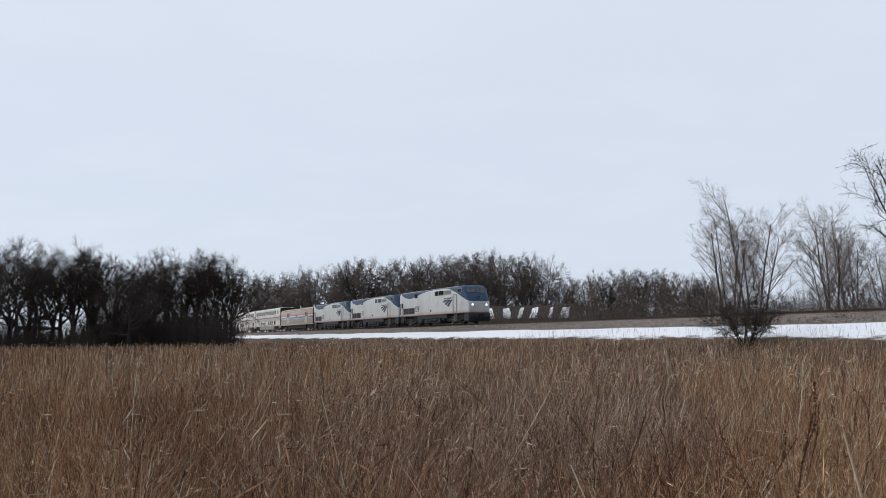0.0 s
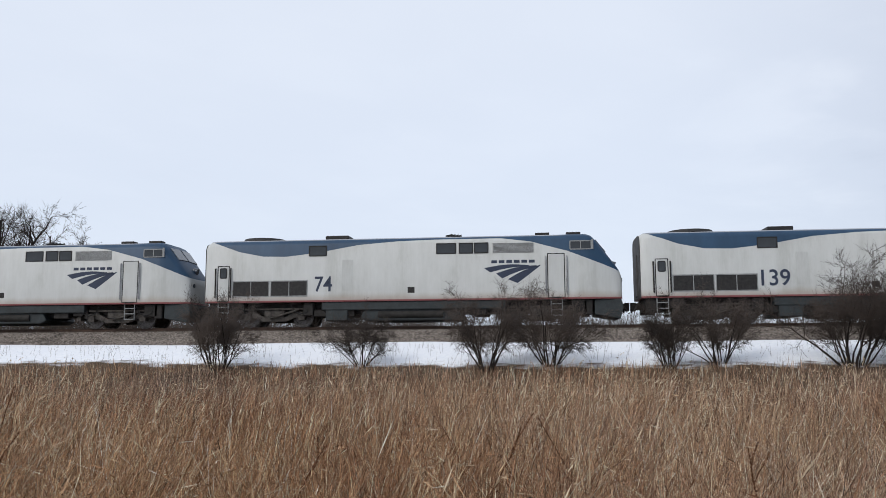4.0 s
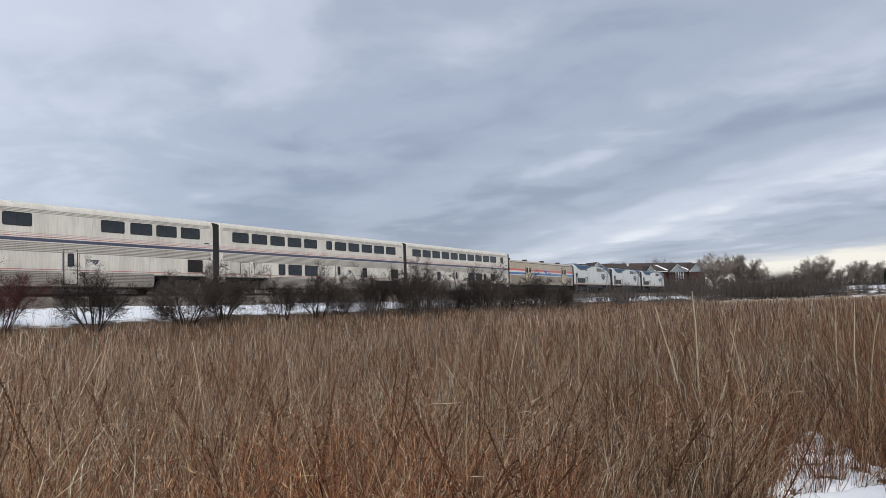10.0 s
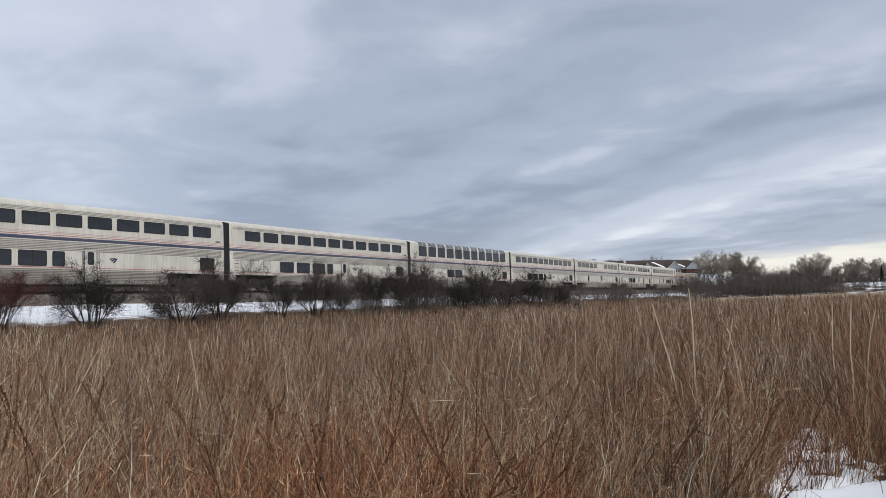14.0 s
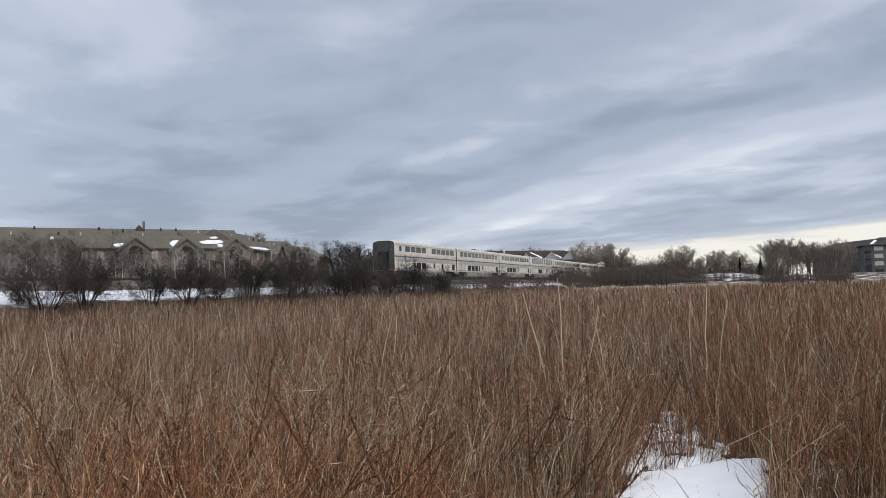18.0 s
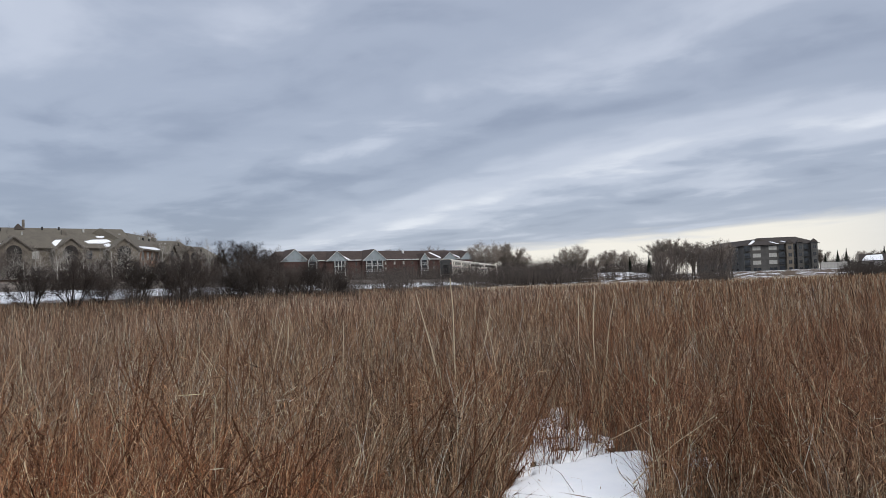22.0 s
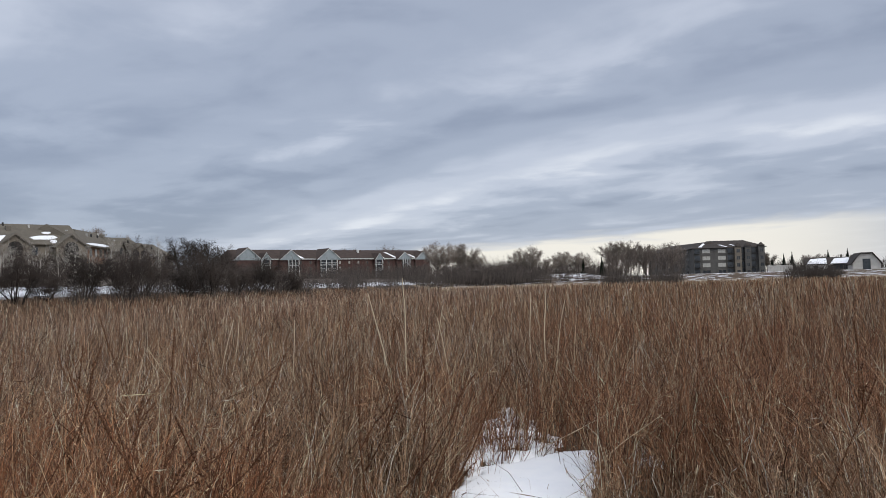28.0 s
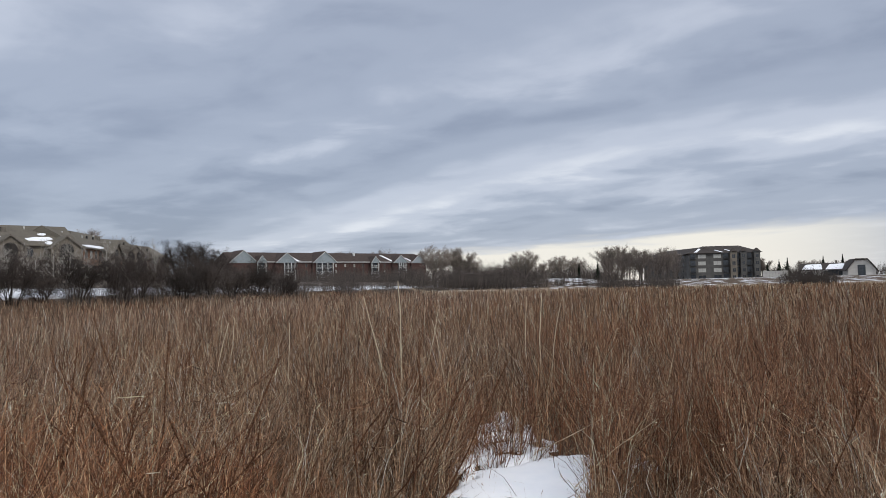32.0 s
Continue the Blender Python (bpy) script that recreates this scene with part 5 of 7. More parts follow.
            g.limb(Vector((0.22 * math.cos(a), 0.22 * math.sin(a), -0.05)), Vector((lean * math.cos(a), lean * math.sin(a), 1)), g.r.uniform(1.4, 2.8), g.r.uniform(0.020, 0.040), 0)
    return g


PROTO, TIP = {}, {}


def plant_tree(name, kind, seed, bark_m, twig_m, label, category, group, x, y, size, turn, tall=1.0, top=0.0):
    """top: the height of the crown's tip above sea level of the field, in place of a size."""
    key = (kind, seed, bark_m.name, twig_m.name)
    z = float(land(x, y))
    if key not in PROTO:
        PROTO[key] = proto(kind, seed).meshes(kind, bark_m, twig_m)
        co = np.empty(len(PROTO[key][1].vertices) * 3, np.float32)
        PROTO[key][1].vertices.foreach_get("co", co)
        TIP[key] = float(co[2::3].max())
    if top:
        size = max(0.2, (top - z) / TIP[key] / tall)
    ob = thing(name, label, category, group)
    part("trunk" if kind != "shrub" else "stool", PROTO[key][0], ob)
    part("crown" if kind != "shrub" else "twig_crown", PROTO[key][1], ob)
    ob.matrix_basis = pose(x, y, z - 0.03, 0, 0, turn)
    ob.scale = (size, size, size * tall)
    return ob


def at(az, dist):
    """A place by compass from the viewer: 0 across the track, positive towards where the train comes from."""
    return -math.sin(radians(az)) * dist, math.cos(radians(az)) * dist


def rise(dist, degrees):
    """Height of what stands so many degrees above the level of the eye."""
    return EYE + dist * math.tan(radians(degrees))


def build_trees():
    R = random.Random(11)
    # the dark wood on the near side of the line, from which the train comes out
    for k in range(46):
        az = 80.2 + 18.9 * (k / 45) + R.uniform(-0.4, 0.4)
        d = R.uniform(122, 150) if k % 2 else R.uniform(104, 125)
        if az < 85:
            d = max(d, 126)
        x, y = at(az, d)
        y = min(y, 30.5)
        low = 0.86 if 85.6 < az < 88.4 else 1.0
        plant_tree("tree", "oak" if k % 3 else "wood", 21 + k % 3, BARK_DARK, TWIG_DARK, "dark leafless tree in a dense roadside wood", "tree", "dark wood",
                   x, y, 1, R.uniform(0, 360), 1.12, rise(d, R.uniform(5.0, 6.7) * low))
    # trees behind the line
    for k in range(78):
        az = 80 - 33 * (k / 77) + R.uniform(-0.4, 0.4)
        el = float(np.interp(az, [47, 48, 50.3, 53.3, 56.8, 59.3, 61, 64, 69, 73, 77.5, 79.5], [4.0, 4.2, 4.5, 5.0, 4.1, 5.9, 6.1, 6.1, 5.9, 5.5, 4.5, 4.5]))
        d = R.uniform(160, 200) if az > 57 else R.uniform(125, 150)
        if az > 70:
            d = max(d, R.uniform(54, 60) / math.cos(radians(az)))
        back = k % 3 == 0
        x, y = at(az, d)
        plant_tree("tree", ("oak", "wood", "oak")[k % 3], 31 + k % 3, BARK_GREY if k % 4 else BARK_DARK, TWIG_GREY if k % 4 else TWIG_DARK,
                   "leafless grey-brown oak beyond the railway", "tree", "oaks beyond the railway", x, y, 1, R.uniform(0, 360), 1.0, rise(d, el * (R.uniform(0.94, 1.03) if not back else R.uniform(0.72, 0.9))))
    # tall pale aspens
    for az, d, el in ((46.6, 88, 9.3), (45.0, 91, 10.6), (40.6, 90, 9.2), (39.4, 95, 8.8), (37.4, 97, 7.6), (32.0, 96, 7.0), (30.4, 93, 6.3)):
        x, y = at(az, d)
        plant_tree("tree", "clump", 44 + int(el * 10) % 3, BARK_GREY, TWIG_TAN, "slender leafless pale aspen clump beside the railway", "tree", "aspens by the railway", x, y, 1, R.uniform(0, 360), 1.0, rise(d, el))
    # the large spreading cottonwood and two lesser ones behind it
    for az, d, el, sd in ((35.6, 76, 11.7, 53), (31.9, 86, 8.6, 54), (33.6, 92, 7.6, 55)):
        x, y = at(az, d)
        plant_tree("tree", "cottonwood", sd, BARK_DARK, TWIG_DARK, "large spreading leafless cottonwood with dark limbs", "tree", "", x, y, 1, 40 + 70 * sd, 1.0, rise(d, el))
    for az, d, s in ((27.5, 90, 0.5), (25.5, 95, 0.45), (22.5, 92, 0.42), (16.5, 110, 0.4), (12.0, 118, 0.42)):
        x, y = at(az, d)
        plant_tree("tree", "oak", 31, BARK_GREY, TWIG_GREY, "small leafless tree behind the railway", "tree", "small trees", x, y, s, R.uniform(0, 360))
    # behind the line towards the west: trees by the flats
    for az, d, el in ((-62.9, 150, 3.0), (-63.5, 146, 3.7), (-64.2, 152, 3.5), (-64.9, 146, 3.6), (-65.6, 150, 3.1), (-66.3, 148, 2.8), (-66.9, 152, 2.4), (-63.9, 140, 2.6), (-65.3, 138, 2.5)):
        x, y = at(az, d)
        plant_tree("tree", "oak", 32, BARK_DARK, TWIG_DARK, "dark broad oak in a clump between two buildings", "tree", "oak clump", x, y, 1, R.uniform(0, 360), 0.95, rise(d, el))
    for az, d, el, sd in ((-80.95, 290, 3.15, 61), (-82.75, 295, 2.9, 62), (-83.4, 300, 2.3, 61), (-87.4, 215, 2.65, 61), (-89.6, 330, 2.1, 62), (-90.7, 335, 2.05, 61), (-88.6, 320, 1.6, 62), (-86.0, 330, 1.6, 61), (-93.1, 262, 2.7, 62),
                          (-93.9, 265, 2.75, 61), (-95.2, 262, 2.4, 62), (-96.6, 260, 2.55, 61), (-77.5, 480, 2.9, 61), (-74.9, 480, 2.75, 62), (-58.6, 225, 4.45, 62), (-44.4, 118, 4.75, 61), (-39.8, 114, 4.7, 62), (-42.2, 122, 4.3, 61), (-46.4, 124, 4.2, 62), (-67.0, 480, 2.6, 61), (-105.3, 330, 1.25, 62), (-106.0, 335, 1.3, 61), (-102.9, 360, 1.5, 62)):
        x, y = at(az, d)
        plant_tree("tree", "round", sd, BARK_GREY, TWIG_TAN, "leafless tree with a rounded pale crown", "tree", "round trees", x, y, 1, R.uniform(0, 360), 1.0, rise(d, el))
    # young slim trees in front of the four-storey block, a dense stand
    for k in range(54):
        az = -92.7 - 4.9 * k / 53 + R.uniform(-0.15, 0.15)
        d = R.uniform(185, 215)
        x, y = at(az, d)
        plant_tree("tree", "aspen", 41 + k % 3, BARK_GREY, TWIG_GREY, "slim leafless grey tree in a dense stand", "tree", "slim stand", x, y, 1, R.uniform(0, 360), 1.0, rise(d, R.uniform(1.6, 2.4)))
    # pale birches before the brown flats
    for k in range(56):
        az = -38.5 - 24.0 * k / 55 + R.uniform(-0.4, 0.4)
        d = R.uniform(46.4, 49.4) / math.cos(radians(az))
        x, y = at(az, d)
        plant_tree("tree", "birch", 41 + k % 3, BARK_PALE, BIRCH, "slender white-barked birch, leafless", "tree", "birches", x, y, 1, R.uniform(0, 360), 0.85, rise(d, R.uniform(2.5, 3.8)))


def build_bushes():
    R = random.Random(4)
    rows = [(-32.3, 1.15), (-12.5, 0.95), (-7.0, 0.75), (-2.1, 0.95), (0.3, 1.05), (4.6, 0.75), (6.5, 0.9), (11.1, 1.38), (13.7, 1.08), (18.1, 0.78), (22.0, 0.92),
            (26.3, 1.05), (31.8, 1.05), (35.0, 1.15), (40.2, 0.9), (43.7, 1.0), (47.3, 0.95), (51.0, 1.1), (55.0, 1.1), (59.0, 1.15), (64.3, 1.1), (69.5, 1.2), (75.0, 1.1), (81.0, 1.2), (88.0, 1.2)]
    for k, (x, s) in enumerate(rows):
        red = abs(x - 22.0) < 0.1
        plant_tree("shrub", "shrub", 71 + k % 4, BARK_DARK if not red else TWIG_RED, TWIG_RED if red else (TWIG_SHRUB, TWIG_SHRUB, TWIG_DARK)[k % 3], "reddish leafless shrub on the snowy bank" if red else
                   "grey leafless many-stemmed shrub on the snowy bank", "shrub", "shrubs on the bank", x, 31.7 + R.uniform(-0.5, 0.6), 1.04 * s * R.uniform(0.95, 1.08), R.uniform(0, 360), R.uniform(0.92, 1.1))


def thicket(name, label, n, spot, tall, material, seed, twigs=7, thick=0.012, lean=0.22, clump=0.0):
    """Undergrowth: stems with side twigs, too many to count. clump: metres across of the domed bushes that it is made of."""
    rng = np.random.default_rng(seed)
    if clump:
        m = max(8, n // 45)
        cx, cy = spot(rng, m)
        ch = tall(rng, m, cx, cy)
        k = rng.integers(0, m, n)
        rad = clump * (0.6 + 0.8 * rng.random(m))[k]
        a, q = rng.uniform(0, math.tau, n), np.sqrt(rng.random(n))
        x, y = cx[k] + np.cos(a) * q * rad, cy[k] + np.sin(a) * q * rad
        h = ch[k] * np.sqrt(np.clip(1.08 - q * q, 0.05, 1)) * rng.uniform(0.7, 1.08, n)
        d = np.stack([np.cos(a) * q * 0.35 + rng.normal(0, lean * 0.6, n), np.sin(a) * q * 0.35 + rng.normal(0, lean * 0.6, n), np.ones(n)], 1)
    else:
        x, y = spot(rng, n)
        h = tall(rng, n, x, y)
        d = np.stack([rng.normal(0, lean, n), rng.normal(0, lean, n), np.ones(n)], 1)
    base = np.stack([x, y, land(x, y) - 0.05], 1)
    top = base + d * h[:, None]
    chunks = [cones(base, top, thick * (0.7 + 0.6 * rng.random(n)))]
    for k in range(twigs):
        t = rng.uniform(0.25, 0.96, n)[:, None]
        p = base + (top - base) * t
        q = p + np.stack([rng.normal(0, 0.17, n), rng.normal(0, 0.17, n), rng.uniform(0.08, 0.34, n)], 1) * h[:, None] * (1.1 - 0.7 * t)
        chunks.append(cones(p, q, np.full(n, thick * 0.5)))
    v, t = join_arrays(chunks)
    return thing(name, label, "brush", kind="stuff", data=arrays_mesh(name, v, t, material))


def sector(az0, az1, d0, d1):
    def spot(rng, n):
        a, d = np.radians(rng.uniform(az0, az1, n)), rng.uniform(d0, d1, n)
        return -np.sin(a) * d, np.cos(a) * d
    return spot


def strip(x0, x1, y0, y1):
    def spot(rng, n):
        return rng.uniform(x0, x1, n), rng.uniform(y0, y1, n)
    return spot


def height(lo, hi, k=0.25):
    def tall(rng, n, x, y):
        w = 0.5 + 0.5 * waves(x * k, y * k, 3.0)
        return lo + (hi - lo) * np.clip(0.55 * w + 0.45 * rng.random(n), 0, 1)
    return tall


def build_thickets():
    def brush(label, n, spot, lo, hi, k, material, seed, thick, clump, twigs=5):
        thicket("undergrowth", label, n, spot, height(lo, hi, k), material, seed, twigs, thick, 0.2, clump)

    brush("dark tangled undergrowth at the foot of the wood", 5600, sector(80.3, 89, 116, 140), 4.0, 8.4, 0.25, TWIG_DARK, 1, 0.034, 2.2)
    brush("dark tangled undergrowth at the foot of the wood, lower", 3000, sector(89, 100, 112, 140), 2.2, 6.0, 0.25, TWIG_DARK, 27, 0.032, 2.2)
    brush("grey-brown brush along the far side of the railway", 9000, strip(-76, -6, 50, 60), 2.6, 6.4, 0.25, BRUSH, 2, 0.019, 1.6, 7)
    brush("low weeds behind the line, open to the houses", 3600, strip(-112, -76, 50, 60), 1.8, 5.4, 0.25, BRUSH, 24, 0.018, 1.5, 6)
    brush("tall grey-brown brush where the line leaves the wood", 3600, strip(-210, -112, 52, 64), 3.4, 7.0, 0.25, BRUSH, 25, 0.026, 2.0)
    brush("grey-brown brush below the oaks", 2600, sector(63, 71, 140, 180), 4.5, 9.5, 0.1, BRUSH, 3, 0.040, 3.2)
    brush("thin brush behind the snowy roofs", 1500, sector(46, 63, 168, 185), 2.5, 5.5, 0.1, BRUSH, 26, 0.030, 2.4)
    brush("dark weedy brush on the back of the railway bank", 2600, strip(-25, 44, 45.8, 50), 2.2, 4.4, 0.4, BRUSH, 22, 0.020, 1.2)
    brush("low tan brush behind the line", 2400, strip(-40, 60, 58, 95), 2.0, 5.0, 0.25, BRUSH, 4, 0.022, 1.8)
    brush("dense grey brush in front of the brown flats", 12000, strip(38, 150, 50.5, 68), 3.0, 6.4, 0.25, BRUSH, 5, 0.020, 1.7, 6)
    brush("brush on the near bank to the west", 3000, strip(84, 200, 29, 36), 1.2, 3.6, 0.3, BRUSH, 6, 0.018, 1.5)
    brush("dark brush hiding the line to the west", 4600, strip(150, 330, 46, 85), 4.2, 10.0, 0.12, BRUSH, 13, 0.040, 3.0)
    brush("brush closing over the tracks far to the west", 4200, sector(-88.0, -78.6, 196, 240), 3.6, 7.6, 0.1, BRUSH, 7, 0.045, 3.0)
    brush("low shrubs along the snowy bank", 3600, strip(46, 120, 30.5, 34.0), 1.0, 3.0, 0.6, BRUSH, 8, 0.011, 1.0, 7)
    brush("distant grey woods on the western horizon", 4200, sector(-93.4, -82, 290, 420), 5.5, 11.0, 0.05, BRUSH, 9, 0.08, 5.0)
    brush("low distant woods beyond the houses", 3200, sector(-112, -102.9, 320, 420), 3.6, 8.0, 0.05, BRUSH, 19, 0.07, 4.5)
    brush("dark brush round the oak clump", 2000, sector(-67.6, -62.4, 128, 142), 2.0, 5.0, 0.2, BRUSH, 20, 0.028, 2.0)
    brush("grey brush before the four-storey block", 2000, sector(-97.8, -92.3, 175, 205), 2.0, 5.0, 0.2, BRUSH, 10, 0.024, 1.6)
    brush("brush by the white houses", 1500, sector(-107.0, -104.2, 190, 230), 1.6, 4.6, 0.2, TWIG_DARK, 11, 0.028, 2.0)
    brush("brush on the snowy mound", 1500, sector(-92.8, -86.0, 205, 245), 1.2, 4.6, 0.3, BRUSH, 21, 0.028, 1.6)
    thicket("undergrowth", "dry stems poking through the bank snow", 2600, strip(-60, 90, 31.0, 35.5), lambda r, n, x, y: r.uniform(0.15, 0.75, n), BRUSH, 12, 3, 0.006, 0.2)


def conifer(x, y, h, seed):
    r = random.Random(seed)
    ob = thing("conifer", "dark green spruce on the horizon", "tree", "spruces")
    z = float(land(x, y))
    part("trunk", Geo().bar((0, 0, -0.2), (0, 0, h * 0.96), h * 0.018, 6, 0.02).mesh("trunk", BARK_DARK), ob)
    p0, p1 = [], []
    for k in range(420):
        t = r.random() ** 0.8
        a = r.uniform(0, math.tau)
        w = (1 - t) * h * 0.27 * r.uniform(0.6, 1.1)
        zz = h * (0.08 + 0.9 * t)
        p0.append((0, 0, zz))
        p1.append((w * math.cos(a), w * math.sin(a), zz - w * 0.35))
    v, t = cones(np.array(p0, float), np.array(p1, float), np.full(len(p0), h * 0.022))
    part("crown", arrays_mesh("crown", v, t, NEEDLE), ob)
    ob.matrix_basis = pose(x, y, z)
    return ob


build_trees()
build_bushes()
build_thickets()
for k, (az, d, h) in enumerate(((-92.3, 300, 1.5), (-91.05, 306, 1.45), (-103.9, 330, 1.3), (-104.4, 335, 1.4), (-106.5, 330, 1.45), (-107.6, 320, 1.5), (-103.2, 330, 1.1))):
    conifer(*at(az, d), rise(d, h) - float(land(*at(az, d))), 90 + k)


# ---------------------------------------------------------------- buildings
SIDING_BROWN = siding_mat("brown_siding", (0.12, 0.102, 0.083), (0.20, 0.172, 0.138))
SHINGLE_BROWN = shingle_mat("brown_shingles", (0.095, 0.083, 0.068), (0.16, 0.142, 0.115))
BRICK_RED = siding_mat("red_brick", (0.052, 0.026, 0.022), (0.088, 0.046, 0.038), 6.0)
SHINGLE_UMBER = shingle_mat("umber_shingles", (0.044, 0.032, 0.028), (0.082, 0.062, 0.054))
BRICK_ORANGE = siding_mat("orange_brick", (0.16, 0.085, 0.05), (0.24, 0.13, 0.08), 6.0)
SHINGLE_DARK = shingle_mat("dark_shingles", (0.035, 0.029, 0.026), (0.075, 0.063, 0.056))
GABLE_GREY = siding_mat("blue_grey_siding", (0.20, 0.235, 0.25), (0.29, 0.325, 0.34))
SIDING_GREY = siding_mat("grey_siding", (0.062, 0.060, 0.057), (0.110, 0.106, 0.100))
SIDING_WHITE = siding_mat("white_siding", (0.42, 0.40, 0.37), (0.55, 0.53, 0.50))
TRIM = worn("white_trim", (0.62, 0.62, 0.60), (0.44, 0.44, 0.43), 0.7)
BRICK_DARK = worn("chimney_brick", (0.17, 0.15, 0.125), (0.10, 0.088, 0.075), 0.9)
BLIND = worn("window_blind", (0.46, 0.45, 0.42), (0.30, 0.30, 0.28), 0.5)
FAR_GLASS = glass("far_glass", (0.02, 0.023, 0.027), 0.12)


class Site:
    """A building laid out along u (its front), with n pointing towards the viewer's side."""

    def __init__(self, ob, p, q, z):
        self.ob = ob
        d = Vector((q[0] - p[0], q[1] - p[1], 0))
        self.len = d.length
        a = math.atan2(d.y, d.x)
        ob.matrix_basis = Matrix.Translation((p[0], p[1], z)) @ Matrix.Rotation(a, 4, "Z")


def wall_with_windows(site, u0, u1, z1, depth, wall_m, name="wall"):
    return part(name, Geo().box(u0, u1, 0, depth, -1.0, z1).mesh(name, wall_m), site.ob)


def far_window(site, u, z, w, h, y=0.0, blind=False, trim=BRICK_DARK):
    fr = Geo()
    t = 0.09
    fr.box(u - w / 2 - t, u + w / 2 + t, y - 0.06, y + 0.02, z - h / 2 - t, z - h / 2).box(u - w / 2 - t, u + w / 2 + t, y - 0.06, y + 0.02, z + h / 2, z + h / 2 + t)
    fr.box(u - w / 2 - t, u - w / 2, y - 0.06, y + 0.02, z - h / 2, z + h / 2).box(u + w / 2, u + w / 2 + t, y - 0.06, y + 0.02, z - h / 2, z + h / 2)
    fr.box(u - 0.03, u + 0.03, y - 0.05, y + 0.02, z - h / 2, z + h / 2)
    f = part("window", fr.mesh("window", trim), site.ob)
    part("pane", Geo().box(u - w / 2, u + w / 2, y - 0.02, y + 0.03, z - h / 2, z + h / 2).mesh("pane", BLIND if blind else FAR_GLASS), f)


def ridge_roof(site, u0, u1, y0, y1, ze, zr, material, over=0.5, hip0=0.0, hip1=0.0, name="roof"):
    """A pitched roof with its ridge along the front; hips draw the ridge ends in."""
    ym = (y0 + y1) / 2
    a, b, c, d = (u0 - over, y0 - over), (u1 + over, y0 - over), (u1 + over, y1 + over), (u0 - over, y1 + over)
    g = Geo()
    v = [(*p, ze - 0.15) for p in (a, b, c, d)] + [(*p, ze) for p in (a, b, c, d)] + [(u0 - over + hip0, ym, zr), (u1 + over - hip1, ym, zr)]
    g.add(v, [(3, 2, 1, 0), (0, 1, 5, 4), (1, 2, 6, 5), (2, 3, 7, 6), (3, 0, 4, 7), (4, 5, 9, 8), (6, 7, 8, 9), (5, 6, 9), (7, 4, 8)])
    return part(name, g.mesh(name, material), site.ob)


def gable(site, u, w, y_front, y_back, ze, zp, wall_m, roof_m, base, rim=TRIM):
    """A projecting bay with its own small roof; returns the bay."""
    g = Geo()
    h = w / 2
    v = [(u - h, y_front, base), (u + h, y_front, base), (u + h, y_front, ze), (u, y_front, zp), (u - h, y_front, ze)]
    v += [(x, y_back, z) for x, _, z in v]
    g.add(v, [(0, 1, 2, 3, 4), (9, 8, 7, 6, 5), (0, 5, 6, 1), (1, 6, 7, 2), (4, 9, 5, 0), (2, 7, 8, 3), (3, 8, 9, 4)])
    bay = part("gable_bay", g.mesh("gable_bay", wall_m), site.ob)
    s = (zp - ze) / h
    o = 0.45
    r = Geo()
    for k in (-1, 1):
        lo = (u + k * (h + o), ze - o * s)
        pts = [lo, (u, zp), (u, zp + 0.16), (lo[0], lo[1] + 0.16)]
        r.prism(pts, y_front - 0.35, y_back)
    part("bay_roof", r.mesh("bay_roof", roof_m), bay)
    if rim:
        e = Geo()
        for k in (-1, 1):
            lo = (u + k * (h + o), ze - o * s)
            e.prism([(lo[0], lo[1] - 0.14), (u, zp - 0.16), (u, zp + 0.13), (lo[0], lo[1] + 0.13)], y_front - 0.42, y_front - 0.352)
        part("barge_board", e.mesh("barge_board", rim), bay)
    return bay


def arch(site, bay, u, w, z0, z1, y, rail_levels):
    """A dark arched plate, its colour standing for recess shade, with balcony rails."""
    n = 10
    r = w / 2
    pts = [(u - r, z0), (u + r, z0)] + [(u + r * math.cos(math.pi * k / n), z1 - r + r * math.sin(math.pi * k / n)) for k in range(n + 1)]
    part("balcony_recess", Geo().prism(pts, y - 0.02, y + 0.25).mesh("balcony_recess", UNDER), bay, "dark arched plate painted as a shaded balcony recess")
    for z in rail_levels:
        g = Geo().box(u - r, u + r, y - 0.10, y - 0.04, z + 0.95, z + 1.02).box(u - r, u + r, y - 0.14, y - 0.02, z - 0.15, z + 0.02)
        for k in range(9):
            x = u - r + w * (k + 0.5) / 9
            g.box(x - 0.02, x + 0.02, y - 0.09, y - 0.05, z, z + 0.95)
        tagged(part("balcony_rail", g.mesh("balcony_rail", BRICK_DARK), bay), kind="stuff")


def snow_patch(site, pts, name="roof_snow"):
    """A thin slab of snow left on a roof; pts on the slope."""
    n = len(pts)
    g = Geo().add([p for p in pts] + [(x, y - 0.03, z + 0.10) for x, y, z in pts], [tuple(range(n))[::-1], tuple(range(n, 2 * n))] + [(i, (i + 1) % n, n + (i + 1) % n, n + i) for i in range(n)])
    part(name, g.mesh(name, SNOW), site.ob)


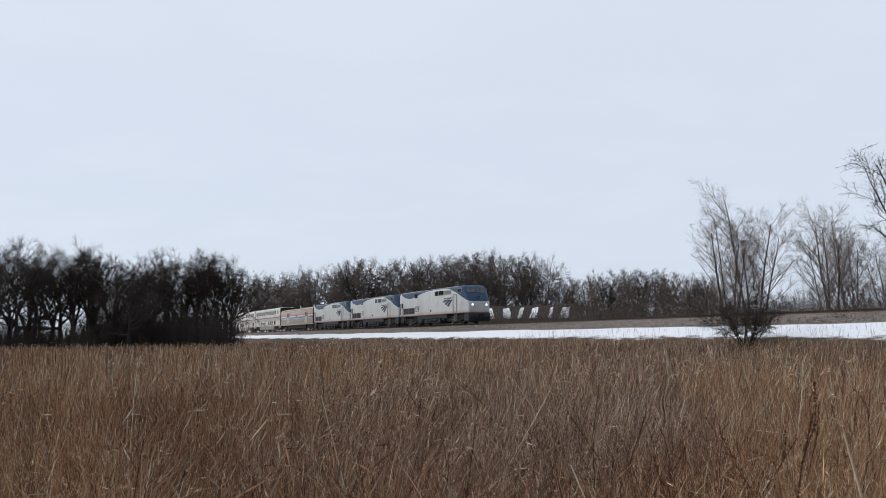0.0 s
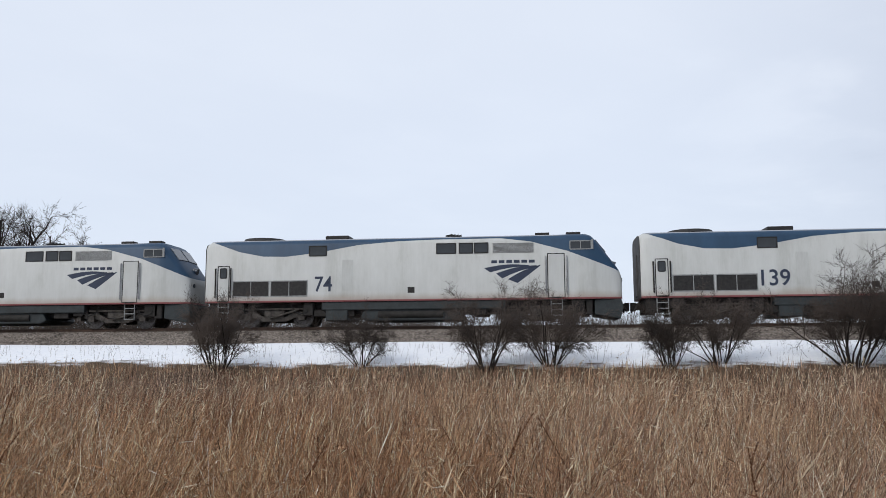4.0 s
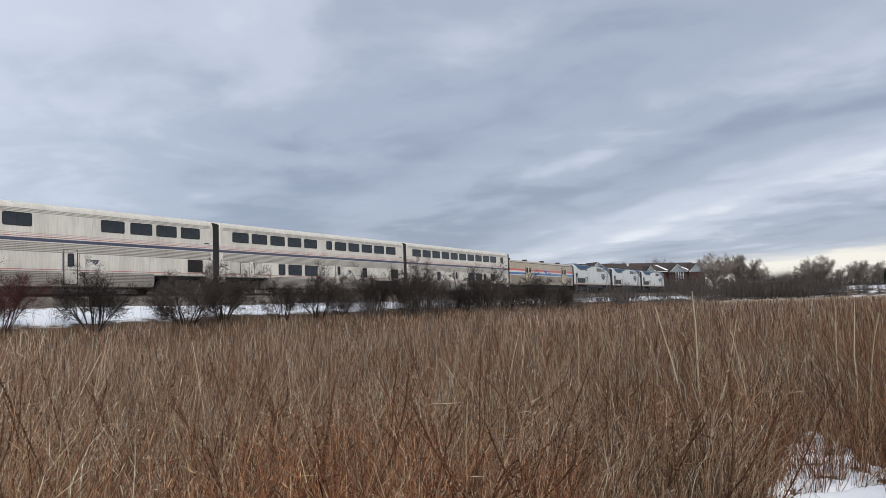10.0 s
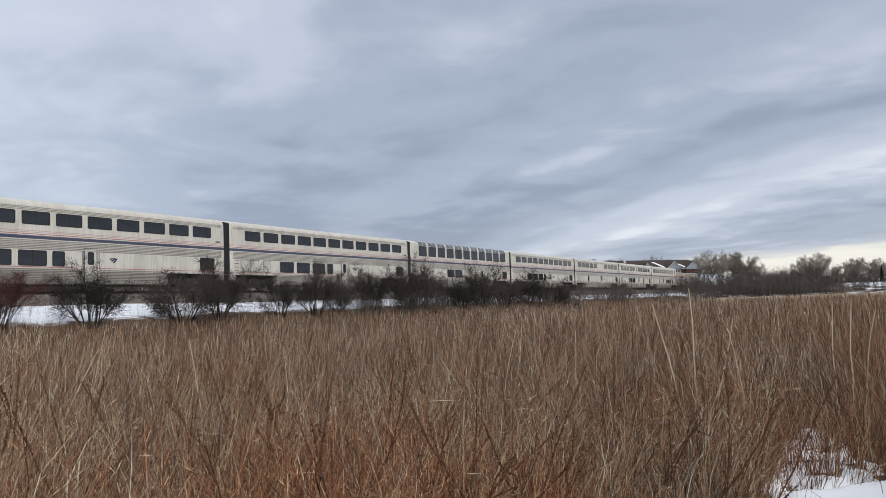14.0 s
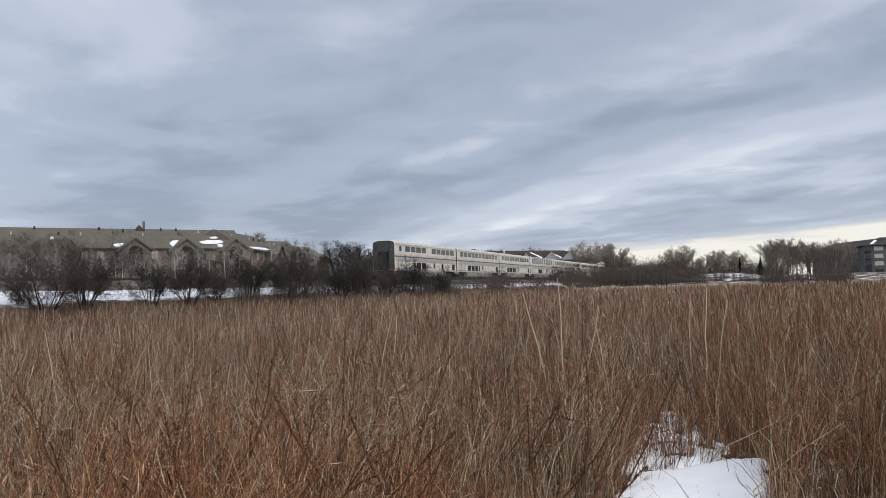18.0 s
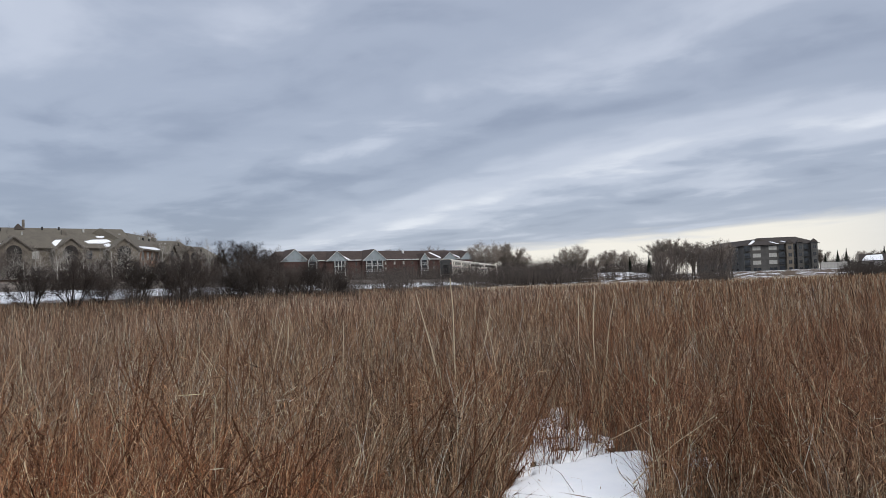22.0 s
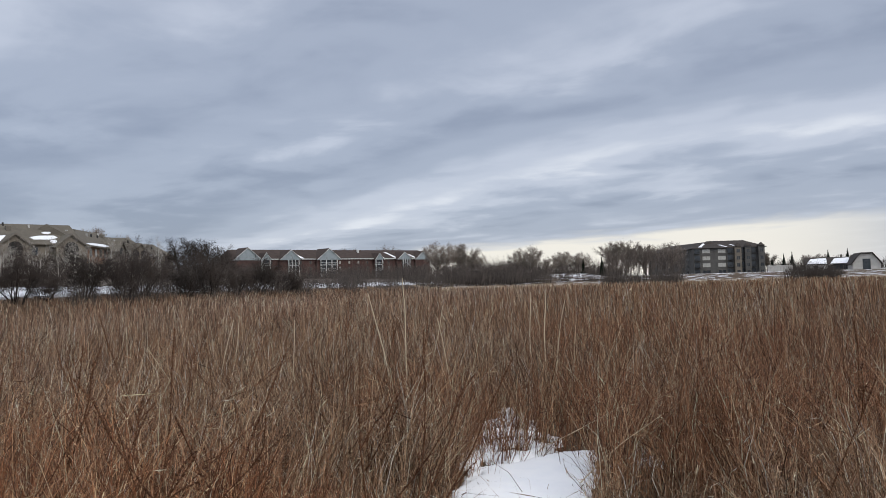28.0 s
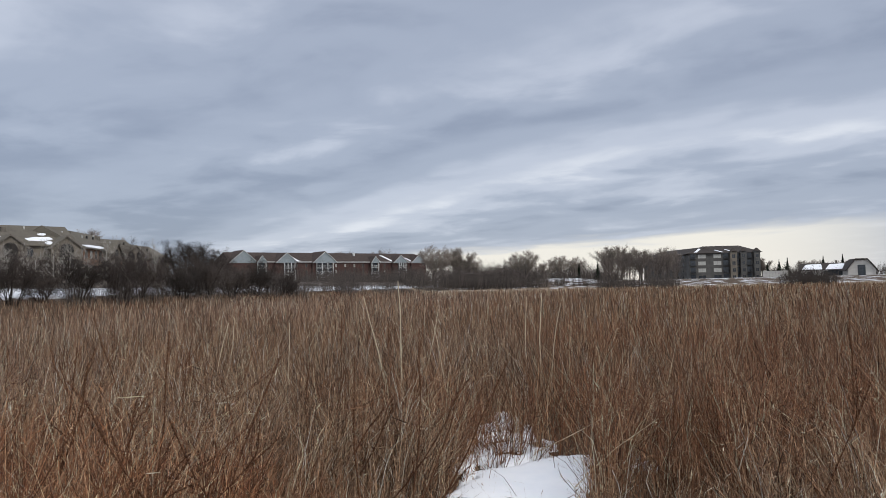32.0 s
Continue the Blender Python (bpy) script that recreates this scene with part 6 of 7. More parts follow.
def brown_flats():
    R = random.Random(8)
    D = 15.0

    def wing(label, p, q, ze, zr, depth, wall_m, bays, hips, snow, chimneys):
        """One straight stretch of the building. bays: (bearing or share of the front, width)."""
        ob = thing("apartment_building", label, "apartment building")
        s = Site(ob, p, q, 2.4)
        L = s.len
        wall_with_windows(s, 0, L, ze, depth, wall_m)
        ridge_roof(s, 0, L, 0, depth, ze, zr, SHINGLE_BROWN, 0.6, *hips)
        slope = (zr - ze) / (depth / 2 + 0.6)
        taken = []
        for f, w, arches in bays:
            u = L * f
            b = gable(s, u, w, -2.0, depth * 0.45, ze - 0.4, ze - 0.4 + w * 0.38, SIDING_BROWN, SHINGLE_BROWN, -1.0, BRICK_DARK)
            for k in range(arches):
                ua = u + (k - (arches - 1) / 2) * w * 0.46
                wa = w * (0.46 if arches == 1 else 0.36)
                arch(s, b, ua, wa, 3.1, ze + 0.3, -2.01, (3.2, 6.0) if ze > 7 else (3.2,))
                arch(s, b, ua, wa, -0.6, 2.9, -2.01, (0.4,))
            taken.append((u - w / 2 - 0.7, u + w / 2 + 0.7))
        u = 1.3
        while u < L - 0.8:
            if any(a < u < b for a, b in taken):
                u += 0.4
                continue
            for z in ((1.4, 4.2, 7.0) if ze > 7.5 else (1.4, 4.2)):
                far_window(s, u, z, 1.15, 1.45, -0.01, R.random() < 0.5)
            u += 2.7
        for f in chimneys:
            part("chimney", Geo().box(L * f - 0.4, L * f + 0.4, depth * 0.30, depth * 0.30 + 0.8, ze + 1.2, zr - 0.55).mesh("chimney", BRICK_DARK, bevel=0.03, seg=1), ob)
        for k in range(int(L / 3.6)):
            uu = 1.8 + 3.6 * k + R.uniform(-0.7, 0.7)
            yy = depth * R.choice((0.30, 0.40, 0.45))
            zz = ze + slope * (yy + 0.6)
            part("roof_vent", Geo().box(uu - 0.14, uu + 0.14, yy - 0.14, yy + 0.14, zz - 0.1, zz + 0.55).mesh("roof_vent", GRILLE if k % 3 else BLIND), ob)
        for f, w, y0, y1 in snow:
            pts = []
            for du, yy in ((0, y0), (w * 0.6, y0 - 0.1), (w, (y0 + y1) / 2), (w * 0.9, y1), (w * 0.3, y1 - 0.15), (-w * 0.1, (y0 + y1) / 2)):
                pts.append((L * f + du, yy, ze + slope * (yy + 0.6) + 0.03))
            snow_patch(s, pts)
        return s

    main = wing("brown three-storey apartment building with arched balconies and snow on its roof", at(-39.2, 157), at(-57.6, 167), 8.3, 12.4, D, SIDING_BROWN,
                [(f, w, 1) for f, w in ((0.045, 6.0), (0.375, 5.6), (0.60, 5.6), (0.775, 5.4), (0.955, 5.4))], (3.0, 0.0),
                ((0.12, 3.0, -0.3, 1.6), (0.345, 0.7, 1.2, 3.6), (0.54, 1.8, -0.2, 1.0), (0.735, 2.4, -0.2, 2.4), (0.85, 4.4, 1.0, 2.6), (0.90, 1.2, -0.3, 0.9), (0.895, 1.5, 3.4, 4.2)), (0.10, 0.42, 0.56, 0.79, 0.92))
    part("roof_turret", Geo().bar((main.len * 0.655, D * 0.5, 12.0), (main.len * 0.655, D * 0.5, 13.1), 1.3, 4, 0.15).mesh("roof_turret", SHINGLE_DARK), main.ob)
    part("vane_post", Geo().box(main.len * 0.668, main.len * 0.668 + 0.4, D * 0.5 - 0.2, D * 0.5 + 0.2, 12.3, 13.9).mesh("vane_post", BRICK_DARK, bevel=0.05), main.ob)
    wing("brown receding wing with narrow gables and brick between them", at(-57.75, 168), at(-60.3, 193), 8.2, 12.3, 13.0, BRICK_ORANGE,
         [(0.62, 5.0, 1)], (0.0, 0.0), ((0.12, 12.0, -0.4, 0.6), (0.74, 6.0, 0.4, 1.3)), (0.25, 0.90))
    wing("brown gabled end block with a pair of arched balconies", at(-59.95, 193), at(-61.5, 198), 8.2, 11.6, 12.0, SIDING_BROWN,
         [(0.5, 5.3, 2)], (0.0, 0.0), (), ())
    wing("low end wing of the brown apartment building with one gable", at(-61.55, 199), at(-63.2, 205), 7.0, 10.4, 11.0, BRICK_ORANGE,
         [(0.52, 3.6, 1)], (0.0, 1.5), ((0.12, 0.8, 0.0, 1.2),), ())
    # the brick wing on the other end
    wing("orange-brick wing with dark windows beside the brown flats", at(-32.5, 150), at(-38.3, 155), 7.0, 10.0, 12.0, BRICK_ORANGE, [(0.5, 4.6, 1)], (1.0, 1.0), ((0.2, 2.5, 0.0, 1.4),), (0.3,))


def red_flats():
    ob = thing("apartment_building", "long dark-brick apartment building with pale gables and balcony towers", "apartment building")
    s = Site(ob, at(-67.1, 372), at(-80.4, 428), 3.2)
    L, D = s.len, 17.0
    wall_with_windows(s, 0, L, 11.6, D, BRICK_RED)
    ridge_roof(s, 0, L, 0, D, 11.6, 16.2, SHINGLE_UMBER, 0.8, 1.5, 1.5)
    part("eave_board", Geo().box(-0.8, L + 0.8, -0.90, -0.82, 11.25, 11.65).mesh("eave_board", TRIM), ob)

    def place(az):
        a = radians(-az)
        # meets the front line with a bearing
        p, q = Vector((*at(-67.1, 372), 0)), Vector((*at(-80.4, 428), 0))
        d = (q - p)
        w = Vector((math.sin(a), math.cos(a), 0))
        return (p.y * w.x - p.x * w.y) / (d.x * w.y - d.y * w.x) * L

    taken = []
    for az, w, big in ((-67.9, 13.0, 0), (-69.05, 4.6, 2), (-70.7, 10.5, 1), (-73.3, 12.5, 3), (-76.75, 4.6, 2), (-78.5, 8.5, 1), (-79.85, 9.5, 0)):
        u = place(az)
        zp = 11.4 + (w * 0.40 if w > 6 else w * 0.62)
        b = gable(s, u, w, -2.5 if big else -1.5, D * 0.5, 11.4, zp, GABLE_GREY, SHINGLE_UMBER, 11.0, TRIM)
        part("bay_wall", Geo().box(u - w / 2 + 0.1, u + w / 2 - 0.1, -1.2, 1.0, -1.0, 11.2).mesh("bay_wall", BRICK_RED), ob)
        taken.append((u - w / 2 - 0.8, u + w / 2 + 0.8))
        if big:
            ww = 4.0 if big == 2 else (w * 0.72 if big == 3 else w * 0.5)
            u2 = u if big != 1 else u + w * 0.15
            tower = part("balcony_tower", Geo().box(u2 - ww / 2 + 0.1, u2 + ww / 2 - 0.1, -1.35, -1.22, -0.5, 11.1).mesh("balcony_tower", FAR_GLASS), ob, "dark glazed balcony tower with white posts")
            for k in range(2 if big == 2 else 4):
                x = u2 - ww / 2 + ww * k / (1 if big == 2 else 3)
                part("post", Geo().box(x - 0.16, x + 0.16, -2.45, -2.13, -0.5, 11.2).mesh("post", TRIM), tower)
            for z in (0.3, 3.1, 5.9, 8.7):
                g = Geo().box(u2 - ww / 2, u2 + ww / 2, -2.4, -1.3, z - 0.22, z)
                part("balcony_floor", g.mesh("balcony_floor", TRIM), tower)
                g = Geo().box(u2 - ww / 2, u2 + ww / 2, -2.38, -2.32, z + 0.95, z + 1.03)
                for k in range(int(ww / 0.5)):
                    g.box(u2 - ww / 2 + 0.5 * k, u2 - ww / 2 + 0.5 * k + 0.05, -2.37, -2.33, z, z + 0.95)
                tagged(part("balcony_rail", g.mesh("balcony_rail", TRIM), tower), kind="stuff")
    R = random.Random(3)
    u = 1.5
    while u < L - 1:
        if not any(a < u < b for a, b in taken):
            for z in (1.4, 4.2, 7.0, 9.8):
                far_window(s, u, z, 0.9, 1.35, -0.01, R.random() < 0.3, BRICK_DARK)
            u += R.choice((2.4, 3.6, 5.2))
        else:
            u += 0.5
    slope = 4.6 / (D / 2 + 0.8)
    for f, w, y0, y1 in ((0.085, 1.2, -0.5, 4.5), (0.31, 1.4, -0.6, 4.6), (0.735, 0.8, -0.5, 1.8), (0.80, 1.6, 0.0, 6.0), (0.915, 1.2, -0.2, 3.5)):
        pts = [(L * f - 0.5 + du + (yy - y0) * -0.42, yy, 11.6 + slope * (yy + 0.8) + 0.04) for du, yy in ((0, y0), (w, y0), (w, (y0 + y1) / 2), (w * 0.9, y1), (0, y1), (0.1, (y0 + y1) / 2))]
        snow_patch(s, pts)
    part("chimney", Geo().box(L * 0.625, L * 0.625 + 0.9, 5.5, 6.4, 13.5, 16.2).mesh("chimney", TRIM, bevel=0.04, seg=1), ob)


def grey_block():
    ob = thing("apartment_building", "grey four-storey apartment block with a dark hipped roof", "apartment building")
    s = Site(ob, at(-98.35, 345), at(-102.75, 352), 1.5)
    L, D = s.len, 22.0
    wall_with_windows(s, 0, L, 11.2, D, SIDING_GREY)
    ridge_roof(s, 0, L, 0, D, 11.2, 14.4, SHINGLE_DARK, 0.9, 9.0, 6.0)
    for u, w in ((L * 0.62, 2.6), (L * 0.76, 2.4), (L * 0.95, 2.4)):
        part("stair_bay", Geo().box(u - w / 2, u + w / 2, -1.4, 0.5, -0.5, 11.6).mesh("stair_bay", SIDING_BROWN if w > 2.5 else SIDING_GREY), ob)
        part("bay_cap", Geo().bar((u, -0.6, 11.6), (u, -0.6, 12.9), w * 0.75, 4, 0.2).mesh("bay_cap", SHINGLE_DARK), ob)
        for z in (1.3, 4.1, 6.9, 9.7):
            far_window(s, u, z, 1.2, 1.4, -1.41)
    for z in (1.5, 4.3, 7.1, 9.9):
        for u in (L * 0.18, L * 0.40):
            far_window(s, u, z, 3.0, 1.5, -0.01, z > 2)
        for u in (L * 0.05, L * 0.52, L * 0.69, L * 0.84):
            # a flat dark pane stands in for the shade of a recess
            p = part("balcony", Geo().box(u - 1.0, u + 1.0, -0.06, 0.4, z - 1.0, z + 1.1).mesh("balcony", FAR_GLASS), ob, "balcony with a dark panel for its recess shade")
            g = Geo().box(u - 1.05, u + 1.05, -0.9, -0.05, z - 1.15, z - 1.0).box(u - 1.05, u + 1.05, -0.9, -0.84, z - 0.2, z - 0.12)
            for k in range(9):
                g.box(u - 1.0 + 0.245 * k, u - 0.96 + 0.245 * k, -0.88, -0.85, z - 1.0, z - 0.2)
            tagged(part("balcony_rail", g.mesh("balcony_rail", GRILLE), p), kind="stuff")
    ob2 = thing("apartment_building", "dark side wing of the grey four-storey block", "apartment building")
    s2 = Site(ob2, at(-95.4, 392), at(-98.4, 347), 1.5)
    L2 = s2.len
    wall_with_windows(s2, 0, L2, 11.0, 16, SIDING_GREY)
    ridge_roof(s2, 0, L2 - 2, 0, 16, 11.0, 14.0, SHINGLE_DARK, 0.8, 6.0, 2.0)
    for k in range(9):
        for z in (1.5, 4.3, 7.1, 9.9):
            far_window(s2, 2.5 + 5 * k, z, 1.6, 1.4, -0.01)
    slope = 3.2 / (D / 2 + 0.9)
    for u0, w, y0, y1 in ((2.0, 1.2, 0.2, 6.5), (12.5, 0.9, -0.4, 3.5), (17.0, 0.8, -0.2, 4.0)):
        snow_patch(s, [(u0 + du + (yy - y0) * (0.5 if u0 < 5 else -0.5), yy, 11.2 + slope * (yy + 0.9) + 0.04) for du, yy in ((0, y0), (w, y0), (w, y1), (0, y1))])


def small_house(name, label, az, d, w, depth, ze, zr, z, wall_m, turn=0.0, snow=True, door=True):
    ob = thing(name, label, "house", "houses")
    x, y = at(az, d)
    a = radians(90 - (-az)) - math.pi / 2 + radians(turn)
    half = w / 2
    p = (x - math.cos(a) * half, y - math.sin(a) * half)
    q = (x + math.cos(a) * half, y + math.sin(a) * half)
    s = Site(ob, p, q, z)
    wall_with_windows(s, 0, s.len, ze, depth, wall_m)
    ridge_roof(s, 0, s.len, 0, depth, ze, zr, SHINGLE_DARK, 0.5)
    if snow:
        sl = (zr - ze) / (depth / 2 + 0.5)
        for u0, ww in (((0.2, w * 0.42), (w * 0.50, w * 0.40)) if door else ((0.3, w * 0.07), (w * 0.22, w * 0.12), (w * 0.52, w * 0.06), (w * 0.70, w * 0.15))):
            snow_patch(s, [(u0 + du, yy, ze + sl * (yy + 0.5) + 0.03) for du, yy in ((0, -0.45), (ww, -0.4), (ww * 0.95, depth * 0.4), (ww * 0.2, depth * 0.36))])
    for k in range(3):
        far_window(s, w * (0.2 + 0.3 * k), ze * 0.55, 1.1, 1.2, -0.01)
    if door:
        part("garage_door", Geo().box(w * 0.55, w * 0.85, -0.05, 0.1, 0, 2.3).mesh("garage_door", FAR_GLASS), ob)
    part("chimney", Geo().box(w * 0.7, w * 0.7 + 0.6, depth * 0.45, depth * 0.45 + 0.6, ze, zr + 0.7).mesh("chimney", BRICK_DARK), ob)
    return ob


def west_houses():
    ob = thing("barn_house", "pale house with a steep barn gable and a wide dark window", "house", "houses")
    s = Site(ob, at(-107.85, 252), at(-109.4, 253), 1.6)
    L = s.len
    g = Geo()
    g.add([(0, 0, -1), (L, 0, -1), (L, 0, 2.2), (L * 0.72, 0, 4.8), (L * 0.28, 0, 4.8), (0, 0, 2.2), (0, 12, -1), (L, 12, -1), (L, 12, 2.2), (L * 0.72, 12, 4.8), (L * 0.28, 12, 4.8), (0, 12, 2.2)],
          [(0, 1, 2, 3, 4, 5), (11, 10, 9, 8, 7, 6), (0, 6, 7, 1), (1, 7, 8, 2), (2, 8, 9, 3), (3, 9, 10, 4), (4, 10, 11, 5), (5, 11, 6, 0)])
    part("wall", g.mesh("wall", SIDING_WHITE), ob)
    r = Geo()
    for a, b in (((-0.5, 1.8), (L * 0.28, 4.9)), ((L * 0.28, 4.9), (L * 0.72, 4.9)), ((L * 0.72, 4.9), (L + 0.5, 1.8))):
        r.prism([a, b, (b[0], b[1] + 0.25), (a[0], a[1] + 0.25)], -0.6, 12.4)
    part("roof", r.mesh("roof", SHINGLE_DARK), ob)
    part("wide_window", Geo().box(L * 0.36, L * 0.64, -0.06, 0.1, 0.2, 3.4).mesh("wide_window", FAR_GLASS), ob)
    for az, d, w in ((-106.6, 262, 13), (-107.3, 275, 11)):
        small_house("house", "low pale house with snow on its roof, beyond the field", az, d, w, 9, 2.4, 4.4, 1.6, SIDING_WHITE)
    f = thing("fence", "long low grey board fence at the field's end", "fence")
    p, q = at(-102.9, 300), at(-104.5, 300)
    d = Vector((q[0] - p[0], q[1] - p[1], 0))
    a = math.atan2(d.y, d.x)
    f.matrix_basis = Matrix.Translation((p[0], p[1], 1.4)) @ Matrix.Rotation(a, 4, "Z")
    board = Geo().box(0, 0.98, 0, 0.05, 0, 3.0).mesh("board", SIDING_WHITE)
    for k in range(int(d.length)):
        part("board", board, f).matrix_basis = pose(k * 1.0, 0, 0.02 * math.sin(k * 2.1))


def road_bridge():
    ob = thing("road_bridge", "low concrete road bridge across the railway far to the west", "bridge")
    x0, y0 = at(-83.0, 300)
    ob.matrix_basis = pose(x0, y0, 1.8, 0, 0, -80)
    part("deck", Geo().box(0, 13, -4, 4, 3.7, 4.1).mesh("deck", SIDING_GREY), ob)
    part("parapet", Geo().box(0, 13, -4.2, -3.9, 4.1, 4.5).mesh("parapet", SIDING_WHITE), ob)
    for u in (1.5, 11.5):
        part("pier", Geo().box(u - 0.6, u + 0.6, -3.5, 3.5, -1, 3.6).mesh("pier", SIDING_GREY, bevel=0.05), ob)


def snowy_houses():
    for az, d, w, t in ((60.2, 150, 13, 8), (58.6, 146, 11, -6), (56.2, 152, 14, 5), (54.3, 156, 11, -4)):
        small_house("house", "house with a snow-covered roof behind bare trees", az, d, w, 9, 2.4, 4.9, 2.2, SIDING_GREY, t, True, False)


brown_flats()
red_flats()
grey_block()
west_houses()
road_bridge()
snowy_houses()


# ---------------------------------------------------------------- the field
def rough_noise(x, y, s):
    """Uneven values near 0, about -1 to 1."""
    return (np.sin(x * 3.1 * s + 1.3 * np.sin(y * 2.3 * s)) + np.sin(y * 4.7 * s + 1.7 * np.sin(x * 1.9 * s + 2)) + 0.7 * np.sin((x + y) * 9.1 * s + np.sin(x * 5 * s))) / 2.4


def on_path(x, y):
    """How much the open snow of the trodden gap covers a place, 0 to 1."""
    x, y = np.asarray(x, float), np.asarray(y, float)
    low = np.interp(x, [1.6, 3.0, 6.3, 7.9], [0.02, -0.02, -0.08, -0.17])
    high = np.interp(x, [1.6, 3.0, 6.3, 6.6, 7.0, 7.3, 7.67, 7.9], [0.30, 0.50, 0.95, 0.97, 0.82, 0.64, 0.29, -0.14])
    edge = np.minimum(np.minimum(y - low, high - y), np.minimum(7.92 - x, x - 1.6))
    return np.clip((edge + 0.06 * rough_noise(x, y, 2.4) + 0.035 * rough_noise(y, x, 7.0)) / 0.05, 0, 1)


def on_tail(x, y):
    """The far end of the gap, where stems stand in the snow, and a thin place beside it."""
    x, y = np.asarray(x, float), np.asarray(y, float)
    low = np.interp(x, [7.4, 7.7, 8.1, 9.3, 10.6], [0.35, 0.05, 0.12, 0.42, 0.76])
    high = np.interp(x, [6.8, 7.2, 9.0, 10.6], [1.02, 1.10, 1.08, 0.86])
    a = np.minimum(np.minimum(y - low, high - y), np.minimum(10.5 - x, x - 6.8))
    b = np.minimum(np.minimum(y + 0.72, -0.22 - y), np.minimum(8.05 - x, x - 7.3))
    return np.clip((np.maximum(a, b) + 0.09 * rough_noise(x, y, 2.9)) / 0.12, 0, 1)


def thinned(x, y):
    """Share of the stems that the gap takes away."""
    return np.maximum(on_path(x, y) * 0.992, on_tail(x, y) * 0.30)


def trodden(x, y):
    """Height of the stems beside the near end of the gap, as a share of the usual."""
    x, y = np.asarray(x, float), np.asarray(y, float)
    # near stems, unseen below the view, kept short to let light onto the snow
    near = np.clip(1.2 - np.abs(y - 0.35) / 1.3, 0, 1) * np.clip((6.4 - x) / 0.9, 0, 1) * (x > 0)
    return (1 - 0.68 * np.clip(near * 1.6, 0, 1)) * (1 - 0.25 * on_tail(x, y))


def build_snow_path():
    xs, ys = np.linspace(1.5, 10.7, 260), np.linspace(-0.9, 1.3, 100)
    X, Y = np.meshgrid(xs, ys, indexing="ij")
    c = np.maximum(on_path(X, Y), on_tail(X, Y) * (rough_noise(X, Y, 3.3) > -0.05))
    Z = land(X, Y) - 0.05 + 0.11 * smooth01(c) + 0.012 * waves(X * 6, Y * 6, 2) * c
    v = np.stack([X, Y, Z], -1).reshape(-1, 3)
    n, m = len(xs), len(ys)
    i = (np.arange(n - 1)[:, None] * m + np.arange(m - 1)[None]).ravel()
    keep = (c[:-1, :-1] + c[1:, 1:]).ravel() > 0.02
    i = i[keep]
    t = np.concatenate([np.stack([i, i + m, i + m + 1], 1), np.stack([i, i + m + 1, i + 1], 1)])
    ob = thing("snow_patch", "white snow lying in a gap of the dry grass", "snow", kind="structure", data=arrays_mesh("snow_patch", v, t, SNOW))
    ob.data.shade_smooth()


def blades(rng, x, y, z, h, w, lean, kink, joints=3, way=None, bend=None):
    """Grass stems: narrow strips that lean, kink a little and arch over, drawn to a point. Also gives the stems' joints."""
    n = len(x)
    a = rng.uniform(0, math.tau, n)
    b = rng.uniform(0, math.tau, n) if way is None else way + rng.normal(0, 0.7, n)
    bend = np.zeros(n) if bend is None else bend
    side = np.stack([np.cos(a), np.sin(a), np.zeros(n)], 1) * (w / 2)[:, None]
    over = np.stack([np.cos(b), np.sin(b), np.zeros(n)], 1)
    d = over * lean[:, None] + np.array([0, 0, 1.0])
    p = np.stack([x, y, z - 0.02], 1)
    spine = [p]
    for k, f in enumerate({4: (0.38, 0.26, 0.20, 0.16), 3: (0.46, 0.32, 0.22), 2: (0.6, 0.4)}[joints]):
        u = d / np.linalg.norm(d, axis=1, keepdims=True)
        p = p + u * (h * f)[:, None]
        spine.append(p)
        d = d + rng.normal(0, 1, (n, 3)) * (kink * (1 + k))[:, None] * np.array([1, 1, 0.5])
        d = d + over * (bend * (0.35 + 0.5 * k))[:, None] - np.array([0, 0, 1.0]) * (bend * 0.22 * k)[:, None]
    wide = (1.0, 0.95, 0.8, 0.55)[:joints]
    v = np.stack([q for c, f in zip(spine[:-1], wide) for q in (c - side * f, c + side * f)] + [spine[-1]], 1).reshape(-1, 3)
    tri = [q for k in range(joints - 1) for q in ((2 * k, 2 * k + 1, 2 * k + 3), (2 * k, 2 * k + 3, 2 * k + 2))] + [(2 * joints - 2, 2 * joints - 1, 2 * joints)]
    i = np.arange(n)[:, None] * (2 * joints + 1)
    t = np.concatenate([i + np.array([q]) for q in tri], 1).reshape(-1, 3)
    return v, t, spine


def flakes(rng, p, d, w):
    """Single small leaves, from p along d."""
    n = len(p)
    a = rng.normal(0, 1, (n, 3))
    s = np.cross(d, a)
    s *= (w / (np.linalg.norm(s, axis=1) + 1e-9))[:, None]
    m = p + d * 0.45
    v = np.stack([p, m - s, p + d, m + s], 1).reshape(-1, 3)
    i = np.arange(n)[:, None] * 4
    return v, np.concatenate([i + np.array([[0, 1, 2]]), i + np.array([[0, 2, 3]])], 1).reshape(-1, 3)


def scatter(rng, n, r0, r1, power):
    """Places round the viewer, thinning outwards."""
    u = rng.random(n)
    r = (r0 ** power + u * (r1 ** power - r0 ** power)) ** (1 / power)
    az = np.radians(rng.uniform(-116, 102, n))
    return -np.sin(az) * r, np.cos(az) * r


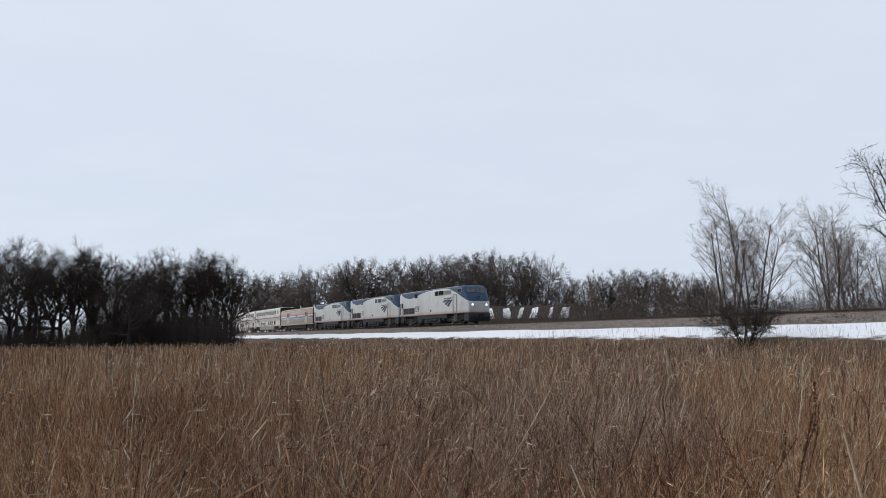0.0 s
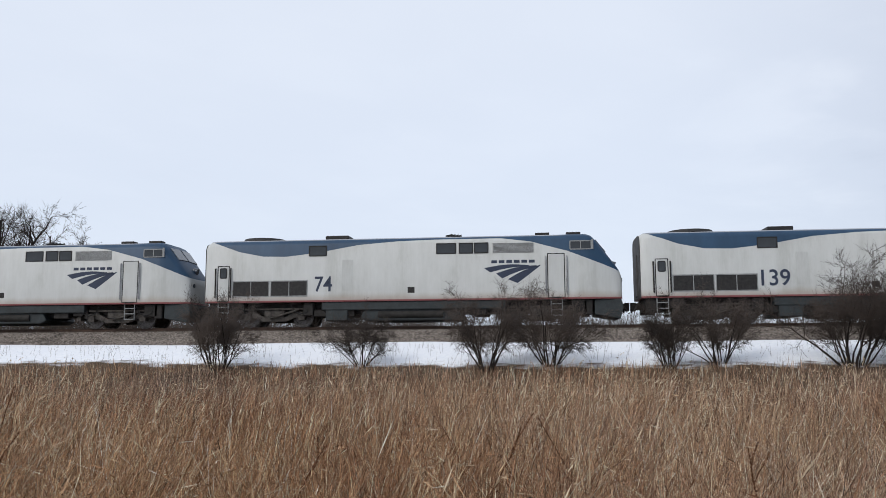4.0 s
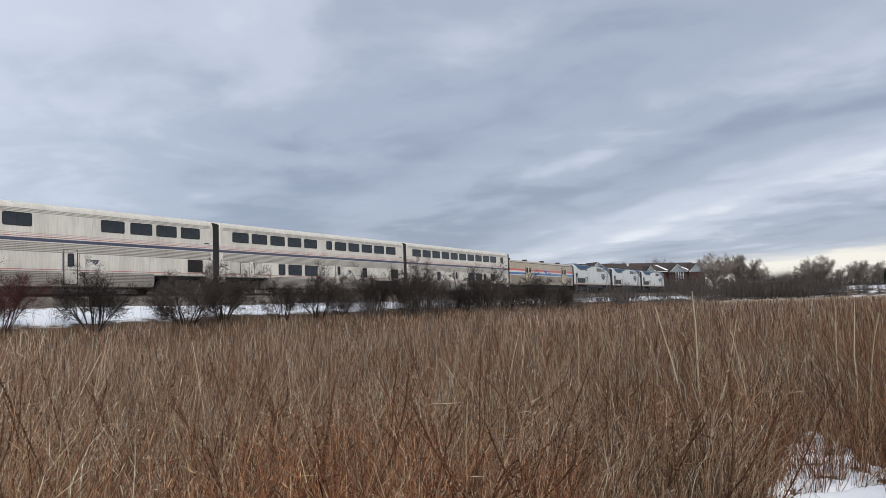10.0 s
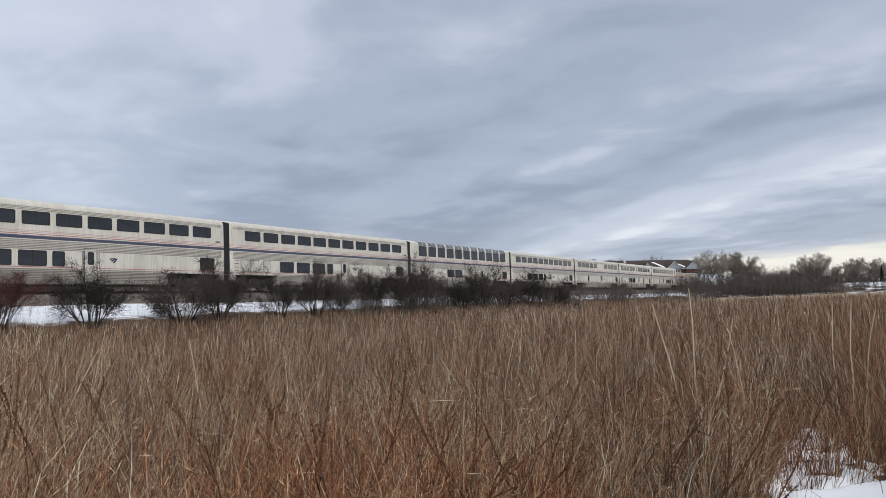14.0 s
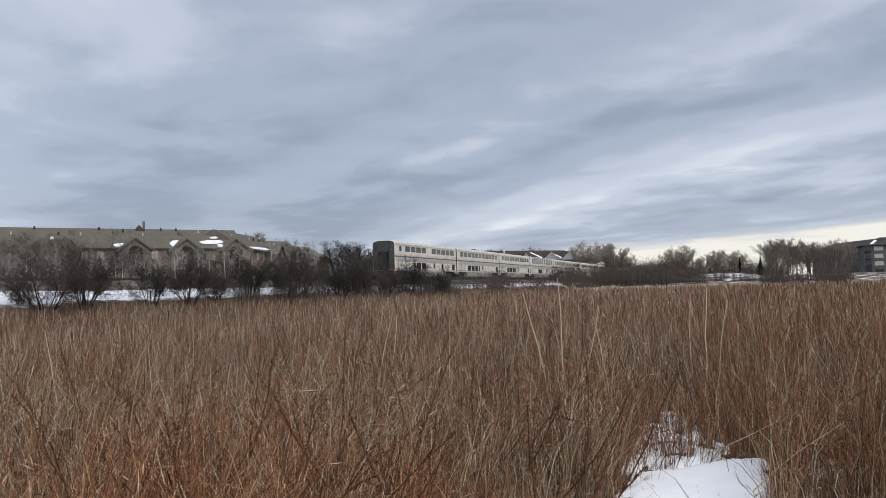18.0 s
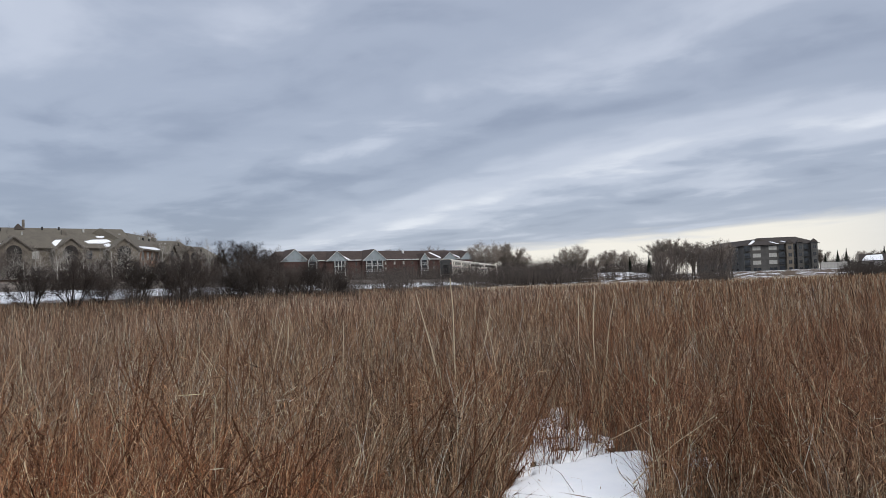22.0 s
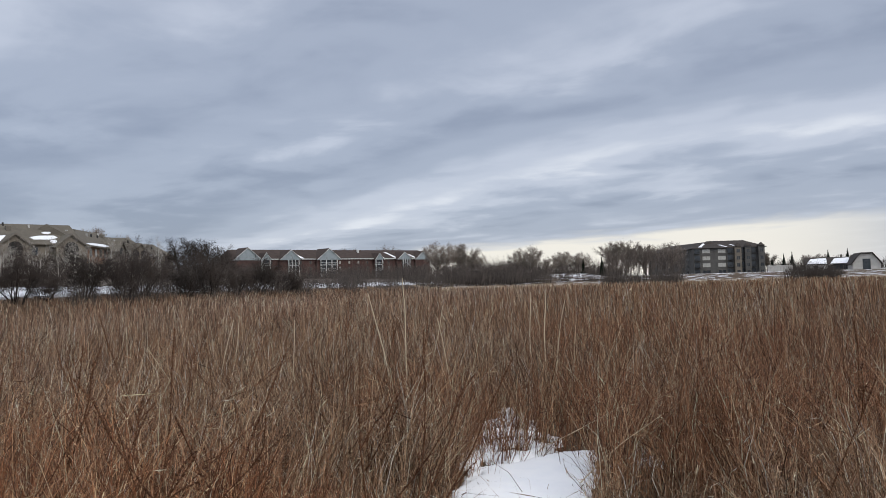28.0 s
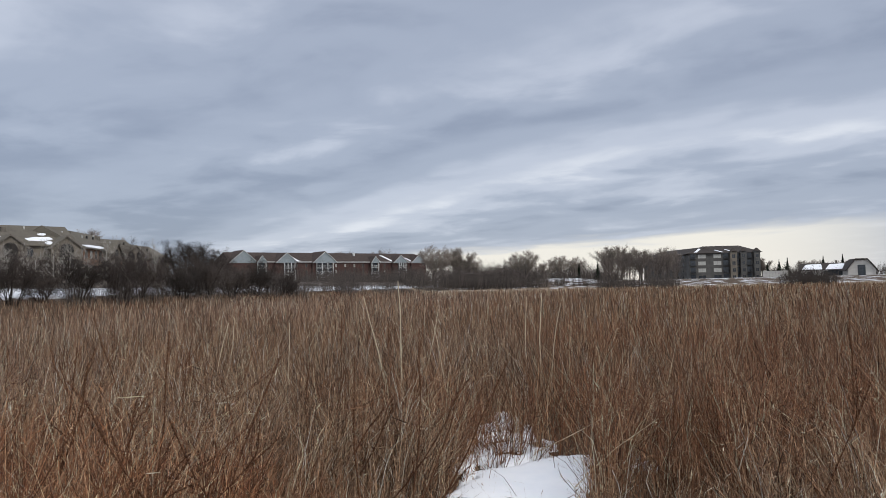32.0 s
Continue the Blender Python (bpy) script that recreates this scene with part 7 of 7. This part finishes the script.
def tufted(rng, x, y, share, size):
    """Draws some of the stems towards the middles of tufts."""
    n = len(x)
    tuft = rng.random(n) < share
    cx, cy = (np.floor(x / size) + 0.5) * size, (np.floor(y / size) + 0.5) * size
    hx, hy = 0.45 * size * np.sin(cx * 91.7 + cy * 37.1), 0.45 * size * np.sin(cx * 53.3 - cy * 71.9)
    j = rng.normal(0, 0.17, (2, n)) * size
    # stems of a tuft splay from its middle and share its height
    rise_k = 1.0 + 0.17 * np.sin(cx * 17.3 + cy * 29.1) * np.where(tuft, 1.0, 0.3)
    return np.where(tuft, cx + hx + j[0], x), np.where(tuft, cy + hy + j[1], y), np.where(tuft, np.arctan2(j[1], j[0]), rng.uniform(0, math.tau, n)), rise_k


def grass_height(rng, x, y):
    n = len(x)
    h = 0.99 + 0.09 * waves(x * 0.9, y * 0.9, 2.0) + 0.08 * rough_noise(x, y, 0.5) + rng.normal(0, 0.11, n)
    h = np.where(rng.random(n) < 0.35, h * rng.uniform(0.45, 0.9, n), h)
    return np.clip(h, 0.25, 1.22) * trodden(x, y) * (1 - 0.4 * smooth01((y - 27.5) / 3.0))


def in_field(rng, x, y):
    return (y < 30.2 + 0.6 * smooth01((np.abs(x - 2) - 2) / 40) + 0.5 * waves(x, y) + rng.normal(0, 0.4, len(x))) & (rng.random(len(x)) > thinned(x, y)) & (np.hypot(x, y) > 1.3) & (x < 172 + 6 * waves(y, x)) & (x > -128)


def wind(x, y):
    """The way in which the stems of a place have been laid, as an angle from the x axis."""
    return 0.1 + 1.0 * rough_noise(x, y, 0.23) + 0.5 * rough_noise(y, x, 0.9)


def build_grass():
    rng = np.random.default_rng(77)
    chunks, heads = [], []

    def stand(count, r0, r1, power, tuft, joints, thin, bent):
        """Stems between two distances: stiff ones and arching leaves, drawn into tufts that lean together."""
        x, y = scatter(rng, count, r0, r1, power)
        x, y, way, tall = tufted(rng, x, y, 0.7, tuft)
        ok = in_field(rng, x, y)
        x, y, way, tall = x[ok], y[ok], way[ok], tall[ok]
        n, r = len(x), np.hypot(x, y)
        laid = np.clip(0.5 + 0.6 * rough_noise(x, y, 0.33), 0, 1)
        way = np.where(rng.random(n) < 0.35 + 0.4 * laid, wind(x, y), way)
        leaf = rng.random(n) < bent
        lean = np.abs(rng.normal(0, 0.19, n)) + 0.24 * laid * rng.random(n)
        wild = rng.random(n) < 0.16
        lean = np.where(wild, rng.uniform(0.3, 1.3, n), lean)
        bend = np.where(leaf, rng.uniform(0.35, 1.5, n), rng.uniform(0.0, 0.42, n)) * (0.6 + 0.7 * laid)
        kink = np.where(rng.random(n) < 0.55, rng.uniform(0.12, 0.6, n), 0.06)
        w = np.maximum(0.0032, r * thin) * rng.uniform(0.45, 1.6, n) * np.where(leaf, 1.25, 1.0)
        h = grass_height(rng, x, y) * tall * np.where(wild, 0.72, 1.0) * np.where(leaf, rng.uniform(0.75, 1.05, n), 1.0)
        v, t, spine = blades(rng, x, y, land(x, y), h, w, lean, kink, joints, way, bend)
        chunks.append((v, t))
        return n, r, way, spine

    def seed_heads(n, r, way, spine, count):
        """Pale feathery heads that droop from the tips, in patches."""
        k = rng.integers(0, n, count)
        tip = spine[-1][k]
        k = k[(rough_noise(tip[:, 0], tip[:, 1], 0.27) + rng.normal(0, 0.3, len(k)) > 0.25) & (rng.random(len(k)) < np.clip(1.0 - (tip[:, 0] - 0.45 * tip[:, 1]) / 4.0, 0.03, 1))]
        tip, q = spine[-1][k], len(k)
        b = way[k] + rng.normal(0, 0.5, q)
        d = np.stack([np.cos(b) * 0.55, np.sin(b) * 0.55, rng.normal(0.75, 0.3, q)], 1)
        d *= (rng.uniform(0.06, 0.17, q) / np.linalg.norm(d, axis=1))[:, None]
        wide = np.maximum(0.0035, r[k] * 0.00065) * rng.uniform(0.5, 1.3, q)
        heads.append(flakes(rng, tip - d * 0.1, d, wide))
        low = d * np.array([1.4, 1.4, 0.1]) - np.array([0, 0, 0.15]) * np.linalg.norm(d, axis=1)[:, None]
        heads.append(flakes(rng, tip + d * 0.85, low * 0.7, wide * 0.8))

    # near stems, fine and tangled
    n, r, way, spine = stand(175000, 1.5, 8.0, 0.9, 0.36, 4, 0.00042, 0.46)
    seed_heads(n, r, way, spine, 9000)
    # husks and torn leaves on the upper part of the near stems
    k = rng.integers(0, n, 150000)
    q = rng.random(len(k))[:, None]
    up = rng.random(len(k)) < 0.5
    p = np.where(up[:, None], spine[3][k] * (1 - q) + spine[4][k] * q, spine[2][k] * (1 - q) + spine[3][k] * q)
    leaf = rng.random(len(k)) < 0.30
    d = rng.normal(0, 0.6, (len(k), 3)) + np.where(leaf, 0.1, 0.55)[:, None] * np.array([0, 0, 1.0])
    d *= np.where(leaf, rng.uniform(0.05, 0.18, len(k)), rng.uniform(0.012, 0.05, len(k)))[:, None]
    chunks.append(flakes(rng, p, d, np.maximum(0.0022, r[k] * 0.00042) * rng.uniform(0.5, 1.4, len(k))))
    # the middle of the field
    n, r, way, spine = stand(170000, 7.5, 18.0, 0.8, 0.5, 3, 0.00040, 0.42)
    seed_heads(n, r, way, spine, 22000)
    # stems farther out
    n, r, way, spine = stand(240000, 16.0, 200.0, 0.15, 0.9, 2, 0.00042, 0.35)
    seed_heads(n, r, way, spine, 30000)
    # the field goes on behind
    az = np.radians(rng.uniform(102, 244, 42000))
    r = 1.6 + 16 * rng.random(len(az)) ** 0.7
    x, y = -np.sin(az) * r, np.cos(az) * r
    n = len(x)
    chunks.append(blades(rng, x, y, land(x, y), rng.uniform(0.3, 1.0, n), np.full(n, 0.008), np.abs(rng.normal(0, 0.3, n)), rng.uniform(0.1, 0.5, n), 2)[:2])
    # the thick fringe of short grass along the foot of the bank
    x = rng.uniform(-95, 130, 34000)
    y = 28.0 + 3.3 * rng.random(len(x)) ** 0.8 + 0.5 * smooth01((np.abs(x - 2) - 2) / 40) + 0.4 * waves(x * 2, x)
    n = len(x)
    chunks.append(blades(rng, x, y, land(x, y), rng.uniform(0.25, 0.62, n), rng.uniform(0.008, 0.024, n), np.abs(rng.normal(0, 0.3, n)), rng.uniform(0.1, 0.6, n), 2)[:2])
    v, t = join_arrays(chunks)
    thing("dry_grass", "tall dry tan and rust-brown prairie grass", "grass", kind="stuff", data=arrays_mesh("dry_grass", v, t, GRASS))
    v, t = join_arrays(heads)
    thing("grass_heads", "pale feathery seed heads drooping over the dry grass", "grass", kind="stuff", data=arrays_mesh("grass_heads", v, t, PLUME))
    # matted dead leaves low between the stems
    x, y = scatter(rng, 70000, 1.4, 20.0, 0.6)
    ok = rng.random(len(x)) > thinned(x, y)
    x, y = x[ok], y[ok]
    n, r = len(x), np.hypot(x, y)
    v, t, _ = blades(rng, x, y, land(x, y), rng.uniform(0.25, 0.8, n) * trodden(x, y), np.maximum(0.005, r * 0.0006), rng.uniform(0.2, 1.2, n), rng.uniform(0.2, 0.6, n))
    thing("dead_grass_litter", "matted dead grass leaves between the stems", "grass", kind="stuff", data=arrays_mesh("dead_grass_litter", v, t, GRASS))


def weed_meshes(seed, h, arms):
    """A dead dock: a bent stem with side arms, all set with knots of brown seed."""
    r = random.Random(seed)
    stem, p0, p1, rad = Geo(), [], [], []

    def spike(p, d, length, rr, level):
        pts, q = [p], p
        for i in range(6):
            d = (d + Vector((r.gauss(0, 0.12), r.gauss(0, 0.12), 0.03))).normalized()
            q = q + d * length / 6
            pts.append(q)
        stem.tube(pts, [rr * (1 - 0.11 * i) for i in range(7)], 4)
        for i in range(2 if level == 0 else 0, 6):
            knots = max(2, int(length / 6 / 0.013))
            for j in range(knots):
                s = pts[i].lerp(pts[i + 1], (j + r.uniform(0.2, 0.8)) / knots)
                for k in range(r.choice((2, 3, 4))):
                    e = Vector((r.gauss(0, 1), r.gauss(0, 1), r.gauss(0.4, 0.5))).normalized()
                    p0.append(tuple(s + Vector((0, 0, r.uniform(-0.003, 0.003)))))
                    p1.append(tuple(s + e * r.uniform(0.007, 0.014)))
                    rad.append(r.uniform(0.0035, 0.0066))
        if level == 0:
            for k in range(arms):
                i = r.randint(2, 5)
                a = r.uniform(0, math.tau)
                spike(pts[i], Vector((math.cos(a) * 0.5, math.sin(a) * 0.5, 0.9)), length * r.uniform(0.14, 0.28), rr * 0.6, 1)

    spike(Vector((0, 0, 0)), Vector((r.gauss(0, 0.12), r.gauss(0, 0.12), 1)), h, 0.0052, 0)
    v, t = cones(np.array(p0), np.array(p1), np.array(rad))
    return stem.mesh("stem", WEED), arrays_mesh("seed_spike", v, t, WEED)


def build_weeds():
    kinds = [weed_meshes(s, h, a) for s, h, a in ((1, 1.25, 2), (2, 1.35, 3), (3, 1.15, 1), (4, 1.4, 2), (5, 1.2, 5))]
    R = random.Random(6)
    spots = [(44.5, 5.2), (42.0, 4.6), (46.5, 6.0), (38.0, 4.2), (49.5, 7.0), (41.0, 7.5), (66.0, 4.6), (60.0, 6.5), (55.5, 5.0), (71.0, 6.0), (36.5, 3.6), (53, 8.5),
             (-38.0, 4.0), (-43.5, 4.6), (-40.5, 5.6), (-46.0, 3.9), (-49.0, 4.4), (-51.5, 5.4), (-53.5, 4.1), (-56.0, 3.8), (-58.5, 4.6), (-60.5, 5.8), (-62.0, 4.2), (-64.0, 4.6), (-65.5, 6.4),
             (-66.8, 4.4), (-68.2, 4.9), (-69.6, 4.0), (-70.8, 5.4), (-72.0, 4.6), (-73.5, 6.8), (-74.8, 5.2), (-76.0, 4.3), (-62.8, 7.5), (-67.5, 7.9), (-58.0, 8.2), (-34, 5.5), (-30, 4.8), (-26, 6.2), (-12, 5.0), (-4, 6.4), (8, 5.6), (18, 4.8), (26, 6.2),
             (-98.5, 5.4), (-102.0, 4.6), (-105.0, 6.0), (-95.5, 6.8), (-107.5, 4.8)]
    # more of them, scattered
    for lo, hi, near, far, n in ((-80, -48, 3.4, 8.5, 44), (-48, -20, 4.0, 9.0, 12), (34, 72, 3.8, 9.0, 18), (-110, -96, 4.2, 8.0, 8)):
        spots += [(R.uniform(lo, hi), R.uniform(near, far)) for _ in range(n)]
    for k, (az, d) in enumerate(spots):
        st, sd = kinds[k % 5]
        ob = thing("dock_weed", "dead brown dock stalk set with seed clusters", "weed", "dock weeds")
        tagged(part("stem", st, ob), kind="stuff")
        tagged(part("seed_spike", sd, ob, "dark brown seed clusters"), kind="stuff")
        x, y = at(az + R.uniform(-0.3, 0.3), d)
        ob.matrix_basis = pose(x, y, float(land(x, y)) - 0.02, R.gauss(0, 17), R.gauss(0, 17), R.uniform(0, 360))
        s = R.uniform(0.82, 1.08)
        ob.scale = (s, s, s)
    # pale broken reeds that stand above the grass
    reeds = [(-78.5, 9.0, 1.62, 2, 0.010), (-78.2, 9.0, 1.50, -12, 0.009), (-79.6, 9.6, 1.35, 4, 0.007), (-87.9, 10.8, 1.46, 2, 0.009), (-87.2, 11.2, 1.40, -3, 0.008), (-88.5, 11.0, 1.36, 7, 0.008), (-67.0, 10.5, 1.24, 9, 0.007),
             (-66.2, 10.6, 1.20, 14, 0.007), (-71.5, 10, 1.18, -5, 0.006), (-82.5, 9.0, 1.25, -14, 0.006), (-106.9, 3.7, 1.33, 2.5, 0.008), (-107.6, 3.3, 0.95, 20, 0.007), (-100.5, 3.9, 1.05, 30, 0.007),
             (78.5, 3.4, 1.0, 38, 0.010), (52.0, 3.6, 1.15, -20, 0.006), (37.5, 4.0, 1.25, -22, 0.009), (85.5, 8.0, 1.3, 10, 0.006), (80.5, 9, 1.35, 30, 0.006), (-20, 7, 1.3, 12, 0.006), (-8, 8, 1.3, -15, 0.006), (4, 7.5, 1.28, 20, 0.006), (-48, 8.5, 1.3, -10, 0.006),
             (-38, 9, 1.32, 14, 0.006), (-86.2, 7.9, 1.0, 58, 0.006), (-84.2, 7.9, 1.0, -56, 0.006), (-89.0, 6.6, 0.9, 50, 0.005), (64, 7, 1.3, 25, 0.006), (70, 6, 1.25, -18, 0.006), (45, 8, 1.35, 8, 0.006), (57, 9, 1.3, -25, 0.006)]
    for k, (az, d, h, tilt, rr) in enumerate(reeds):
        ob = thing("reed", "pale broken reed stalk above the grass", "reed", "pale reeds")
        r = random.Random(k)
        pts, q, w = [Vector((0, 0, 0))], Vector((0, 0, 0)), Vector((0, 0, 1))
        for i in range(5):
            w = (w + Vector((r.gauss(0, 0.05), r.gauss(0, 0.05), 0))).normalized()
            q = q + w * h / 5
            pts.append(q)
        part("stalk", Geo().tube(pts, [1.1 * rr * (1 - 0.12 * i) for i in range(6)], 5).mesh("stalk", REED, smooth=True), ob)
        x, y = at(az, d)
        # leans sideways as seen across the field
        ob.matrix_basis = Matrix.Translation((x, y, float(land(x, y)) - 0.02)) @ Matrix.Rotation(radians(az), 4, "Z") @ Matrix.Rotation(radians(tilt), 4, "Y")


build_snow_path()
build_grass()
build_weeds()


# ---------------------------------------------------------------- what moves
def motions():
    """The train runs through at an almost even speed."""
    for car, back in TRAIN:
        rows = []
        for k in range(33):
            head = HEAD0 + SPEED * k + SLOW * k * k / 2
            rows.append((float(k), pose(head - back, TRACK_Y, RAIL)))
        walk(car, rows)


HEAD0, SPEED, SLOW = -81.15, 26.765, -0.0430
motions()
